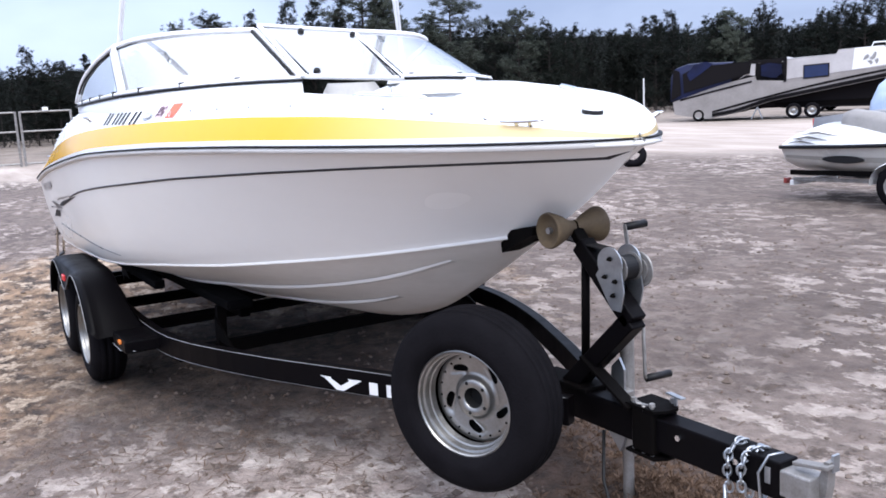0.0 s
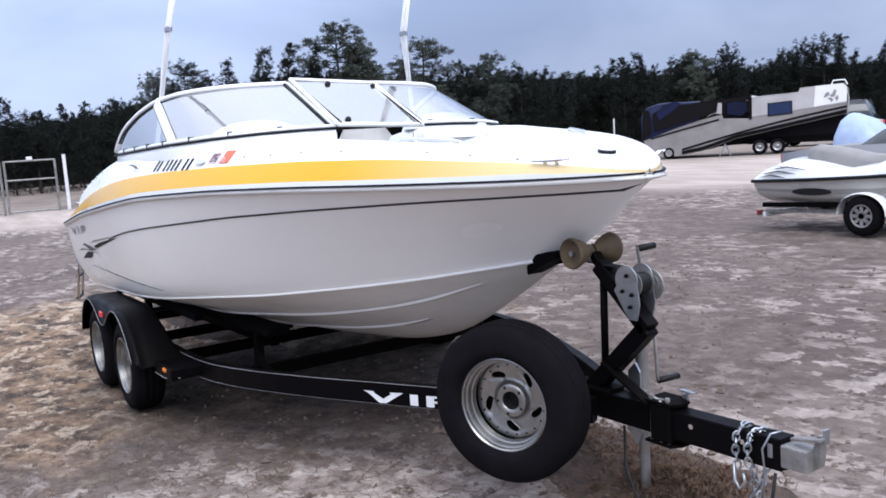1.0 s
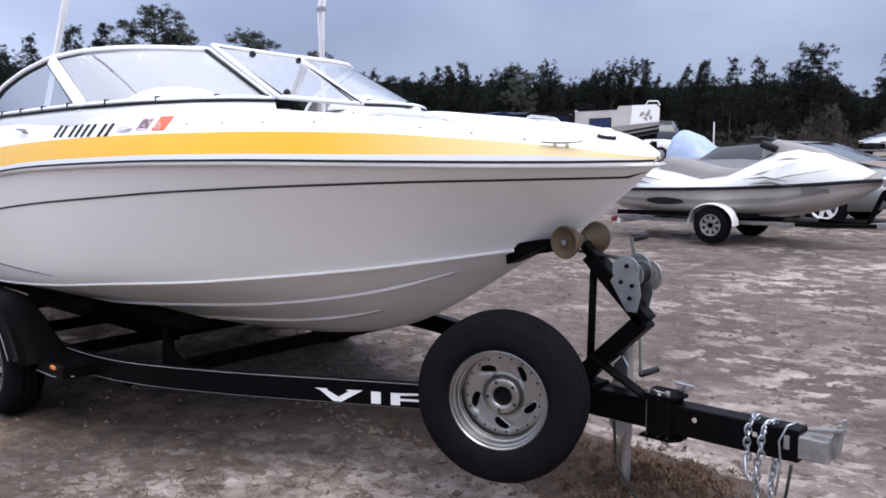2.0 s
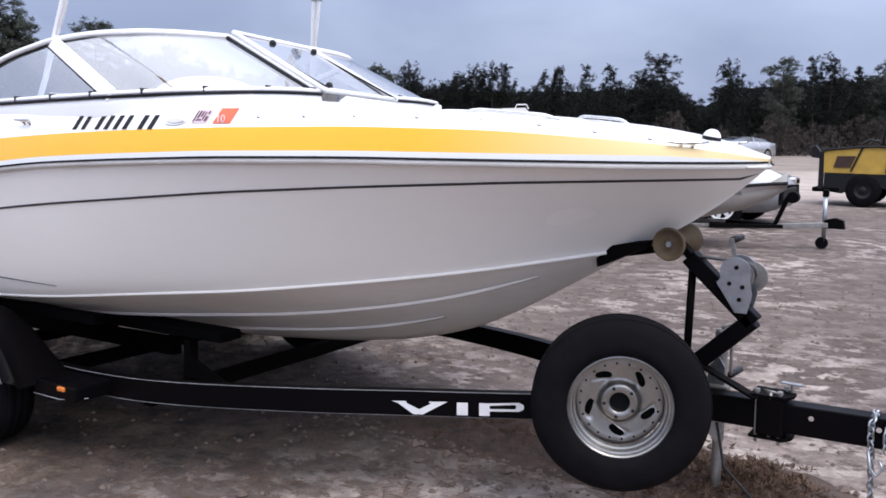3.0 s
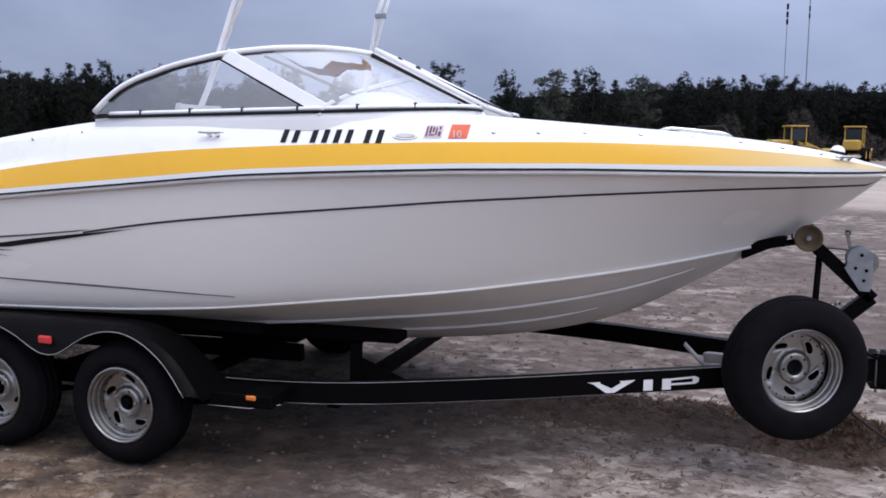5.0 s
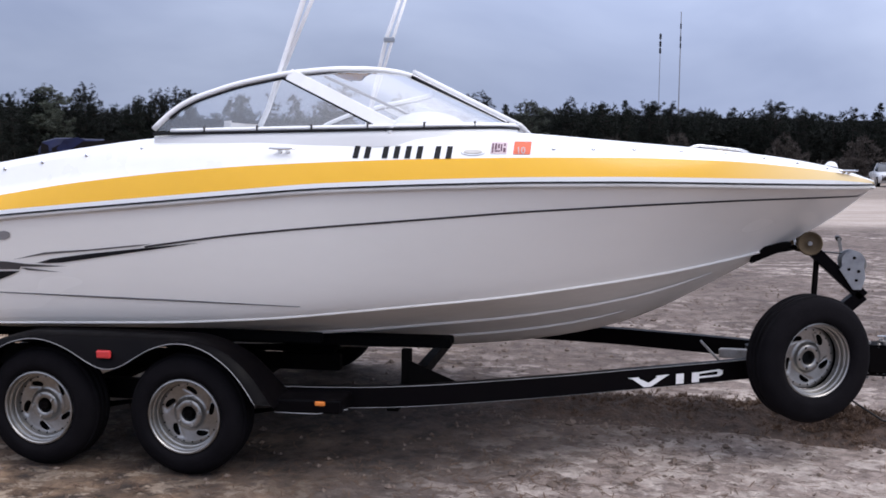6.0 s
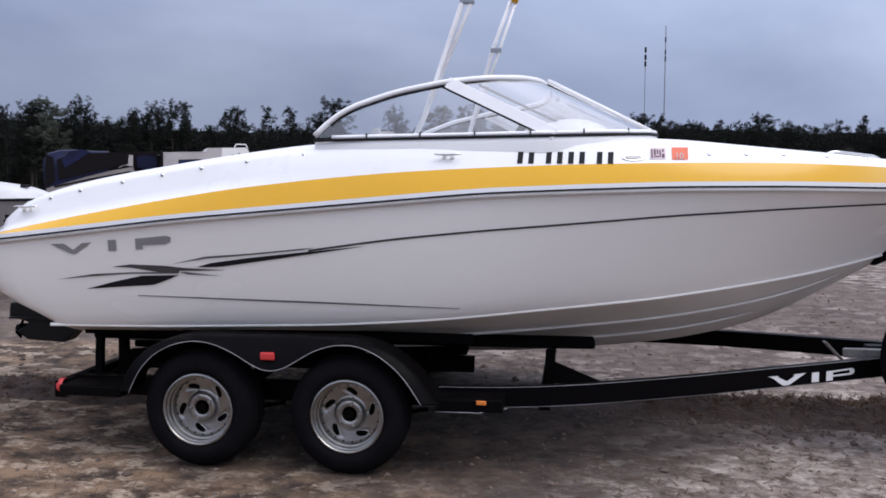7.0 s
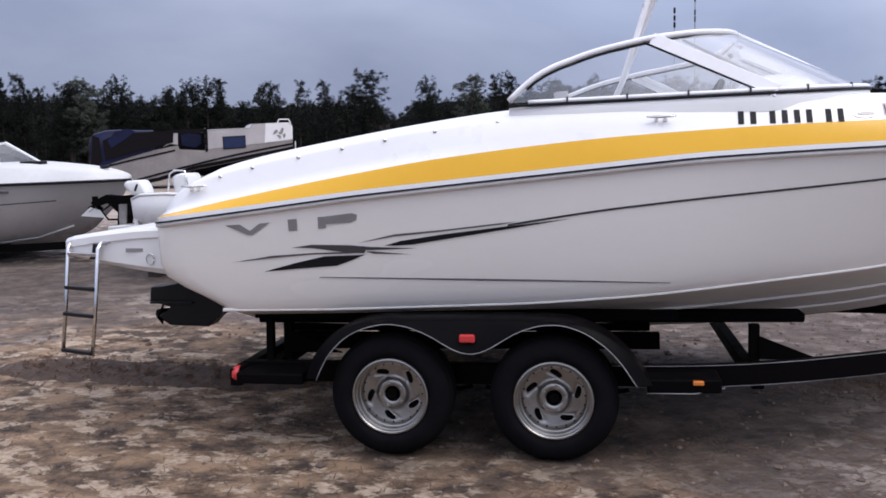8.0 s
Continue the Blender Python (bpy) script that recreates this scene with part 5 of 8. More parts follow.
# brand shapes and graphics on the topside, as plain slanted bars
for nm, mat, pts in (
    ("brand_shape", "decal_mid", [(-1.214, 1.153), (-1.135, 1.157), (-1.084, 1.125), (-1.03, 1.161), (-0.973, 1.167), (-1.075, 1.103), (-1.096, 1.103)]),
    ("brand_shape", "decal_mid", [(-0.88, 1.180), (-0.834, 1.183), (-0.836, 1.124), (-0.88, 1.122)]),
    ("brand_shape", "decal_mid", [(-0.725, 1.190), (-0.685, 1.193), (-0.687, 1.136), (-0.727, 1.133)]),
    ("brand_shape", "decal_mid", [(-0.685, 1.193), (-0.55, 1.208), (-0.525, 1.199), (-0.53, 1.176), (-0.559, 1.163), (-0.686, 1.155), (-0.686, 1.163), (-0.566, 1.172), (-0.548, 1.182), (-0.547, 1.196), (-0.562, 1.198), (-0.685, 1.184)]),
    ("graphic_swoosh", "decal_grey", [(-1.201, 0.962), (-0.985, 0.997), (-0.769, 1.011), (-0.572, 1.016), (-0.572, 1.008), (-0.769, 1.003), (-0.985, 0.985)]),
    ("graphic_swoosh", "decal_slate", [(-0.874, 1.038), (-0.767, 1.053), (-0.571, 1.049), (-0.467, 1.04), (-0.239, 1.032), (-0.408, 1.026), (-0.497, 1.024), (-0.505, 1.010), (-0.572, 1.009), (-0.647, 1.02), (-0.768, 1.036)]),
    ("graphic_swoosh", "decal_dark", [(-1.039, 0.914), (-0.863, 0.96), (-0.709, 0.994), (-0.505, 1.001), (-0.574, 0.973), (-0.65, 0.946), (-0.864, 0.93)]),
    ("graphic_swoosh", "decal_grey", [(-0.50, 1.017), (-0.468, 1.019), (-0.269, 1.001), (-0.453, 1.006)]),
    ("graphic_swoosh", "decal_dark", [(-0.4, 1.046), (-0.318, 1.069), (-0.114, 1.099), (0.17, 1.132), (0.495, 1.168), (0.24, 1.128), (-0.043, 1.095), (-0.261, 1.051), (-0.341, 1.046)]),
    ("graphic_swoosh", "decal_grey", [(-0.533, 1.06), (-0.347, 1.102), (-0.114, 1.121), (0.17, 1.151), (0.24, 1.157), (0.17, 1.144), (-0.114, 1.113), (-0.347, 1.091)]),
):
    stripe_shape(nm, mat, pts)
ribbon("hull_crease", "decal_grey", lambda x: 0.881 - 0.016 * (x + 0.4) - 0.02 * max(0, x - 0.2) ** 2, list(np.linspace(-0.75, 0.95, 26)), lambda x: 0.003 + 0.006 * math.sin(math.pi * (x + 0.75) / 1.7))

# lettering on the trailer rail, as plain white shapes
def rail_shape(outline, mat="decal_white", name="lettering_shape"):
    bm = bmesh.new()
    vs = []
    for x, h in outline:
        p, q = Vector(rail_spot(x)), Vector(rail_spot(x + 0.02))
        d = (q - p).normalized()
        s = Vector((d.y, -d.x, 0)).normalized()
        vs.append(bm.verts.new(p + s * 0.0335 + Vector((0, 0, h))))
    bm.faces.new(vs)
    part(name, bm, mat, trailer)


for pts in ([(2.546, 0.012), (2.605, 0.012), (2.605, 0.004), (2.655, -0.022), (2.70, 0.004), (2.69, 0.012), (2.765, 0.014), (2.668, -0.044), (2.632, -0.044), (2.570, 0.004)],
            [(2.80, 0.012), (2.842, 0.012), (2.842, -0.042), (2.80, -0.042)], [(2.885, 0.012), (2.925, 0.012), (2.925, -0.042), (2.885, -0.042)],
            [(2.925, 0.012), (3.035, 0.018), (3.052, 0.008), (3.052, -0.010), (3.035, -0.020), (2.925, -0.022), (2.925, -0.012), (3.022, -0.010), (3.026, 0.004), (3.018, 0.008), (2.925, 0.002)]):
    rail_shape(pts)

# bimini frame with the canvas furled at its top
for side in (-1, 1):
    base = Vector((0.70, side * 0.96 - 0.04, 1.72))
    joint = Vector((0.935, side * 0.825 - 0.10, 2.42))
    top = Vector((1.055, side * 0.80 - 0.07, 2.75))
    part("bimini_leg", tube([base, base.lerp(joint, 0.15) + Vector((0.012, 0, 0)), joint, top], 0.014, 10), "alu", boat, "white bimini leg", smooth=True)
    o = Vector((0.045, 0, -0.01))
    part("bimini_leg", tube([base.lerp(joint, 0.15) + o * 0.2, joint + o, top + o * 0.8], 0.011, 10), "alu", boat, smooth=True)
    part("leg_hinge", box(Matrix.Translation(joint + o * 0.5), (0.075, 0.03, 0.035), 0.006), "galv", boat, "grey hinge fitting")
    part("deck_mount", box(Matrix.Translation(base), (0.08, 0.03, 0.03), 0.006), "chrome", boat)
pts = []
for a in np.linspace(0, math.pi, 33):
    y = -0.80 * math.cos(a) - 0.07
    z = 2.74 + 0.46 * math.sin(a) ** 0.55
    pts.append((1.08 + 0.35 * (z - 2.74) + 0.01 * math.sin(7 * a), y, z))
rad = [0.028 + 0.022 * min(1, 5 * min(i, 32 - i) / 32) + 0.006 * math.sin(i * 2.3) for i in range(33)]
part("furled_canvas", tube(pts, rad, 14), "canvas", boat, "furled yellow canvas boot", smooth=True)
part("canvas_zip", tube([(p[0] + 0.05, p[1], p[2]) for p in pts[3:-3]], 0.006, 6), "plastic_black", boat, smooth=True)
# inner strut behind the corner glass
part("support_strut", tube([(1.02, -0.92, 1.99), (1.5, -0.72, 1.77)], 0.007, 8), "plastic_black", boat, smooth=True)

# boarding ladder on the swim platform
ladder = thing("boarding_ladder", (-2.12, -0.97, 0.45), "stainless three-step boarding ladder", "ladder")
ladder.parent, ladder.matrix_parent_inverse = boat, rest[boat].inverted()
del ladder["category"]
lx0, lx1 = (-2.27, -0.90), (-2.04, -0.98)
for lx in (lx0, lx1):
    part("rail", tube([(lx[0] + 0.02, lx[1] + 0.15, 1.035), (lx[0], lx[1] - 0.03, 1.045), (lx[0], lx[1] - 0.06, 1.02), (lx[0] - 0.02, lx[1] - 0.09, 0.70), (lx[0] - 0.045, lx[1] - 0.11, 0.44)], 0.011, 10), "chrome", ladder, smooth=True)
for z in (0.455, 0.655, 0.80):
    f = (1.02 - z)
    part("step", beam((lx0[0] - 0.035 * f / 0.5, lx0[1] - 0.06 - 0.05 * f / 0.5, z), (lx1[0] - 0.035 * f / 0.5, lx1[1] - 0.06 - 0.05 * f / 0.5, z), 0.03, 0.02, 0.004), "plastic_black", ladder)
part("top_bar", beam((lx0[0], lx0[1] - 0.062, 0.985), (lx1[0], lx1[1] - 0.062, 0.985), 0.022, 0.022, 0.004), "chrome", ladder)
part("ladder_bracket", beam((-2.28, -0.88, 1.04), (-2.0, -0.95, 1.048), 0.05, 0.012, 0.003), "chrome", ladder)

# stern drive under the platform
drive = bmesh.new()
add_slab(drive, [(-2.315, 0.56), (-2.285, 0.60), (-2.30, 0.655), (-2.20, 0.66), (-1.45, 0.80), (-1.42, 0.62), (-1.80, 0.50), (-1.897, 0.392), (-2.17, 0.40), (-2.262, 0.458), (-2.155, 0.505), (-2.14, 0.535), (-2.24, 0.54)], 0.14, side_at(0))
bmesh.ops.bevel(drive, geom=list(drive.edges), offset=0.012, segments=2, affect="EDGES", profile=0.5)
part("stern_drive", drive, "plastic_black", boat, "black stern drive leg")
part("cavitation_plate", box(pose(-2.14, 0, 0.555), (0.30, 0.2, 0.014), 0.004), "plastic_black", boat)
bm = bmesh.new()
for k in range(3):
    q = pose(-2.25, 0, 0.47, 0, 0, 0) @ Matrix.Rotation(2 * math.pi * k / 3, 4, "X") @ pose(0, 0, 0.05, 0, 25, 20)
    add_box(bm, q, (0.010, 0.06, 0.08), 0.003)
add_lathe(bm, [(0.0, -0.08), (0.03, -0.07), (0.04, 0.0), (0.035, 0.06), (0.0, 0.07)], pose(-2.22, 0, 0.465, 0, 90, 0), 16)
part("propeller", bm, "black_metal", boat)

# ---- trees ----
def foliage_material(name, color, dark, spec=0.5):
    m = bpy.data.materials.new(name)
    m.use_nodes = True
    n, l = m.node_tree.nodes, m.node_tree.links
    b = n["Principled BSDF"]
    geo = n.new("ShaderNodeNewGeometry")
    info = n.new("ShaderNodeObjectInfo")
    add = n.new("ShaderNodeMath")
    add.operation = "MULTIPLY_ADD"
    add.inputs[1].default_value = 0.65
    l.new(info.outputs["Random"], add.inputs[0])
    mul = n.new("ShaderNodeMath")
    mul.operation = "MULTIPLY"
    mul.inputs[1].default_value = 0.35
    l.new(geo.outputs["Random Per Island"], mul.inputs[0])
    l.new(mul.outputs["Value"], add.inputs[2])
    r = n.new("ShaderNodeValToRGB")
    r.color_ramp.elements[0].color, r.color_ramp.elements[1].color = (*dark, 1), (*color, 1)
    l.new(add.outputs["Value"], r.inputs["Fac"])
    l.new(r.outputs["Color"], b.inputs["Base Color"])
    b.inputs["Roughness"].default_value = 0.8
    b.inputs["Specular IOR Level"].default_value = spec
    return m


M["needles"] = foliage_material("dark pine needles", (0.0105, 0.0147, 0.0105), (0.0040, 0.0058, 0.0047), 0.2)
# grey-green raised so that the distance haze sits in the needle colour
M["needles_pale"] = foliage_material("grey-green needles paled for haze", (0.066, 0.078, 0.056), (0.026, 0.033, 0.025))
M["brush"] = foliage_material("winter brush", (0.085, 0.066, 0.055), (0.032, 0.025, 0.022))
# the shade trees cast on each other is darkened into this colour
M["woods"] = foliage_material("woods darkened by inner shade", (0.0100, 0.0127, 0.0094), (0.0042, 0.0055, 0.0049), 0.2)
M["bark"] = material("grey brown bark", (0.036, 0.028, 0.023), 0.9, dark=(0.014, 0.011, 0.009), scale=5, bump=0.4, bump_scale=20)


class Tufts:
    """Collects small spiky tufts as raw triangles."""

    def __init__(self, seed):
        self.rng, self.v, self.f = random.Random(seed), [], []

    def tuft(self, c, r, n=9, flat=0.75, wide=(0.05, 0.10)):
        """Needles bursting from one spot, each a thin blade."""
        g = self.rng
        c = Vector(c)
        for _ in range(n):
            d = Vector((g.gauss(0, 1), g.gauss(0, 1), g.gauss(0.7, flat))).normalized()
            s = d.orthogonal().normalized()
            a = g.random() * 6.28
            s = (s * math.cos(a) + d.cross(s) * math.sin(a)) * r * g.uniform(*wide)
            k = len(self.v)
            self.v += [c - s * 0.5, c + d * r * 0.55 + s, c + d * r * g.uniform(0.8, 1.2), c + d * r * 0.5 - s]
            self.f += [(k, k + 1, k + 2, k + 3)]

    def mesh(self, name, mat):
        me = bpy.data.meshes.new(name)
        me.from_pydata([tuple(p) for p in self.v], [], self.f)
        me.materials.append(M[mat])
        return me


def pine(seed, style, mat, height=6.0):
    """A pine as an Empty with a trunk and limbs and a crown of needle bunches with gaps between them."""
    g = random.Random(seed)
    root = new("pine_tree")
    rest[root] = Matrix.Identity(4)
    bm = bmesh.new()
    lean = (g.uniform(-0.03, 0.03) * height, g.uniform(-0.03, 0.03) * height)

    def axis(s):
        return Vector((lean[0] * s * s, lean[1] * s * s, height * s))
    girth = {"spire": 0.010, "crown": 0.014, "pole": 0.010}[style]
    add_tube(bm, [axis(q) for q in np.linspace(0, 0.97, 9)], [girth * height * (1.05 - 0.9 * q) for q in np.linspace(0, 1, 9)], 7)
    t = Tufts(seed)
    low = {"spire": 0.10, "crown": 0.28, "pole": 0.42}[style]
    whorls = {"spire": 20, "crown": 17, "pole": 11}[style]
    fat = [g.uniform(0.75, 1.15) for _ in range(7)]
    for i in range(whorls):
        q = low + (0.985 - low) * (i + g.random() * 0.7) / whorls
        up = (q - low) / (1 - low)
        for k in range(g.randint(3, 5)):
            a = g.uniform(0, 2 * math.pi)
            lobe = fat[int(a / 6.2832 * 7) % 7]
            if style == "spire":
                reach, rise = height * (0.17 * (1 - up) ** 0.75 + 0.025) * g.uniform(0.7, 1.05), g.uniform(0.3, 0.8)
            elif style == "crown":
                reach, rise = height * 0.20 * math.sin(math.pi * (0.16 + 0.74 * up)) ** 0.8 * lobe * g.uniform(0.6, 1.05), g.uniform(0.1, 0.5)
            else:
                reach, rise = height * 0.12 * (1.1 - 0.7 * up) * lobe * g.uniform(0.5, 1.15), g.uniform(0.05, 0.5)
            c = axis(q)
            end = c + Vector((math.cos(a) * reach, math.sin(a) * reach, reach * rise))
            mid = c.lerp(end, 0.55) - Vector((0, 0, 0.06 * reach))
            add_tube(bm, [c, mid, end], [0.0045 * height, 0.003 * height, 0.0012 * height], 4)
            bunches = max(2, int(reach / (0.026 * height)))
            for j in range(bunches):
                f = 0.3 + 0.75 * (j + g.random()) / bunches
                p = c.lerp(end, f) + Vector((g.gauss(0, 1), g.gauss(0, 1), g.gauss(0.3, 0.8))) * 0.016 * height
                for _ in range(3):
                    t.tuft(p + Vector((g.gauss(0, 1), g.gauss(0, 1), g.gauss(0, 1.2))) * 0.012 * height, height * g.uniform(0.018, 0.034), 20, 0.75, (0.04, 0.08))
    # the leader and its candles
    for j in range(5):
        t.tuft(axis(0.94 + 0.018 * j) + Vector((g.gauss(0, 1), g.gauss(0, 1), 0)) * 0.006 * height, height * 0.026, 10, 1.3)
    part("trunk", bm, "bark", root, smooth=True)
    crown = new("crown", t.mesh("crown", mat))
    crown.parent = root
    return root


PINES = [pine(1, "pole", "needles"), pine(2, "spire", "needles"), pine(3, "crown", "needles_pale"), pine(4, "pole", "needles_pale"),
         pine(5, "crown", "needles"), pine(6, "spire", "needles"), pine(7, "crown", "needles"), pine(8, "spire", "needles"), pine(9, "crown", "needles_pale")]
for p in PINES:
    tagged(p, "slender dark green pine at the edge of the woods", "tree", "pines along the lot")
for i in (2, 8):
    PINES[i]["label"] = "broad pale-topped pine rising over the woods"
for i in (4, 6):
    PINES[i]["label"] = "broad dark pine with gaps in its crown"

TREE_EYE = Vector((3.5, -3.6, 0))


def woods_far(az):
    """How far the wood's edge lies along a bearing."""
    return float(np.interp(az, [30, 60, 75, 95, 110, 125, 150, 175, 200], [84, 84, 80, 66, 54, 50, 48, 44, 44]))


def woods_top(az):
    """Elevation of the wood's mean top along a bearing, in degrees."""
    return float(np.interp(az, [30, 60, 72, 80, 85, 92, 98, 100, 104.6, 105.5, 106.7, 107.6, 118, 128, 138, 146, 153, 160, 167, 175, 200], [3.85, 3.85, 3.95, 4.25, 4.55, 4.7, 4.55, 4.4, 4.2, 3.2, 3.2, 4.2, 4.1, 4.5, 4.9, 5.4, 6.1, 5.6, 4.3, 3.5, 3.5]))


def plant(az, elev, kind, extra=0.0, width=1.0):
    d = woods_far(az) + extra
    x, y = TREE_EYE.x + d * math.cos(radians(az)), TREE_EYE.y + d * math.sin(radians(az))
    g0 = ground_height(x, y)
    h = 1.56 + d * math.tan(radians(elev)) - g0
    k = h / 6.18
    src = PINES[kind]
    rot = Matrix.Rotation(radians(az * 37 % 360), 4, "Z")
    copy_thing(src, Matrix.Translation((x, y, g0 - 0.05)) @ rot @ Matrix.Diagonal((k * width, k * width, k, 1)))


# trees that stand out over the rest: bearing, elevation of the top, kind
for az, el, kd in ((174.0, 4.6, 4), (171.1, 5.0, 5), (169.7, 4.0, 4), (167.1, 3.9, 1), (164.7, 4.4, 1), (162.3, 6.3, 8), (160.0, 6.7, 4), (157.3, 6.8, 0), (155.3, 7.5, 5), (153.6, 7.6, 7), (152.1, 7.0, 6), (150.15, 8.8, 2), (148.8, 7.9, 8), (147.9, 6.3, 3),
                   (144.45, 7.5, 2), (141.5, 5.3, 0), (139.9, 6.1, 2), (137.9, 5.2, 6), (136.4, 4.9, 1), (131.1, 5.0, 7), (130.0, 5.3, 5), (127.5, 4.7, 4), (126.5, 5.1, 2), (124.6, 5.2, 6), (121.8, 4.5, 6), (120.5, 4.95, 6), (119.2, 5.1, 6), (118.3, 5.2, 5), (115.9, 4.7, 1),
                   (115.0, 4.8, 5), (113.2, 5.0, 0), (111.4, 5.0, 5), (108.55, 5.6, 4), (104.3, 5.1, 6), (101.2, 5.2, 2), (99.4, 5.2, 0), (98.5, 5.2, 6), (97.0, 4.5, 7), (95.3, 4.8, 2), (92.9, 4.85, 6), (90.4, 4.5, 4), (88.8, 4.7, 7), (87.4, 4.6, 4), (86.1, 4.6, 1), (79.5, 4.45, 4), (75.1, 4.0, 0), (73.8, 4.2, 7)):
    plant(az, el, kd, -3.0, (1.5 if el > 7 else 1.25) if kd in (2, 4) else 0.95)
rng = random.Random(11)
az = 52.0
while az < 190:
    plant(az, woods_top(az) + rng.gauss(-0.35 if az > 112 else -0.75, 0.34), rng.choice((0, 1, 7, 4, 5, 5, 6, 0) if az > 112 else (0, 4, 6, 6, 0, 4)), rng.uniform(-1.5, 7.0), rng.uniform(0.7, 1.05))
    az += rng.uniform(0.45, 0.95)
for p in PINES:
    for o in (p, *p.children_recursive):
        bpy.data.objects.remove(o)


def build_woods():
    """The dense belt behind the edge trees, and the pale brush at its foot."""
    t = Tufts(21)
    g = t.rng
    for az in np.arange(40, 205, 0.11):
        d0, top = woods_far(az), woods_top(az)
        crest = 0.35 * noise.noise((az * 1.7, 3.0, 0)) + 0.25 * noise.noise((az * 5.1, 7.0, 0))
        for _ in range(15):
            d = d0 + g.uniform(2.0, 10.0)
            x, y = TREE_EYE.x + d * math.cos(radians(az)), TREE_EYE.y + d * math.sin(radians(az))
            z0 = ground_height(x, y)
            h = 1.5 + d * math.tan(radians(top - 0.55 + crest)) - z0
            f = g.random() ** 0.75
            t.tuft((x, y, z0 + h * f * g.uniform(0.9, 1.03)), g.uniform(0.16, 0.32) * d / 50, 17, 0.9)
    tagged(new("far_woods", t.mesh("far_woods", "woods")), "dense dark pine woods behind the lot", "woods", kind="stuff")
    t = Tufts(22)
    g = t.rng
    for az in np.arange(20, 230, 0.2):
        d0 = woods_far(az)
        amount = 7 if az < 115 else 2
        for _ in range(amount):
            d = d0 + g.uniform(-5.0, -0.5)
            x, y = TREE_EYE.x + d * math.cos(radians(az)), TREE_EYE.y + d * math.sin(radians(az))
            t.tuft((x, y, ground_height(x, y) + (1.15 if az < 115 else 0.55) * g.random() ** 1.6 * d / 50), g.uniform(0.15, 0.3) * d / 50, 12, 1.1, (0.04, 0.09))
        # taller bare thickets in patches
        tall = noise.noise((az * 0.45, 11.0, 0)) + 0.15
        if az < 112 and tall > 0:
            for _ in range(int(60 * min(1.0, tall * 2.5))):
                d = d0 + g.uniform(-4.5, -3.0)
                x, y = TREE_EYE.x + (d * math.cos(radians(az + g.uniform(-0.1, 0.1)))), TREE_EYE.y + d * math.sin(radians(az))
                t.tuft((x, y, ground_height(x, y) + 3.2 * min(1.0, 0.45 + tall) * g.random() ** 1.3 * d / 60), g.uniform(0.14, 0.28) * d / 50, 9, 1.3, (0.03, 0.06))
    tagged(new("brush", t.mesh("brush", "brush")), "low leafless grey-brown brush along the woods", "brush", kind="stuff")
    # solid dark core so that no daylight shows through the wood; its colour holds the inner shade
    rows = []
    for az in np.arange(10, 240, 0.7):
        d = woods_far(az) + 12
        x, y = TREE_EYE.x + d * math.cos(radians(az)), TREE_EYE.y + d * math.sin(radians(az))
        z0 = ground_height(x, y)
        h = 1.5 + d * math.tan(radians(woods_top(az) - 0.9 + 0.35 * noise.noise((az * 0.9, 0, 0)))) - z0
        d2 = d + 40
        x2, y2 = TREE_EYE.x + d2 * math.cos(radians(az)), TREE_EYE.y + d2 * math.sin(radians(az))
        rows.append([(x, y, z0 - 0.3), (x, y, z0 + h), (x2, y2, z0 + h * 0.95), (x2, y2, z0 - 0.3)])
    tagged(part("woods_depth", grid(rows), "woods"), "dark sheet in place of the shaded depth of the pine woods", "woods", kind="structure")


build_woods()

# ---- masts ----
M["mast"] = material("grey galvanised mast", (0.30, 0.30, 0.32), 0.5, metal=0.4, scale=3)
for x, y, top, r in ((9.97, 103.2, 18.2, 0.06), (12.28, 102.7, 20.6, 0.085)):
    mast = thing("radio_mast", (x, y, ground_height(x, y)), "thin grey radio mast beyond the lot", "mast", "radio masts")
    part("pole", tube([(x, y, 0.4), (x, y, top)], [r, r * 0.6], 8), "mast", mast)
    for z in ((top - 0.4, top - 1.3, top - 2.1) if top < 20 else (16.6, 17.4, 18.9)):
        part("antenna", tube([(x, y, z - 0.3), (x, y, z + 0.3)], 0.13 if top < 20 else 0.09, 8), "plastic_black", mast)

# ---- fence and gate ----
fence = thing("pipe_fence", (-21.5, 0.6, 0.42), "grey pipe gate in a wire fence at the lot's edge", "fence")
FZ = 0.44
part("end_post", tube([(-21.5, 2.25, FZ - 0.1), (-21.5, 2.25, FZ + 1.66)], 0.05, 10), "decal_white", fence, "white painted end post")
for y, h in ((1.98, 1.55), (0.62, 1.55), (0.5, 1.55), (-1.0, 1.55), (-1.12, 1.55), (-2.6, 1.55)):
    part("post", tube([(-21.5, y, FZ - 0.1), (-21.5, y, FZ + h)], 0.035, 8), "jack_steel", fence)
for y0, y1 in ((0.62, 1.98), (-1.0, 0.5), (-2.6, -1.12)):
    for z in (0.06, 0.98, 1.53):
        part("rail", tube([(-21.5, y0, FZ + z), (-21.5, y1, FZ + z)], 0.025, 8), "jack_steel", fence)
    part("sign", box(pose(-21.47, (y0 + y1) / 2, FZ + 1.60), (0.02, 0.16, 0.1), 0.004), "decal_white", fence)
for x, y, h in ((-25.8, 29.3, 1.75), (-15.1, 38.4, 1.7), (4.3, 30.0, 1.2)):
    z = ground_height(x, y)
    p = thing("marker_post", (x, y, z), "thin white marker post in the sand", "post", "marker posts")
    part("post", tube([(x, y, z - 0.1), (x, y, z + h)], 0.036, 8), "decal_white", p)

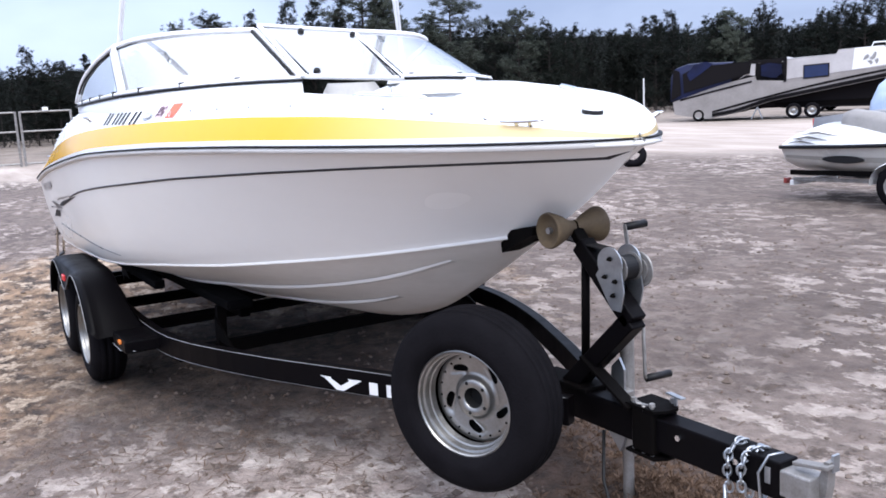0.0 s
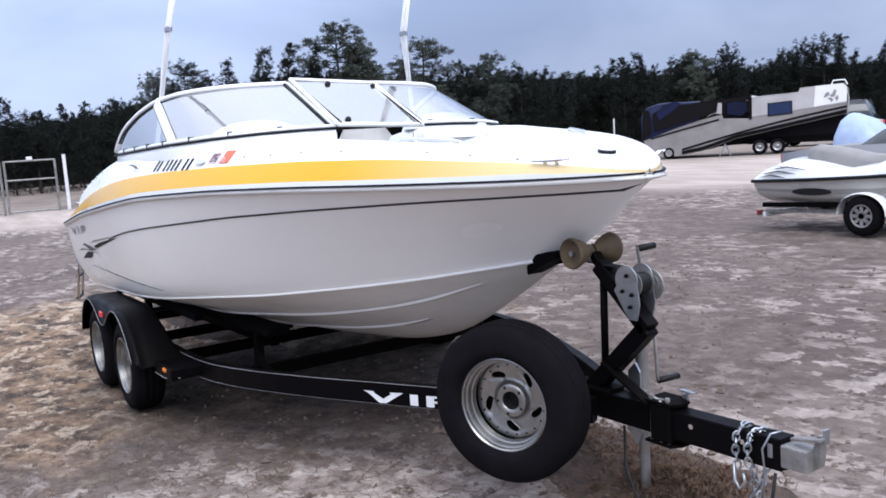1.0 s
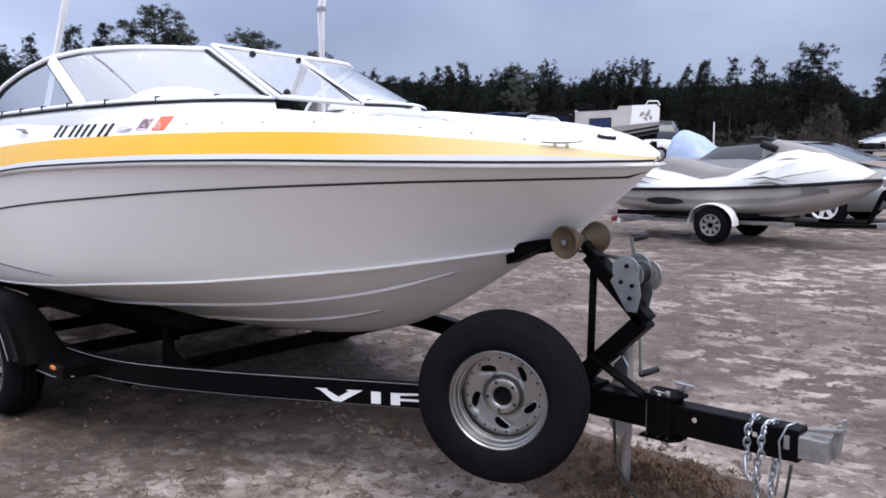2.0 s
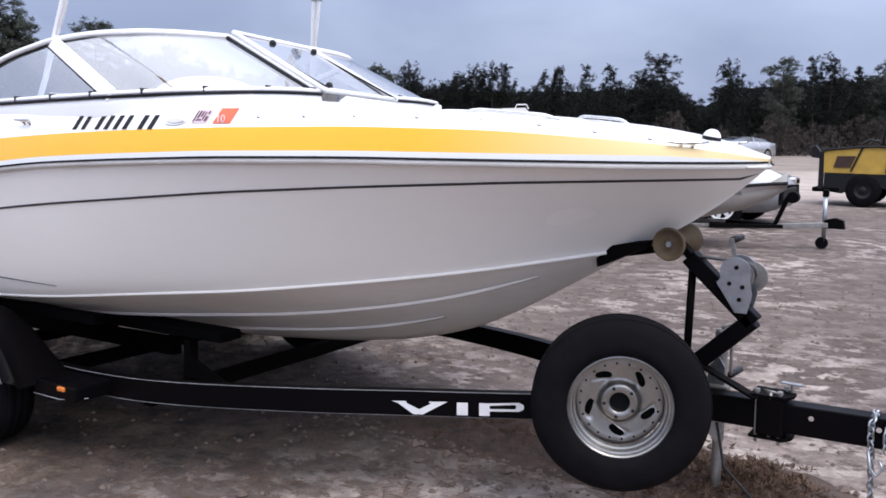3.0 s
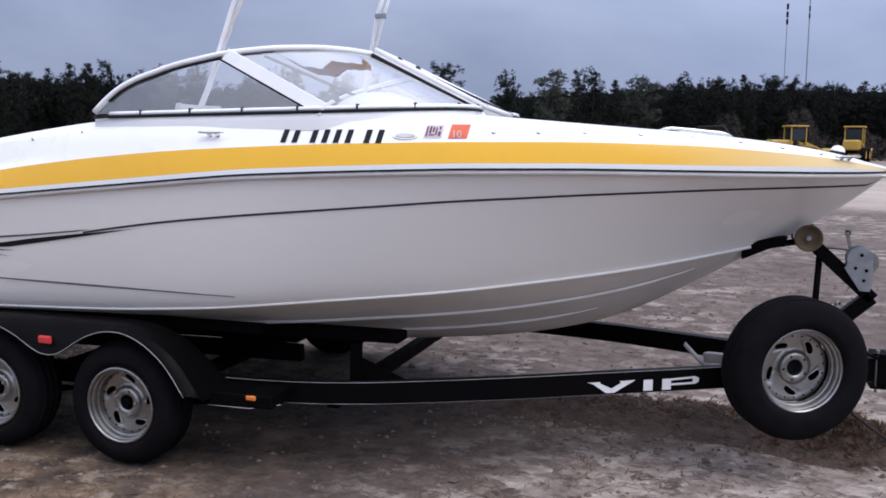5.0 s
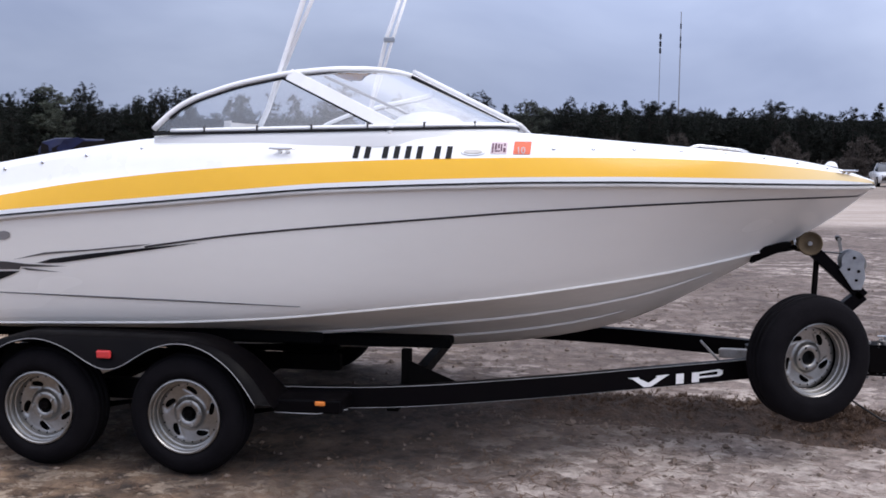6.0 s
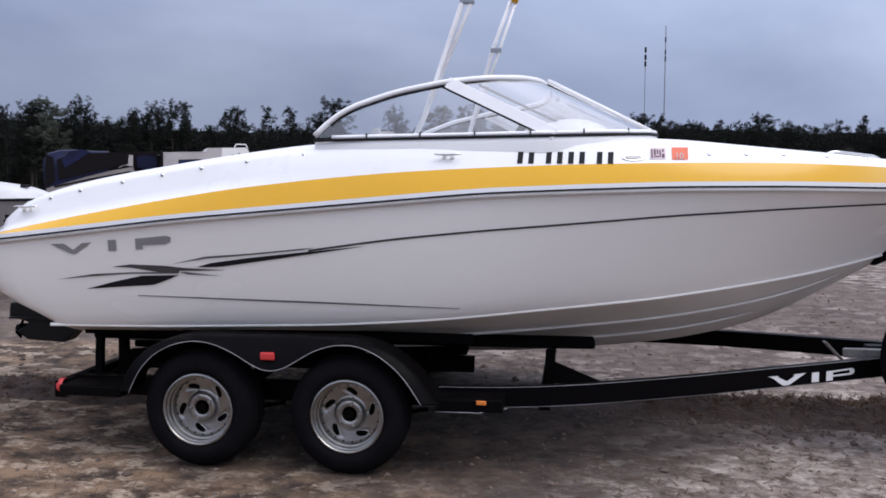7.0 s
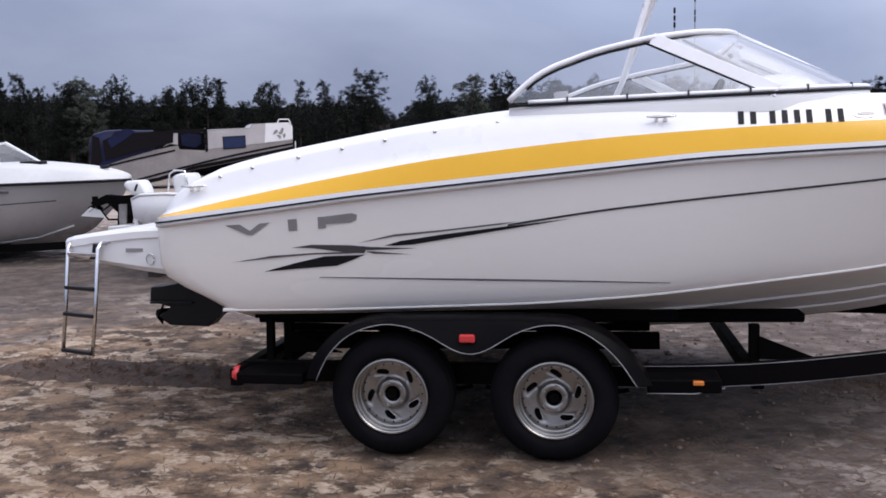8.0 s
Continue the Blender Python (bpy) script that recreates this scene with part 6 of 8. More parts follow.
# ---- vehicles and craft in the lot ----
M["jet_white"] = material("white jet ski gelcoat", (0.78, 0.78, 0.77), 0.2, dark=(0.66, 0.66, 0.64), scale=3, coat=0.4)
M["jet_silver"] = material("silver grey hull", (0.52, 0.50, 0.46), 0.3, dark=(0.40, 0.38, 0.35), scale=3, coat=0.3)
M["jet_band"] = material("dull grey hull band", (0.30, 0.285, 0.26), 0.35, dark=(0.20, 0.19, 0.17), scale=3)
M["jet_seat"] = material("grey vinyl seat", (0.26, 0.245, 0.235), 0.6, dark=(0.17, 0.16, 0.15), scale=6, bump=0.1)
M["rv_cream"] = material("cream motorhome panels", (0.44, 0.42, 0.42), 0.4, dark=(0.31, 0.29, 0.29), scale=1.5)
M["rv_tan"] = material("tan motorhome side", (0.27, 0.25, 0.24), 0.45, dark=(0.15, 0.135, 0.125), scale=1.5)
M["rv_dark"] = material("burnt dark interior", (0.008, 0.007, 0.008), 0.85, scale=4, spec=0.1)
M["tarp"] = material("blue tarpaulin", (0.006, 0.010, 0.045), 0.5, dark=(0.0025, 0.003, 0.009), scale=3, bump=0.4, bump_scale=8, spec=0.2)
M["blue_glass"] = material("blue window film", (0.010, 0.020, 0.07), 0.15, scale=3)
M["pale_tarp"] = material("pale blue plastic sheet", (0.36, 0.44, 0.58), 0.35, dark=(0.24, 0.31, 0.45), scale=5, bump=0.3, bump_scale=12)
M["machine_yellow"] = material("faded yellow machine paint", (0.52, 0.33, 0.05), 0.5, dark=(0.30, 0.18, 0.03), scale=5, bump=0.1)
M["rust_dark"] = material("dark rusty steel", (0.055, 0.024, 0.014), 0.8, dark=(0.015, 0.009, 0.007), scale=12, bump=0.3)
M["red_dark"] = material("dull red lens", (0.22, 0.03, 0.025), 0.35, scale=10)
M["car_silver"] = material("silver car paint", (0.45, 0.46, 0.47), 0.25, metal=0.4, scale=2, coat=0.5)
M["car_grey"] = material("dull grey car paint", (0.20, 0.20, 0.21), 0.35, metal=0.3, scale=2, coat=0.3)
M["car_white"] = material("white car paint", (0.68, 0.68, 0.68), 0.25, scale=2, coat=0.5)
M["second_deck"] = material("dull white deck gelcoat", (0.60, 0.60, 0.60), 0.35, dark=(0.48, 0.48, 0.47), scale=2)
M["tan_hull"] = material("tan hull gelcoat", (0.46, 0.44, 0.42), 0.3, dark=(0.36, 0.34, 0.325), scale=2, coat=0.3)


def small_wheel(m, parent, R, W, r, mat="wheel", spokes=0):
    """A wheel whose axle is the pose's z."""
    prof = [(r, -W / 2 * 0.9), (R * 0.9, -W / 2), (R, -W / 2 * 0.6), (R, W / 2 * 0.6), (R * 0.9, W / 2), (r, W / 2 * 0.9)]
    w = part("wheel", lathe(prof, m, 32), "tyre", parent, smooth=True)
    if spokes:
        part("rim", lathe([(r * 1.02, W * 0.45), (r * 0.9, W * 0.47), (r * 0.86, W * 0.36)], m, 32), mat, w, smooth=True)
        bm = bmesh.new()
        for k in range(spokes):
            add_box(bm, m @ Matrix.Rotation(2 * math.pi * k / spokes, 4, "Z") @ pose(r * 0.45, 0, W * 0.38), (r * 0.9, r * 0.30, 0.01))
        part("spokes", bm, mat, w)
        part("backing", lathe([(0, W * 0.2), (r * 0.95, W * 0.2)], m, 24), "pinhole", w)
    else:
        part("rim", lathe([(r * 1.02, W * 0.46), (r * 0.85, W * 0.44), (r * 0.72, W * 0.3), (r * 0.4, W * 0.36), (r * 0.25, W * 0.44), (0, W * 0.44)], m, 32), mat, w, smooth=True)
    return w


def jet_ski(m, seat="jet_seat", deck="jet_white", lower="jet_silver"):
    """A three-seat personal watercraft; its own x runs from the stern (0) to the bow (3.3), z from the gunwale line."""
    craft = thing("jet_ski", m.translation, "white and silver jet ski with a long grey seat", "jet ski")
    rows = []
    for x, w, zg, zk in ((0.0, 0.50, 0.0, -0.30), (0.05, 0.52, 0.0, -0.33), (0.8, 0.56, 0.02, -0.36), (1.6, 0.55, 0.05, -0.36), (2.3, 0.46, 0.09, -0.30), (2.8, 0.32, 0.13, -0.18), (3.15, 0.15, 0.16, -0.02), (3.32, 0.03, 0.17, 0.10)):
        half = [(0.0, zk), (w * 0.5, zk + 0.07), (w * 0.86, zk + 0.15), (w * 0.9, zk + 0.2), (w * 0.97, zg - 0.05), (w, zg)]
        rows.append([(x, -y, z) for y, z in half[::-1]] + [(x, y, z) for y, z in half[1:]])
    bm = grid(rows)
    bm.verts.ensure_lookup_table()
    bm.faces.new([bm.verts[i] for i in range(11)])
    part("lower_hull", placed(m, bm), lower, craft, "silver grey lower hull", smooth=True)
    rows = []
    for x, w, zg, zk in ((0.05, 0.52, 0.0, -0.33), (0.8, 0.56, 0.02, -0.36), (1.6, 0.55, 0.05, -0.36), (2.3, 0.46, 0.09, -0.30), (2.75, 0.335, 0.13, -0.19)):
        rows.append([(x, -w * 0.905 - 0.004, zk + 0.2), (x, -w * 0.93 - 0.005, zk + 0.2 + (zg - zk - 0.25) * 0.42)])
    part("hull_band", placed(m, grid(rows)), "jet_band", craft, "darker band along the lower hull", smooth=True)
    rows = []
    for x, w, zg in ((-0.03, 0.50, 0.0), (0.02, 0.53, 0.0), (0.8, 0.575, 0.02), (1.6, 0.565, 0.05), (2.3, 0.475, 0.09), (2.8, 0.335, 0.13), (3.15, 0.165, 0.16), (3.34, 0.04, 0.17)):
        rows.append([(x, s * w + s * o, zg + h) for s in (-1,) for o, h in ((-0.02, -0.02), (0.012, -0.02), (0.012, 0.016), (-0.02, 0.02))])
    part("bumper", placed(m, grid(rows)), "gasket", craft, "black rubber bumper", smooth=True)
    rows = []
    for x, w, zg, zt, nar in ((0.0, 0.48, 0.02, 0.06, 0.42), (0.12, 0.50, 0.02, 0.14, 0.40), (0.4, 0.53, 0.03, 0.24, 0.38), (0.8, 0.55, 0.04, 0.20, 0.32), (1.2, 0.55, 0.05, 0.12, 0.30), (1.6, 0.54, 0.07, 0.18, 0.33), (1.95, 0.51, 0.09, 0.34, 0.36),
                              (2.2, 0.47, 0.11, 0.46, 0.36), (2.45, 0.41, 0.12, 0.50, 0.30), (2.75, 0.33, 0.14, 0.44, 0.22), (3.05, 0.2, 0.16, 0.32, 0.12), (3.3, 0.03, 0.18, 0.20, 0.015)):
        rows.append([(x, -w, zg), (x, -w * 0.96, zg + (zt - zg) * 0.55), (x, -nar, zt), (x, -nar * 0.5, zt + 0.03), (x, 0, zt + 0.04), (x, nar * 0.5, zt + 0.03), (x, nar, zt), (x, w * 0.96, zg + (zt - zg) * 0.55), (x, w, zg)])
    part("deck", placed(m, grid(rows)), deck, craft, "white moulded deck", smooth=True)
    rows = []
    for x, zt, w in ((0.50, 0.30, 0.05), (0.55, 0.40, 0.10), (0.66, 0.435, 0.14), (0.85, 0.41, 0.16), (1.05, 0.37, 0.17), (1.3, 0.31, 0.18), (1.55, 0.28, 0.18), (1.75, 0.30, 0.16), (1.92, 0.40, 0.13), (2.04, 0.53, 0.10), (2.10, 0.55, 0.06)):
        rows.append([(x, -w * 1.15, 0.06), (x, -w * 1.1, zt - 0.09), (x, -w * 0.8, zt - 0.015), (x, 0, zt), (x, w * 0.8, zt - 0.015), (x, w * 1.1, zt - 0.09), (x, w * 1.15, 0.06)])
    part("seat", placed(m, grid(rows)), seat, craft, "long grey vinyl seat", smooth=True)
    rows = []
    for x, zt, w in ((1.96, 0.56, 0.10), (2.1, 0.635, 0.15), (2.3, 0.60, 0.19), (2.6, 0.525, 0.18), (2.9, 0.42, 0.13), (3.1, 0.33, 0.06)):
        rows.append([(x, -w * 1.25, zt - 0.16), (x, -w, zt - 0.03), (x, -w * 0.6, zt), (x, 0, zt + 0.012), (x, w * 0.6, zt), (x, w, zt - 0.03), (x, w * 1.25, zt - 0.16)])
    part("cowl", placed(m, grid(rows)), seat, craft, "grey front cowl", smooth=True)
    part("handlebar", placed(m, tube([(1.90, -0.36, 0.66), (1.98, -0.2, 0.67), (2.06, 0, 0.63), (1.98, 0.2, 0.67), (1.90, 0.36, 0.66)], 0.022, 8)), "plastic_black", craft, smooth=True)
    part("mirror", placed(m, box(pose(2.15, -0.36, 0.56, 0, 20, 0), (0.22, 0.1, 0.09), 0.03)), "plastic_black", craft, smooth=True)
    part("windshield", placed(m, grid([[(2.15, -0.22, 0.50), (2.2, 0, 0.55), (2.15, 0.22, 0.50)], [(2.02, -0.18, 0.62), (2.05, 0, 0.66), (2.02, 0.18, 0.62)]])), "plastic_black", craft, smooth=True)
    for x0, z0, ln in ((0.15, 0.13, 0.5), (0.25, 0.18, 0.55), (0.1, 0.08, 0.4), (1.9, 0.2, 0.55), (2.0, 0.14, 0.5)):
        part("graphic_stripe", placed(m, tube([(x0, -0.52, z0 - 0.03), (x0 + ln * 0.5, -0.535, z0), (x0 + ln, -0.53, z0 - 0.04)], [0.002, 0.012, 0.002], 5)), "decal_grey", craft)
    for x0, z0, x1, z1, r in ((0.10, 0.10, 0.95, 0.07, 0.016), (0.18, 0.20, 0.85, 0.13, 0.013), (1.75, 0.12, 2.5, 0.36, 0.018), (2.0, 0.12, 2.9, 0.30, 0.014), (2.3, 0.40, 2.55, 0.42, 0.022)):
        part("deck_scoop", placed(m, tube([(x0, -0.50, z0), ((x0 + x1) / 2, -0.46 if x0 > 1 else -0.50, (z0 + z1) / 2 + 0.015), (x1, -0.36 if x0 > 1 else -0.49, z1)], [0.002, r, 0.002], 6)), "jet_silver", craft)
    part("side_recess", placed(m, lathe([(0.0, 0.012), (0.9, 0.012), (1.0, 0.0)], pose(0.86, -0.535, -0.13, 90, 0, 0) @ Matrix.Diagonal((0.27, 0.045, 1, 1)), 24)), "plastic_black", craft)
    part("hull_mark", placed(m, box(pose(2.72, -0.375, 0.05, 0, 0, 14), (0.3, 0.006, 0.05))), "decal_grey", craft)
    return craft


def jet_trailer(m, near_wheel=True, spokes=0):
    tr = thing("jet_ski_trailer", m.translation, "small white jet ski trailer with short white fenders", "trailer")
    gz = -m.translation.z + ground_height(m.translation.x + 1.5, m.translation.y) + 0.0
    for s in (-1, 1):
        part("frame_rail", placed(m, beam((0.1, s * 0.38, -0.40), (2.5, s * 0.38, -0.36), 0.04, 0.045)), "jack_steel", tr)
        part("frame_rail", placed(m, beam((2.5, s * 0.38, -0.36), (3.3, s * 0.03, -0.36), 0.04, 0.045)), "black_metal", tr)
        part("black_rail", placed(m, beam((0.12, s * 0.47, -0.31), (2.1, s * 0.47, -0.27), 0.03, 0.06)), "black_metal", tr)
        small_wheel(m @ pose(1.55, s * 0.56, gz + 0.235, 90 if s < 0 else -90, 0, 0), tr, 0.235, 0.14, 0.135, "jack_steel", 8)
        rows = []
        for a in np.linspace(radians(-5), radians(185), 14):
            cx, cz = 1.55 + 0.30 * math.cos(a), gz + 0.26 + 0.25 * math.sin(a)
            rows.append([(cx, s * 0.47, cz), (cx, s * 0.635, cz), (cx * 0.99 + 1.55 * 0.01, s * 0.645, cz - 0.012 * math.sin(a))])
        part("fender", placed(m, grid(rows)), "decal_white", tr, "short white fender", smooth=True)
        part("tail_light", placed(m, box(pose(0.02, s * 0.40, -0.42), (0.05, 0.09, 0.07), 0.01)), "red_dark", tr)
        part("bunk", placed(m, beam((0.15, s * 0.25, -0.33), (2.3, s * 0.25, -0.31), 0.09, 0.04)), "carpet", tr)
    part("axle", placed(m, tube([(1.55, -0.55, gz + 0.235), (1.55, 0.55, gz + 0.235)], 0.025, 8)), "black_metal", tr)
    part("rear_bar", placed(m, beam((0.12, -0.45, -0.44), (0.12, 0.45, -0.44), 0.05, 0.06)), "decal_white", tr)
    part("winch_stand", placed(m, beam((3.2, 0, -0.34), (3.34, 0, 0.0), 0.05, 0.05)), "black_metal", tr)
    part("winch", placed(m, lathe([(0.0, -0.06), (0.07, -0.06), (0.07, 0.06), (0.0, 0.06)], pose(3.40, 0, 0.0, 90, 0, 0), 16)), "black_metal", tr)
    part("tongue", placed(m, beam((3.22, 0, -0.36), (3.78, 0.16, -0.33), 0.06, 0.06)), "jack_steel", tr)
    part("coupler", placed(m, slab([(3.74, -0.37), (3.74, -0.27), (3.86, -0.24), (3.95, -0.27), (3.97, -0.37)], 0.10, side_at(0.18))), "black_metal", tr, "black hitch coupler")
    part("tongue_jack", placed(m, tube([(3.72, 0.27, gz + 0.10), (3.72, 0.27, 0.03)], 0.027, 10)), "galv", tr, "galvanised jack leg", smooth=True)
    part("jack_head", placed(m, box(pose(3.72, 0.27, 0.05), (0.07, 0.07, 0.09), 0.012)), "black_metal", tr)
    part("jack_wheel", placed(m, lathe([(0.0, -0.03), (0.07, -0.03), (0.075, 0.0), (0.07, 0.03), (0.0, 0.03)], pose(3.70, 0.27, gz + 0.075, 90, 0, 12), 20)), "tyre", tr)
    return tr


JM = pose(-0.95, 7.62, 0.865, 0, 0, 0)
jet_ski(JM)
jet_trailer(JM)
# pale plastic sheet over a pile behind the jet skis
rows = []
for a in np.linspace(0, 2 * math.pi, 24, endpoint=False):
    rows.append([(-2.48 + 0.36 * k * math.cos(a) * (1 + 0.1 * math.sin(3 * a)) + 0.62 * max(0.0, math.cos(a)) * k ** 2.2, 12.0 + 0.5 * k * math.sin(a), ground_height(-2.4, 12) + h + 0.03 * math.sin(5 * a) * k) for k, h in ((1.0, 0.0), (0.97, 0.6), (0.84, 1.0), (0.55, 1.28), (0.2, 1.4), (0.01, 1.42))])
tagged(part("plastic_sheet", grid(rows, True), "pale_tarp", smooth=True), "pale blue plastic sheet draped over a pile", "tarp")


# ---- burnt motorhome, tail raised on a wheeled dolly ----
def motorhome():
    ax, out = Vector((0.866, 0.5, 0)), Vector((0.5, -0.866, 0))
    base = Vector((-12.2, 23.2, 0.0))
    m = Matrix((ax, -out, Vector((0, 0, 1)))).transposed().to_4x4()
    m.translation = base
    gz = ground_height(-12.2, 23.2)
    rv = thing("motorhome", (base.x, base.y, gz), "wrecked burnt motorhome with blue tarp, tail propped high", "motorhome")
    # drawn in u along the side and z; the near side is at y = 0, the far side 2.2 behind it

    def wall(name, pts, mat, y=0.0, thick=0.05, label=""):
        return part(name, placed(m, slab(pts, thick, side_at(y))), mat, rv, label)
    body = [(-4.35, 1.25), (-4.3, 0.82), (-3.75, 0.72), (-3.1, 0.64), (-2.2, 0.80), (-1.15, 1.13), (-0.2, 1.30), (1.2, 1.54), (2.35, 1.74), (2.38, 2.62), (2.25, 2.74), (0.95, 2.70), (0.88, 2.56), (-0.62, 2.50), (-0.64, 1.80), (-1.55, 1.86), (-1.6, 2.0), (-2.4, 1.85), (-3.6, 1.52)]
    wall("side_wall", body, "rv_tan", 0.0, 0.06, "tan and cream side with a burnt-out gap")
    wall("upper_panel", [(-0.6, 1.85), (0.9, 1.98), (2.34, 2.1), (2.36, 2.6), (2.24, 2.72), (0.96, 2.68), (0.88, 2.54), (-0.58, 2.48)], "rv_cream", -0.035, 0.012, "cream upper panel")
    wall("far_wall", body[:10] + [(2.3, 2.7), (-4.2, 2.4)], "rv_tan", 2.2, 0.06)
    rows = [[(u, y, z) for y in (0.02, 1.1, 2.2)] for u, z in ((2.36, 1.75), (2.4, 2.3), (2.3, 2.72))]
    part("rear_cap", placed(m, grid(rows)), "rv_cream", rv, "cream rear cap", smooth=True)
    rows = [[(u, y, z + (0.03 if 0.3 < y < 1.9 else 0)) for y in (0.0, 0.4, 1.1, 1.8, 2.2)] for u, z in ((2.3, 2.72), (1.0, 2.69), (0.9, 2.55), (-0.6, 2.5), (-0.62, 2.56))]
    part("roof", placed(m, grid(rows)), "rv_cream", rv, "pale roof", smooth=True)
    part("floor", placed(m, grid([[(u, 0.05, z), (u, 2.15, z)] for u, z in ((-4.2, 0.9), (-3.1, 0.7), (-1.2, 1.15), (2.3, 1.76))])), "rv_dark", rv)
    part("inner_wall", placed(m, grid([[(u, 1.2, 0.9), (u, 1.2, 2.45)] for u in (-4.2, -2.0, -0.6)])), "rv_dark", rv, "scorched dark interior")
    # nose under a blue tarp
    rows = []
    for u, lo, hi in ((-4.42, 1.25, 2.2), (-4.3, 1.3, 2.44), (-3.9, 1.4, 2.56), (-3.44, 1.55, 2.58), (-2.9, 1.72, 2.55), (-2.36, 1.86, 2.54)):
        rows.append([(u, -0.05, lo), (u, -0.07, (lo + hi) / 2 + 0.05 * math.sin(u * 5)), (u, 0.02, hi - 0.06), (u, 0.4, hi), (u, 1.6, hi - 0.02), (u, 2.2, hi - 0.1)])
    part("tarp", placed(m, grid(rows)), "tarp", rv, "blue tarpaulin over the nose", smooth=True)
    wall("cab_window", [(-3.95, 1.55), (-2.5, 1.92), (-1.75, 2.1), (-1.75, 2.42), (-2.4, 2.46), (-3.5, 2.45), (-4.0, 2.2)], "rv_dark", -0.09, 0.02, "dark side window")
    wall("tarp_fold", [(-3.75, 1.95), (-3.35, 2.2), (-2.95, 2.5), (-3.2, 2.58), (-3.6, 2.5), (-3.85, 2.2)], "tarp", -0.10, 0.02)
    wall("windscreen", [(-4.4, 1.3), (-4.05, 1.5), (-4.1, 2.3), (-4.32, 2.38)], "rv_dark", -0.09, 0.02)
    wall("window", [(-0.05, 1.86), (0.66, 1.90), (0.66, 2.26), (-0.05, 2.23)], "blue_glass", -0.05, 0.02, "blue filmed window")
    wall("window_frame", [(-0.09, 1.82), (0.70, 1.86), (0.70, 2.30), (-0.09, 2.27)], "gasket", -0.043, 0.012)
    wall("torn_curtain", [(-1.5, 1.9), (-1.1, 1.78), (-0.75, 1.8), (-0.68, 2.2), (-0.9, 2.45), (-1.5, 2.48)], "rv_dark", 0.35, 0.02, "scorched dark lining")
    for us in ([(-0.72, 2.5), (-0.60, 2.5), (-0.60, 1.78), (-0.70, 1.74), (-0.66, 1.95), (-0.74, 2.1), (-0.67, 2.3)], [(-2.6, 2.47), (-1.5, 2.53), (-0.6, 2.55), (-0.6, 2.46), (-0.9, 2.40), (-1.2, 2.45), (-1.6, 2.41), (-2.1, 2.44)]):
        wall("charred_edge", us, "rv_dark", -0.045, 0.02, "charred edge of the burnt gap")
    wall("blue_lining", [(-1.45, 2.0), (-1.0, 1.9), (-0.78, 2.05), (-0.80, 2.35), (-1.2, 2.42), (-1.46, 2.36)], "tarp", 0.3, 0.02, "blue lining inside the gap")
    wall("torn_panel", [(-2.1, 1.95), (-1.85, 2.05), (-1.6, 2.02), (-1.58, 2.5), (-1.7, 2.52), (-1.75, 2.2)], "rv_cream", -0.03, 0.03)
    wall("rear_panel", [(1.36, 2.03), (2.36, 2.14), (2.37, 2.60), (2.24, 2.73), (1.42, 2.71)], "jet_white", -0.04, 0.014, "white moulded rear corner")
    # dark sweeping bands
    for k, (off, h, mat) in enumerate(((0.02, 0.07, "rv_dark"), (-0.10, 0.04, "rv_cream"), (-0.24, 0.12, "rv_dark"))):
        us = np.linspace(-3.0, 2.36, 16)
        lo = [0.80 + off + (u + 3.0) * 0.20 + 0.10 * math.sin((u + 3.0) * 0.5) for u in us]
        lo = [max(z, float(np.interp(u, [-4.3, -3.1, -2.2, -1.15, 1.2, 2.35], [0.84, 0.67, 0.82, 1.15, 1.56, 1.76]))) for u, z in zip(us, lo)]
        wall("side_band", [(u, z) for u, z in zip(us, lo)] + [(u, z + h) for u, z in zip(us[::-1], lo[::-1])], mat, -0.04 - 0.006 * k, 0.012)
    wall("trim_line", [(-4.1, 1.28), (-2.9, 1.55), (-1.7, 1.80), (-1.7, 1.86), (-2.9, 1.61), (-4.1, 1.34)], "rv_dark", -0.04, 0.012)
    for us in ([(1.66, 2.30), (1.72, 2.44), (1.80, 2.50), (1.86, 2.42), (1.80, 2.36), (1.74, 2.33)], [(1.84, 2.36), (1.92, 2.42), (2.0, 2.56), (2.06, 2.52), (2.02, 2.36), (1.94, 2.30)],
               [(1.78, 2.28), (1.90, 2.30), (1.96, 2.22), (1.90, 2.14), (1.86, 2.22)], [(2.0, 2.30), (2.10, 2.36), (2.12, 2.26), (2.06, 2.16), (2.03, 2.22)]):
        wall("side_emblem", us, "decal_mid", -0.052, 0.01)
    part("roof_rack", placed(m, tube([(1.9, 0.3, 2.74), (1.95, 0.3, 2.86), (2.3, 0.3, 2.86), (2.38, 0.3, 2.70)], 0.02, 6)), "alu", rv)
    # undercarriage and wheels
    part("chassis", placed(m, beam((-3.9, 1.1, gz + 0.30), (2.3, 1.1, gz + 0.75), 1.5, 0.25)), "rv_dark", rv)
    part("dolly", placed(m, beam((-1.0, 0.9, gz + 0.45), (2.2, 0.9, gz + 0.48), 1.2, 0.16)), "black_metal", rv)
    part("rear_skirt", placed(m, slab([(-0.8, gz + 0.35), (2.25, gz + 0.30), (2.3, 1.75), (1.2, 1.55), (-0.2, 1.3), (-1.0, 1.15)], 0.05, side_at(0.35))), "rv_dark", rv)
    for u, r in ((-3.47, 0.21), (-0.37, 0.25), (0.2, 0.25)):
        small_wheel(m @ pose(u, 0.06, gz + r, 90, 0, 0), rv, r, 0.2, r * 0.58, "wheel")
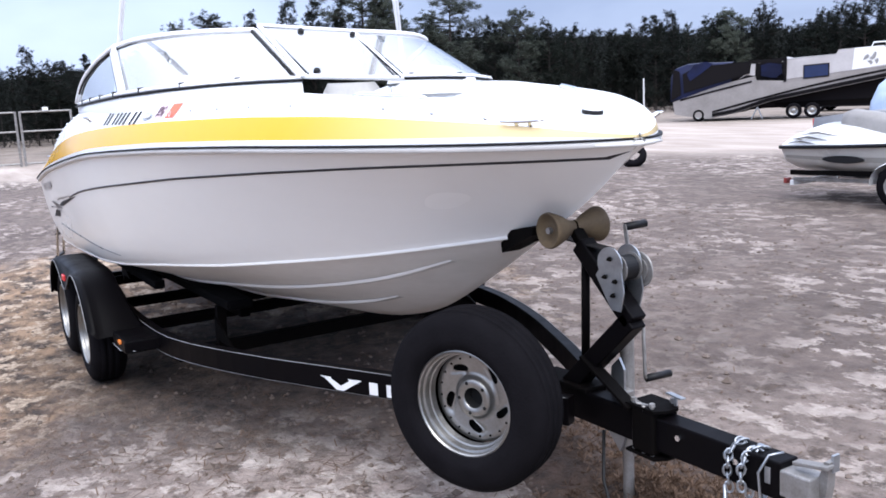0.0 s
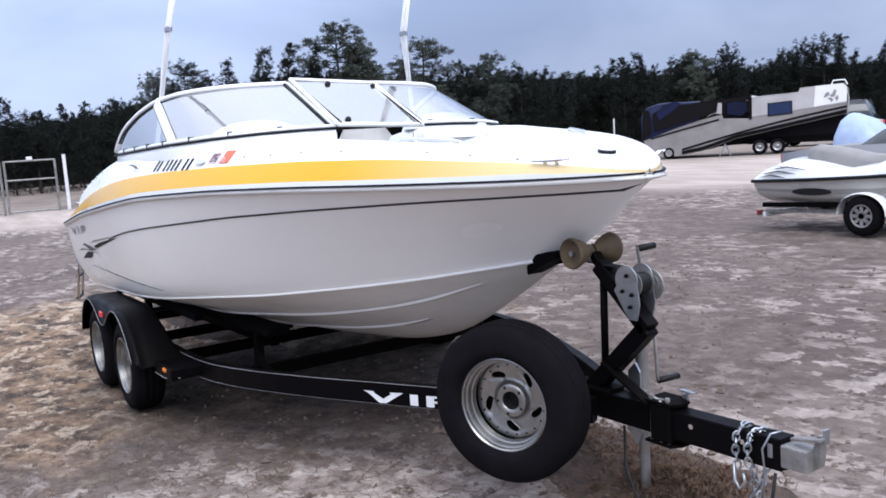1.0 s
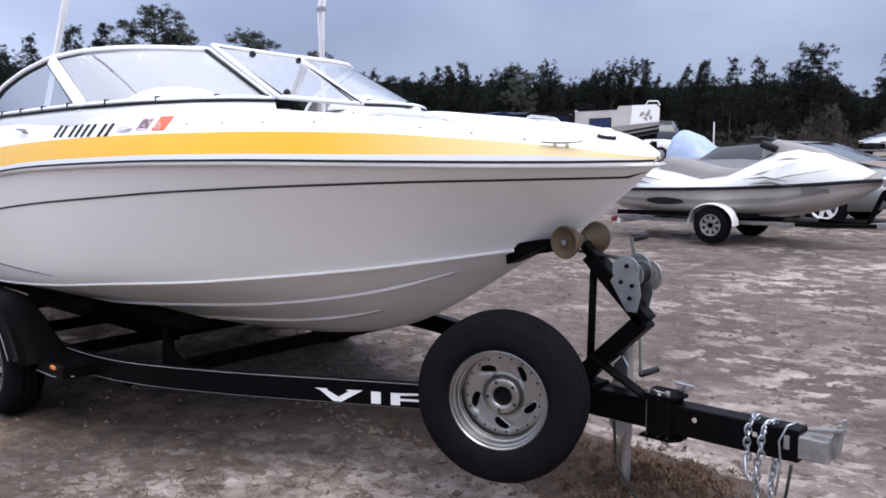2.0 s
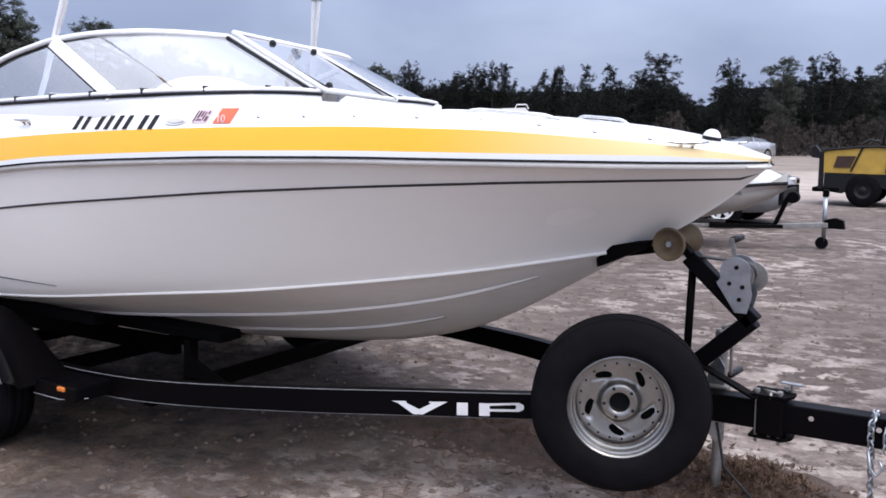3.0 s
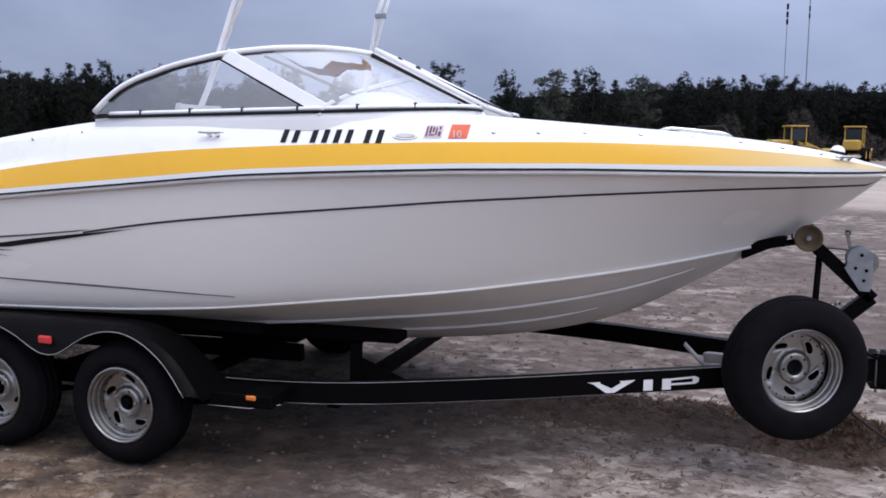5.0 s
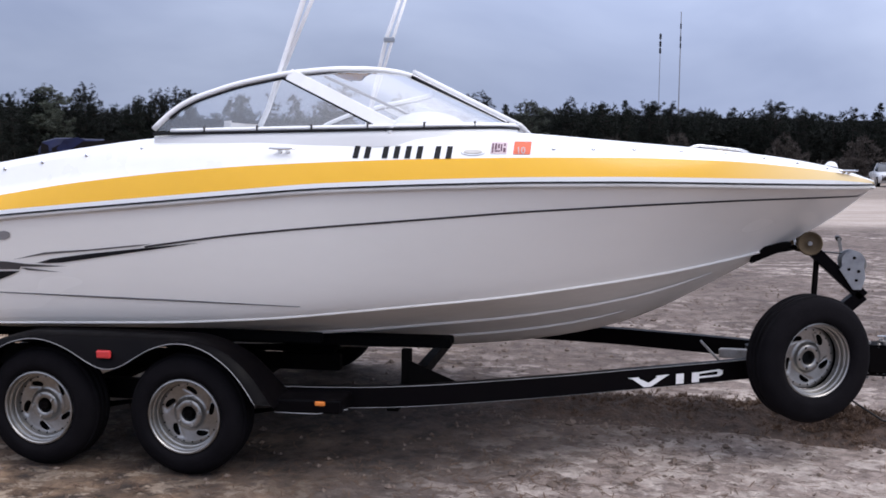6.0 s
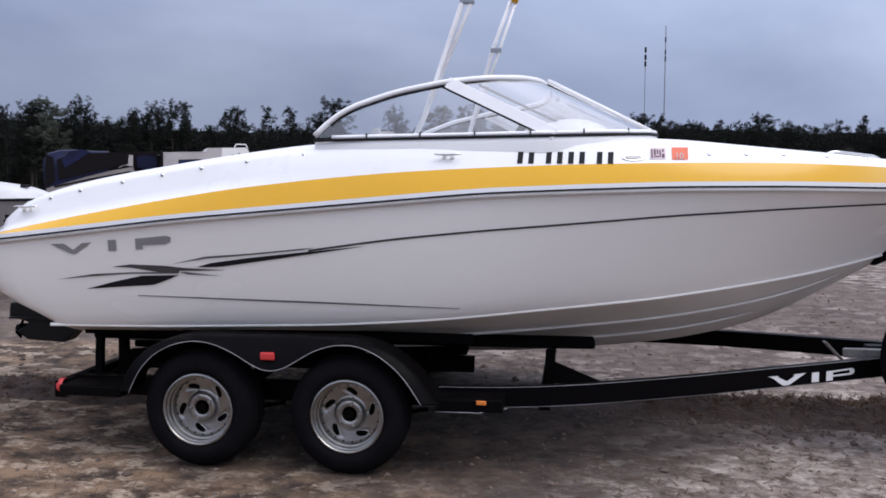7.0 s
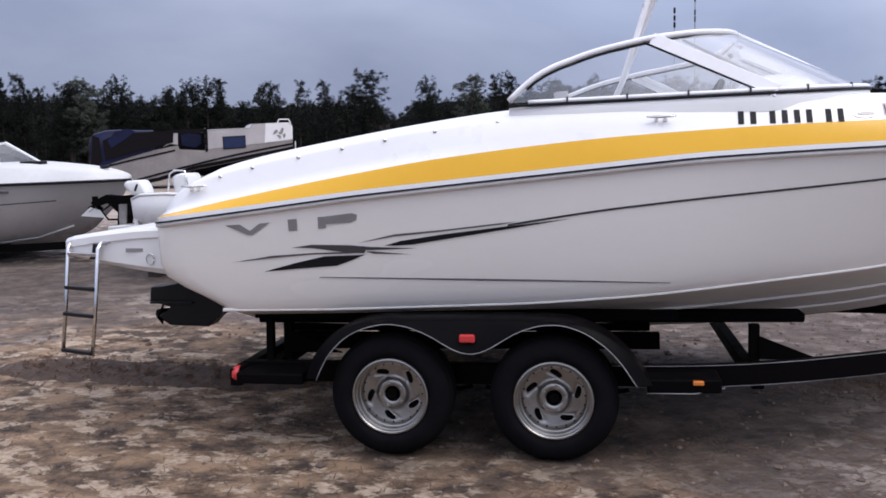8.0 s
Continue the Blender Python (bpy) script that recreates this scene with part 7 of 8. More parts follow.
    for u in (-1.6, -1.45):
        part("stand_leg", placed(m, beam((-1.52, 0.05, gz + 0.42), (u + (u + 1.52) * 1.5, 0.05, gz), 0.04, 0.04)), "galv", rv)


motorhome()


def car(place, yaw, paint, label, length=4.4, width=1.75, height=1.42, wagon=False, cab_shift=0.0, spokes=0):
    m = Matrix.Translation(place) @ pose(0, 0, 0, 0, 0, yaw)
    c = thing("car", place, label, "car")
    L, W, H = length, width / 2, height
    prof = [(-L / 2, 0.35, 0.62, 0.9), (-L / 2 + 0.05, 0.25, 0.85, 0.96), (-L * 0.3, 0.22, 0.92, 1.0), (0, 0.2, 0.95, 1.0), (L * 0.27, 0.22, 0.88, 1.0), (L / 2 - 0.15, 0.25, 0.74, 0.94), (L / 2, 0.35, 0.6, 0.84)]
    rows = [[(x, -W * w, lo), (x, -W * w * 1.0, (lo + hi) / 2), (x, -W * w * 0.95, hi), (x, 0, hi + 0.03), (x, W * w * 0.95, hi), (x, W * w, (lo + hi) / 2), (x, W * w, lo)] for x, lo, hi, w in prof]
    bm = grid(rows, False, True)
    part("body", placed(m, bm), paint, c, smooth=True)
    tail = -L * 0.46 if wagon else -L * 0.34
    cab = [(tail, 0.93, 0.93), (tail + 0.28, H - 0.06, 0.78), (-0.3, H, 0.76), (0.25, H - 0.03, 0.76), (L * 0.24, 0.92, 0.92)]
    cab = [(x + cab_shift, z, w) for x, z, w in cab]
    rows = [[(x, -W * 0.93, 0.92), (x, -W * w, z - 0.03), (x, -W * w * 0.85, z), (x, W * w * 0.85, z), (x, W * w, z - 0.03), (x, W * 0.93, 0.92)] for x, z, w in cab]
    part("cabin_glass", placed(m, grid(rows)), "car_glass", c, smooth=True)
    rows = [[(x, -W * w * 0.9, z + 0.006), (x, 0, z + 0.02), (x, W * w * 0.9, z + 0.006)] for x, z, w in cab[1:4]]
    part("roof", placed(m, grid(rows)), paint, c, smooth=True)
    for s in (-1, 1):
        part("pillar", placed(m, tube([(cab_shift - 0.1, s * W * 0.93, 0.92), (cab_shift - 0.1, s * W * 0.77, H - 0.02)], 0.03, 6)), paint, c)
        for x in (-L * 0.3, L * 0.31):
            small_wheel(m @ pose(x, s * (W - 0.08), 0.31, 90 if s < 0 else -90, 0, 0), c, 0.31, 0.2, 0.2, "jet_white" if spokes else "wheel", spokes)
        part("headlight", placed(m, box(pose(L / 2 - 0.06, s * W * 0.68, 0.66), (0.12, 0.3, 0.12), 0.03)), "chrome", c)
        part("tail_light", placed(m, box(pose(-L / 2 + 0.02, s * W * 0.7, 0.78), (0.08, 0.26, 0.12), 0.02)), "red", c)
    part("grille", placed(m, box(pose(L / 2 - 0.01, 0, 0.5), (0.06, W * 1.1, 0.16), 0.02)), "plastic_black", c)
    return c


def on_ground(x, y):
    return Vector((x, y, ground_height(x, y)))


car(on_ground(-6.5, 39.1), 250, "car_silver", "silver sedan parked on the pale sand", 3.8, 1.65, 1.15)
car(on_ground(20.2, 51.5), 262, "car_white", "pale car facing the lot on the sand", 4.4, 1.75, 1.45)
car(on_ground(-0.2, 10.3), 0, "car_grey", "dark grey coupe with white spoked wheels", 4.1, 1.7, 1.2, cab_shift=0.65, spokes=7)
car(on_ground(-14.0, 29.0), 200, "car_white", "white wagon parked behind the motorhome", 4.2, 1.8, 1.7, True)


def wheel_loader(place, yaw):
    m = Matrix.Translation(place) @ pose(0, 0, 0, 0, 0, yaw)
    t = thing("wheel_loader", place, "faded yellow wheel loader with an open cab", "loader")
    part("engine_hood", placed(m, box(pose(-0.9, 0, 1.15), (1.5, 1.0, 0.7), 0.12)), "machine_yellow", t, smooth=False)
    part("chassis", placed(m, box(pose(0, 0, 0.75), (3.2, 0.8, 0.35), 0.05)), "black_metal", t)
    for x in (-0.35, 0.65):
        for s in (-1, 1):
            part("cab_post", placed(m, beam((x, s * 0.55, 1.1), (x, s * 0.55, 2.35), 0.07, 0.07, 0.01, up=(1, 0, 0))), "machine_yellow", t)
    part("cab_roof", placed(m, box(pose(0.15, 0, 2.4), (1.3, 1.3, 0.1), 0.03)), "machine_yellow", t)
    part("cab_glass", placed(m, box(pose(0.15, 0, 1.85), (0.9, 1.0, 0.8), 0.02)), "car_glass", t)
    part("lift_arm", placed(m, beam((0.6, 0.4, 1.3), (2.2, 0.4, 0.6), 0.15, 0.22)), "machine_yellow", t)
    part("lift_arm", placed(m, beam((0.6, -0.4, 1.3), (2.2, -0.4, 0.6), 0.15, 0.22)), "machine_yellow", t)
    part("bucket", placed(m, grid([[(x, -0.9, z), (x, 0.9, z)] for x, z in ((2.9, 0.15), (2.2, 0.15), (2.05, 0.4), (2.15, 0.8), (2.5, 0.95))])), "machine_yellow", t)
    for x in (-0.95, 1.05):
        for s in (-1, 1):
            small_wheel(m @ pose(x, s * 0.75, 0.5, 90 if s < 0 else -90, 0, 0), t, 0.5, 0.35, 0.26, "machine_yellow")


wheel_loader(on_ground(7.8, 57.5), 20)
wheel_loader(on_ground(11.9, 60.0), 75)


def utility_vehicle():
    """A yellow and black side-by-side standing broadside in the lot."""
    gz = ground_height(2.3, 15.2)
    v = thing("utility_vehicle", (2.6, 15.3, gz), "dusty yellow and black side-by-side utility vehicle", "utility vehicle")
    mid = side_at(15.25)
    part("upper_body", slab([(1.57, 0.95), (1.56, 1.33), (1.60, 1.37), (2.14, 1.42), (2.50, 1.44), (2.86, 1.40), (3.02, 1.22), (3.62, 1.16), (3.95, 1.02), (3.95, 0.93), (2.75, 0.93)], 1.26, mid), "machine_yellow", v, "dusty yellow cargo box and body")
    part("lower_body", slab([(1.58, 0.95), (1.58, 0.60), (1.90, 0.55), (2.04, 0.62), (2.20, 0.68), (2.52, 0.70), (2.76, 0.62), (2.84, 0.42), (3.25, 0.42), (3.35, 0.62), (3.55, 0.70), (3.90, 0.66), (3.95, 0.95)], 1.24, mid), "plastic_black", v, "black lower body")
    # the near face's dark pocket, the trim round it and the strap over the box
    part("pocket", slab([(1.74, 1.05), (1.80, 1.27), (2.13, 1.27), (2.04, 1.05)], 0.03, side_at(14.618)), "rust_dark", v, "dark rusty pocket")
    part("trim", tube([(1.55, 14.61, 1.36), (1.62, 14.60, 1.39), (2.14, 14.60, 1.44), (2.5, 14.60, 1.455), (2.88, 14.61, 1.41)], 0.022, 6), "plastic_black", v, smooth=True)
    part("strap", beam((2.25, 14.605, 1.46), (2.05, 14.605, 0.97), 0.012, 0.035, 0.002), "plastic_black", v)
    part("corner_post", beam((1.52, 14.66, 0.62), (1.52, 14.66, 1.36), 0.09, 0.09, 0.015, up=(1, 0, 0)), "plastic_black", v)
    part("corner_post", beam((1.52, 15.84, 0.62), (1.52, 15.84, 1.36), 0.09, 0.09, 0.015, up=(1, 0, 0)), "plastic_black", v)
    part("tail_bracket", slab([(1.34, 1.24), (1.33, 1.42), (1.40, 1.47), (1.47, 1.38), (1.50, 1.22)], 0.16, side_at(14.70)), "plastic_black", v)
    part("rear_step", box(pose(1.62, 15.25, 0.62), (0.50, 1.25, 0.09), 0.02), "black_metal", v)
    part("door_edge", beam((2.72, 14.605, 1.40), (2.66, 14.605, 0.96), 0.012, 0.03, 0.002), "plastic_black", v)
    part("seat", box(pose(2.62, 15.25, 1.40), (0.22, 1.0, 0.30), 0.07), "plastic_black", v)
    for y in (14.72, 15.78):
        part("grab_loop", tube([(2.17, y, 1.42), (2.22, y, 1.50), (2.34, y, 1.575), (2.50, y, 1.545), (2.56, y, 1.43)], 0.024, 8), "plastic_black", v, smooth=True)
        part("cage", tube([(2.56, y, 1.40), (2.60, y, 1.80), (2.68, y, 2.02), (3.20, y, 2.04), (3.62, y, 1.18)], 0.028, 8), "plastic_black", v, smooth=True)
        for x in (2.28, 3.58):
            small_wheel(pose(x, y - 0.02 if y < 15 else y + 0.02, gz + 0.31, 90 if y < 15 else -90, 0, 0), v, 0.31, 0.24, 0.15, "plastic_black")
    part("cage_top", tube([(2.68, 14.72, 2.02), (2.68, 15.78, 2.02)], 0.028, 8), "plastic_black", v, smooth=True)
    part("cage_top", tube([(3.20, 14.72, 2.04), (3.20, 15.78, 2.04)], 0.028, 8), "plastic_black", v, smooth=True)


utility_vehicle()


# ---- the boat beyond the stern ----
def second_boat():
    m = pose(-5.58, 5.45, 0, 0, 0, 0)
    b = thing("second_motorboat", (-7.5, 5.6, 0.3), "white and tan motorboat on a trailer beyond the stern", "boat")

    def half(x):
        s = min(1.0, max(0.0, (x + 3.2) / 3.2))
        return 1.15 * max(0.0, 1 - s ** 2.2) ** 0.65
    xs = list(np.linspace(-5.4, -1.2, 16)) + list(-1.2 * (1 - np.sin(np.linspace(0.1, math.pi / 2 - 0.02, 14))))
    rows, deck = [], []
    for x in xs:
        w = half(x)
        zr = 1.24 - 0.02 * abs(x) * 0.5
        zk = float(np.interp(x, [-5.4, -2.2, -1.2, -0.6, -0.2, 0.0], [0.16, 0.18, 0.31, 0.58, 0.94, 1.22]))
        zc = float(np.interp(x, [-5.4, -2.2, -1.0, -0.45, 0.0], [0.50, 0.54, 0.66, 0.84, 1.22]))
        wc = 0.88 * w * float(np.interp(x, [-1.6, -0.4], [1.0, 0.35]))
        hl = [(0, zk), (wc * 0.5, zk + (zc - zk) * 0.5), (wc, zc), (wc + (w - wc) * 0.55, zc + (zr - zc) * 0.45), (w, zr)]
        rows.append([(x, -y, z) for y, z in hl[::-1]] + [(x, y, z) for y, z in hl[1:]])
        top = zr + 0.02 + 0.24 * min(1.0, w / 0.9)
        deck.append([(x, -w, zr), (x, -w * 0.97, zr + 0.03), (x, -w * 0.86, top - 0.05), (x, -w * 0.7, top), (x, 0, top + 0.04), (x, w * 0.7, top), (x, w * 0.86, top - 0.05), (x, w, zr)])
    part("hull", placed(m, grid(rows)), "tan_hull", b, "tan fibreglass hull", smooth=True)
    part("deck", placed(m, grid(deck)), "second_deck", b, "dull white deck", smooth=True)
    part("rub_rail", placed(m, tube([(x, -half(x) - 0.008, 1.24 - 0.01 * abs(x)) for x in xs], 0.02, 6)), "gasket", b, smooth=True)
    part("hull_line", placed(m, tube([(x, -half(x) * 0.985 - 0.004, 1.04 - 0.05 * abs(x)) for x in np.linspace(-3.6, -0.7, 14)], 0.008, 5)), "pinstripe", b)
    part("hull_mark", placed(m, box(pose(-1.28, -half(-1.28) + 0.012, 1.13, 0, 0, -10), (0.16, 0.01, 0.03))), "decal_grey", b)
    for s in (-1, 1):
        part("windshield", placed(m, grid([[(-1.6, s * 0.45, 1.48), (-2.15, s * 0.4, 1.80)], [(-1.85, s * 0.8, 1.48), (-2.4, s * 0.7, 1.80)], [(-3.0, s * 0.92, 1.46), (-3.0, s * 0.85, 1.76)]])), "glass", b)
        part("screen_frame", placed(m, tube([(-1.6, s * 0.45, 1.48), (-2.15, s * 0.4, 1.80), (-2.4, s * 0.7, 1.80), (-3.0, s * 0.85, 1.76)], 0.016, 6)), "alu", b)
        part("screen_frame", placed(m, tube([(-1.85, s * 0.8, 1.48), (-2.4, s * 0.7, 1.80)], 0.014, 6)), "alu", b)
    for z0, f0 in ((0.54, 0.80), (0.36, 0.52)):
        part("spray_strake", placed(m, tube([(x, -half(x) * f0 * float(np.interp(x, [-1.6, -0.5], [1.0, 0.55])), z0 + float(np.interp(x, [-5.4, -2.2, -1.2, -0.7], [-0.02, 0.02, 0.14, 0.30]))) for x in np.linspace(-4.6, -0.75, 18)], 0.012, 6)), "rubrail", b, smooth=True)
    part("deck_hatch", placed(m, box(pose(-1.2, -0.35, 1.50, 0, 0, 0), (0.34, 0.12, 0.05), 0.015)), "plastic_black", b)
    part("bow_cleat", placed(m, box(pose(-0.32, -0.1, 1.42), (0.12, 0.05, 0.04), 0.01)), "plastic_black", b)
    t = thing("second_boat_trailer", (-7.5, 5.6, 0.0), "dark boat trailer under the tan hull", "trailer")
    gz = ground_height(-7.5, 5.5)
    for s in (-1, 1):
        part("frame_rail", placed(m, beam((-5.2, s * 0.8, gz + 0.20), (-1.4, s * 0.6, gz + 0.19), 0.06, 0.1)), "black_metal", t)
        part("frame_rail", placed(m, beam((-1.4, s * 0.6, gz + 0.19), (0.6, s * 0.03, gz + 0.24), 0.06, 0.1)), "black_metal", t)
        small_wheel(m @ pose(-3.6, s * 1.05, gz + 0.32, 90 if s < 0 else -90, 0, 0), t, 0.32, 0.2, 0.19)
        part("bunk", placed(m, beam((-5.0, s * 0.5, gz + 0.20), (-1.6, s * 0.45, gz + 0.20), 0.12, 0.06)), "carpet", t)
    part("axle", placed(m, tube([(-3.6, -1.0, gz + 0.32), (-3.6, 1.0, gz + 0.32)], 0.03, 8)), "black_metal", t)
    part("winch_post", placed(m, beam((0.15, 0, gz + 0.24), (0.05, 0, 0.85), 0.06, 0.06, 0.004, up=(1, 0, 0))), "black_metal", t)
    part("jack", placed(m, tube([(0.35, 0, gz), (0.35, 0, gz + 0.6)], 0.03, 8)), "galv", t)


second_boat()


# ---- small outboard skiff between the two boats ----
def outboard_skiff():
    y0 = 4.3
    gz = ground_height(-4.2, y0)
    b = thing("outboard_skiff", (-3.9, y0, gz), "small white skiff with its outboard motor tilted up", "boat")
    rows = []
    for x, w, zk, zr in ((-4.60, 0.56, 0.62, 1.08), (-4.48, 0.60, 0.58, 1.12), (-4.15, 0.64, 0.56, 1.13), (-3.6, 0.62, 0.58, 1.10), (-2.9, 0.38, 0.70, 1.08), (-2.45, 0.03, 1.0, 1.12)):
        hl = [(0, zk), (w * 0.7, zk + 0.10), (w * 0.97, zk + 0.24), (w, zr - 0.02), (w * 0.95, zr), (w * 0.85, zr - 0.02), (w * 0.8, zr - 0.2)]
        rows.append([(x, y0 - y, z) for y, z in hl[::-1]] + [(x, y0 + y, z) for y, z in hl[1:]])
    part("hull", grid(rows), "gelcoat", b, "white skiff hull", smooth=True)
    part("gunwale", tube([(x, y0 - w * 0.99, zr - 0.02) for x, w, zr in ((-4.60, 0.56, 1.08), (-4.48, 0.60, 1.12), (-4.15, 0.64, 1.13), (-3.6, 0.62, 1.10), (-2.9, 0.38, 1.08), (-2.45, 0.03, 1.12))], 0.014, 8), "rubrail", b, smooth=True)
    part("transom", box(pose(-4.59, y0, 0.85, 0, -6, 0), (0.05, 1.06, 0.44), 0.01), "gelcoat", b)
    part("stern_board", box(pose(-4.78, y0 - 0.22, 0.725, 0, -3, 0), (0.46, 0.40, 0.05), 0.015), "jet_white", b, "narrow white stern board")
    # the motor is tipped up: cowl over the transom, leg and propeller out behind
    cowl = bmesh.new()
    add_slab(cowl, [(-4.94, 1.20), (-4.90, 1.255), (-4.72, 1.265), (-4.68, 1.20), (-4.64, 1.09), (-4.82, 1.075)], 0.24, side_at(y0 - 0.05))
    bmesh.ops.bevel(cowl, geom=list(cowl.edges), offset=0.03, segments=2, affect="EDGES", profile=0.5)
    motor = part("outboard_motor", cowl, "jet_white", b, "white outboard motor tilted up", smooth=True)
    part("cowl_vent", box(pose(-4.76, y0 - 0.174, 1.175, 0, 25, 0), (0.025, 0.01, 0.09), 0.004), "plastic_black", motor)
    part("bracket", slab([(-5.02, 1.07), (-4.86, 1.09), (-4.88, 0.95), (-4.93, 0.86), (-4.97, 0.71), (-5.05, 0.71), (-5.03, 0.88), (-5.09, 0.93)], 0.20, side_at(y0 - 0.05)), "black_metal", motor)
    part("clamp_plate", slab([(-4.99, 0.98), (-4.90, 0.98), (-4.92, 0.74), (-5.0, 0.74)], 0.03, side_at(y0 - 0.17)), "jack_steel", motor)
    leg = bmesh.new()
    add_slab(leg, [(-4.95, 1.07), (-5.20, 1.095), (-5.41, 1.005), (-5.37, 0.95), (-5.20, 1.0), (-5.09, 0.91), (-4.96, 0.95)], 0.11, side_at(y0 - 0.05))
    part("leg", leg, "black_metal", motor)
    part("skeg", slab([(-5.57, 0.84), (-5.44, 0.945), (-5.30, 0.90), (-5.26, 0.815)], 0.04, side_at(y0 - 0.05)), "jet_white", motor, "white skeg plate")
    bm = bmesh.new()
    for k in range(3):
        add_box(bm, pose(-5.38, y0 - 0.05, 0.965) @ Matrix.Rotation(2 * math.pi * k / 3, 4, "Y") @ pose(0, 0, 0.06, 0, 0, 30), (0.07, 0.012, 0.10), 0.003)
    part("propeller", bm, "black_metal", motor)
    part("hose", tube([(-5.10, y0 - 0.17, 0.98), (-5.22, y0 - 0.18, 0.90), (-5.14, y0 - 0.18, 0.80), (-5.0, y0 - 0.17, 0.80)], 0.012, 8), "black_metal", motor, smooth=True)
    part("seat", box(pose(-4.13, y0 - 0.1, 1.20, 0, -12, 0), (0.20, 0.44, 0.26), 0.06), "jet_white", b, "white pedestal seat", smooth=True)
    part("seat_rail", tube([(x, y0 - 0.33, z) for x, z in ((-4.27, 1.12), (-4.24, 1.33), (-4.18, 1.37), (-4.05, 1.36), (-4.01, 1.10))], 0.012, 8), "chrome", b, smooth=True)
    for x in (-4.5, -3.3):
        part("stand", box(pose(x, y0, (gz + 0.60) / 2), (0.16, 0.7, 0.62 - gz), 0.01), "bark", b)


outboard_skiff()

# an old tyre left in the dirt
tyre_spot = on_ground(-6.1, 9.6)
tagged(part("old_tyre", lathe([(0.13, 0.02), (0.18, 0.0), (0.24, 0.03), (0.25, 0.08), (0.24, 0.14), (0.18, 0.17), (0.13, 0.15), (0.15, 0.08)], Matrix.Translation(tyre_spot + Vector((0, 0, 0.05))) @ pose(0, 0, 0.1, 52, 10, 30), 36, True), "tyre", smooth=True), "old black tyre lying on the dirt", "tyre")

# ---- ground litter ----
M["dead_grass"] = foliage_material("dead brown weeds", (0.15, 0.09, 0.055), (0.030, 0.017, 0.011))
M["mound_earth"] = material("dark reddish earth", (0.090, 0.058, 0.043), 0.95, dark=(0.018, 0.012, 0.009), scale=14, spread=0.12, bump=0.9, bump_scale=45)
M["clod"] = foliage_material("dirt clods", (0.20, 0.15, 0.12), (0.06, 0.042, 0.032))


def mound(x, y):
    """Height of the lumpy earth heaped round the jack and along the far rail."""
    lump = 0.6 + 0.5 * noise.noise((x * 5, y * 5, 1.0)) + 0.3 * noise.noise((x * 14, y * 14, 2.0))
    heap = 0.13 * math.exp(-((x - 3.85) / 0.34) ** 2 - ((y - 0.22) / 0.26) ** 2)
    ridge = 0.10 * math.exp(-((y - 0.36) / 0.24) ** 2) * min(1.0, max(0.0, (x - 1.6) / 0.6)) * min(1.0, max(0.0, (4.1 - x) / 0.4))
    stern = 0.07 * math.exp(-((y - 0.05) / 0.2) ** 2) * min(1.0, max(0.0, (x + 3.6) / 0.5)) * min(1.0, max(0.0, (-1.1 - x) / 0.4))
    return ground_height(x, y) + (heap + ridge + stern) * max(0.1, lump)


def build_mound():
    for x0, x1, nx, y0, y1, ny in ((1.4, 4.9, 140, -0.6, 1.15, 76), (-3.9, -1.0, 110, -0.6, 0.7, 52)):
        rows = []
        for x in np.linspace(x0, x1, nx):
            rows.append([(x, y, mound(x, y) + 0.004 - 0.014 * max(0.0, 1 - 40 * (mound(x, y) - ground_height(x, y)))) for y in np.linspace(y0, y1, ny)])
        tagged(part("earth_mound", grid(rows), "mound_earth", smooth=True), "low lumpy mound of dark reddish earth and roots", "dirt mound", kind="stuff")


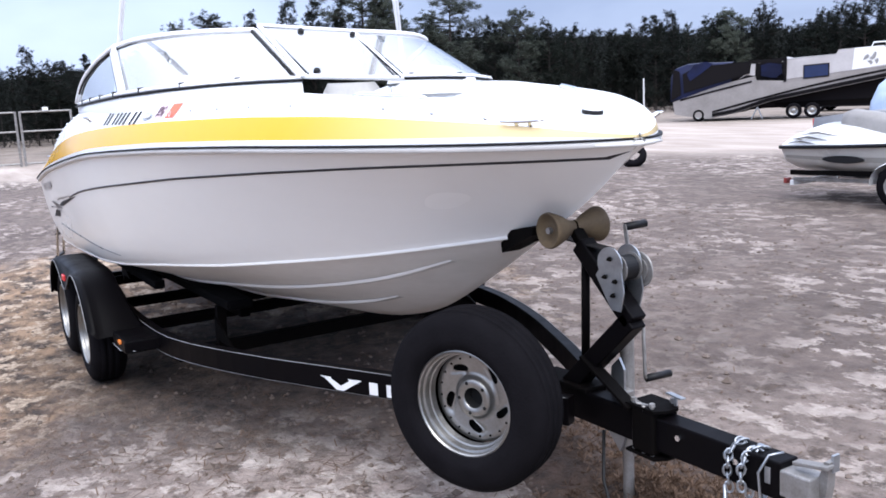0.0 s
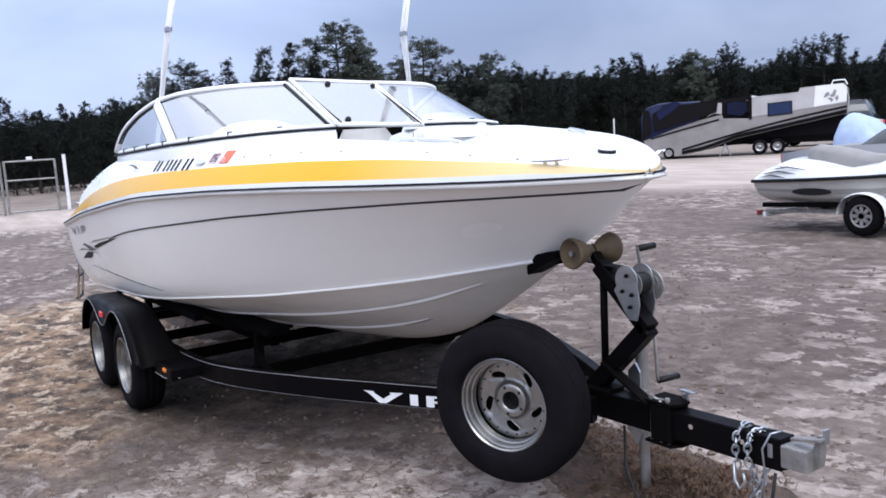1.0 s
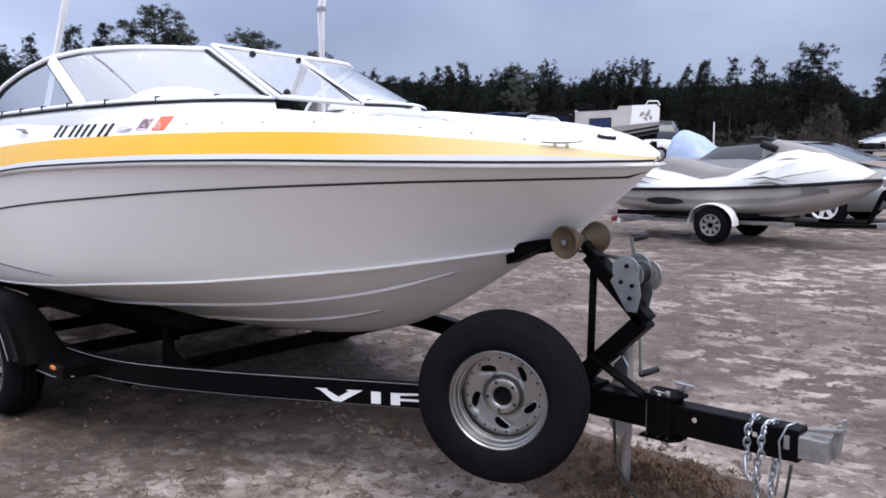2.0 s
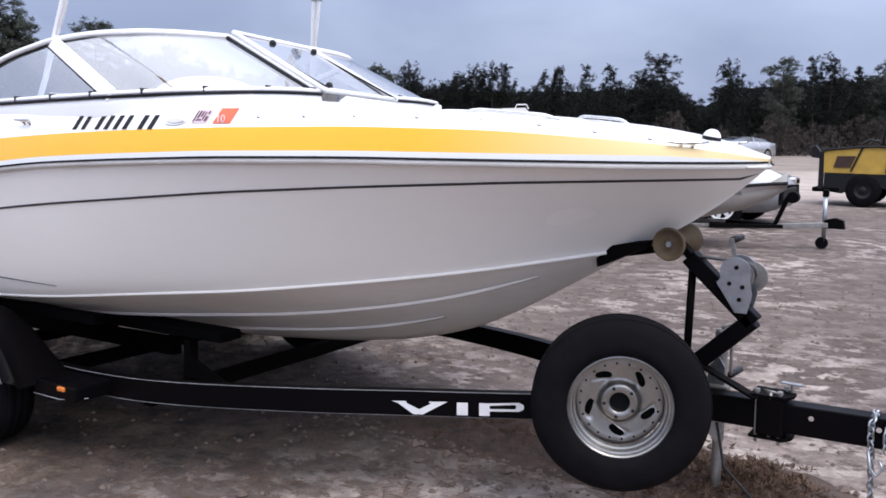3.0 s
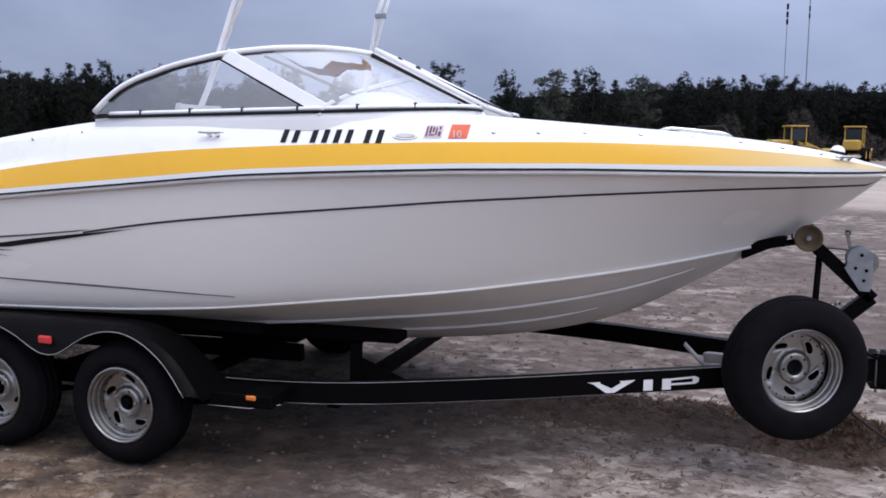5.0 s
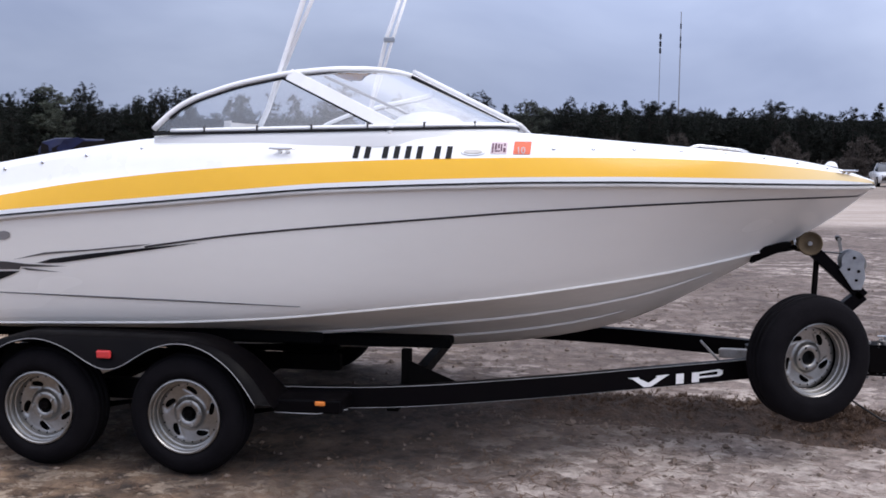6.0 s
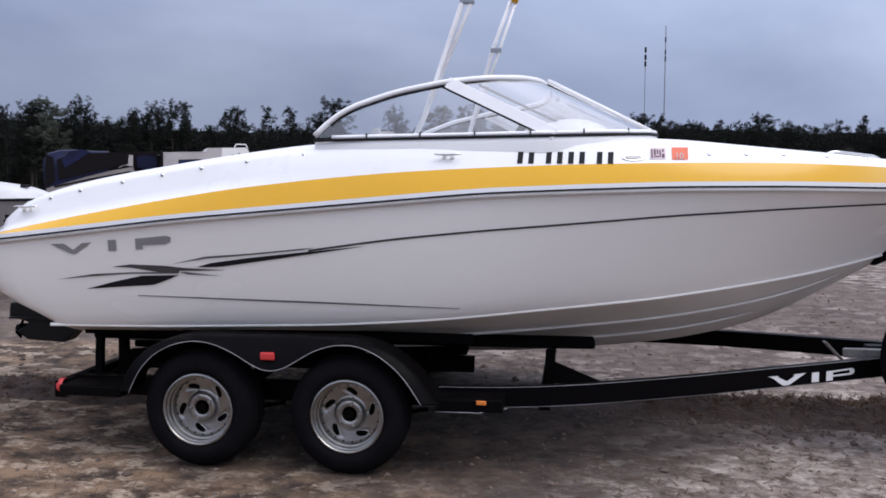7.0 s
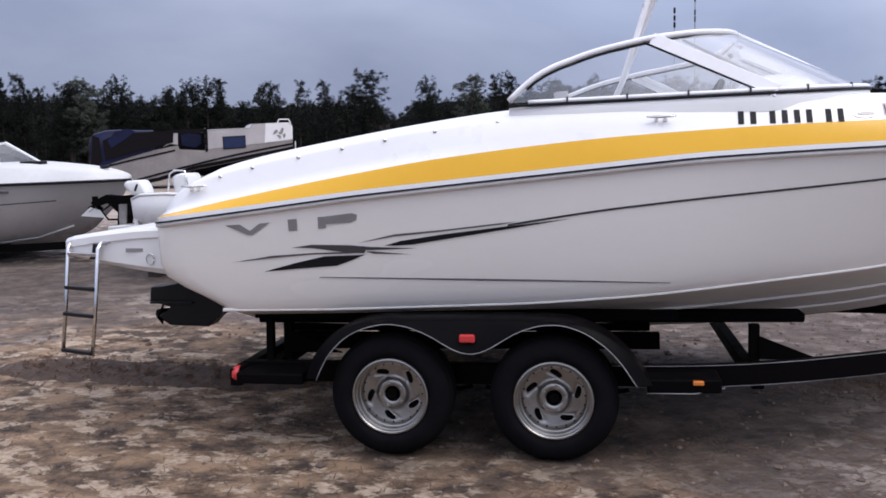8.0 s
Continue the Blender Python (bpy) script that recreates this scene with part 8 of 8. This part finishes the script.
def build_litter():
    t = Tufts(31)
    g = t.rng
    # matted weeds along the rail and round the jack, on low lumpy earth
    for _ in range(700):
        x = g.uniform(2.0, 4.0)
        y = 0.42 + g.gauss(0, 0.14)
        t.tuft((x, y, mound(x, y) + g.uniform(0.0, 0.015)), g.uniform(0.015, 0.04), 10, 0.5)
    for _ in range(900):
        a, r = g.uniform(0, 6.28), abs(g.gauss(0, 0.2))
        x, y = 3.82 + r * math.cos(a) * 1.3, 0.2 + r * math.sin(a)
        t.tuft((x, y, mound(x, y) + g.uniform(0, 0.02)), g.uniform(0.015, 0.045), 11, 0.6)
    for _ in range(500):
        x, y = g.uniform(-3.4, -1.0), g.gauss(0.02, 0.2)
        t.tuft((x, y, mound(x, y) + g.uniform(0, 0.015)), g.uniform(0.015, 0.04), 9, 0.5)
    for _ in range(1500):
        x, y = g.uniform(-5, 9), g.uniform(-5, 7)
        t.tuft((x, y, ground_height(x, y)), g.uniform(0.012, 0.03), 6, 0.4)
    # fallen needles lying flat
    for _ in range(9000):
        x, y = g.gauss(1.0, 2.4), g.gauss(-1.6, 1.5)
        z = ground_height(x, y) + 0.004
        a, L, w = g.uniform(0, 3.14), g.uniform(0.03, 0.085), g.uniform(0.0012, 0.003)
        d, s = Vector((math.cos(a), math.sin(a), g.uniform(-0.08, 0.12))), Vector((-math.sin(a), math.cos(a), 0))
        c = Vector((x, y, z))
        k = len(t.v)
        t.v += [c - s * w, c + s * w, c + d * L + s * w, c + d * L - s * w]
        t.f += [(k, k + 1, k + 2, k + 3)]
    tagged(new("dead_weeds", t.mesh("dead_weeds", "dead_grass")), "matted dead brown weeds on the dirt", "weeds", kind="stuff")
    verts, faces = [], []
    for _ in range(5200):
        x, y = (g.uniform(-4, 8), g.uniform(-4.8, 6)) if g.random() < 0.8 else (g.gauss(2.9, 0.7), g.gauss(0.3, 0.25))
        r = g.uniform(0.006, 0.02) * (1 if g.random() < 0.93 else 1.8)
        z = ground_height(x, y) + r * 0.25
        k = len(verts)
        a0 = g.uniform(0, 6)
        for j in range(4):
            q = r * g.uniform(0.75, 1.25)
            verts.append((x + q * math.cos(a0 + j * 1.571), y + q * math.sin(a0 + j * 1.571), z + r * g.uniform(-0.2, 0.1)))
        verts += [(x, y, z + r * g.uniform(0.4, 0.8)), (x, y, z - r)]
        for j in range(4):
            faces += [(k + j, k + (j + 1) % 4, k + 4), (k + (j + 1) % 4, k + j, k + 5)]
    me = bpy.data.meshes.new("clods")
    me.from_pydata(verts, [], faces)
    me.materials.append(M["clod"])
    tagged(new("dirt_clods", me), "small loose clods and pebbles on the dirt", "clods", kind="stuff")


build_mound()
build_litter()
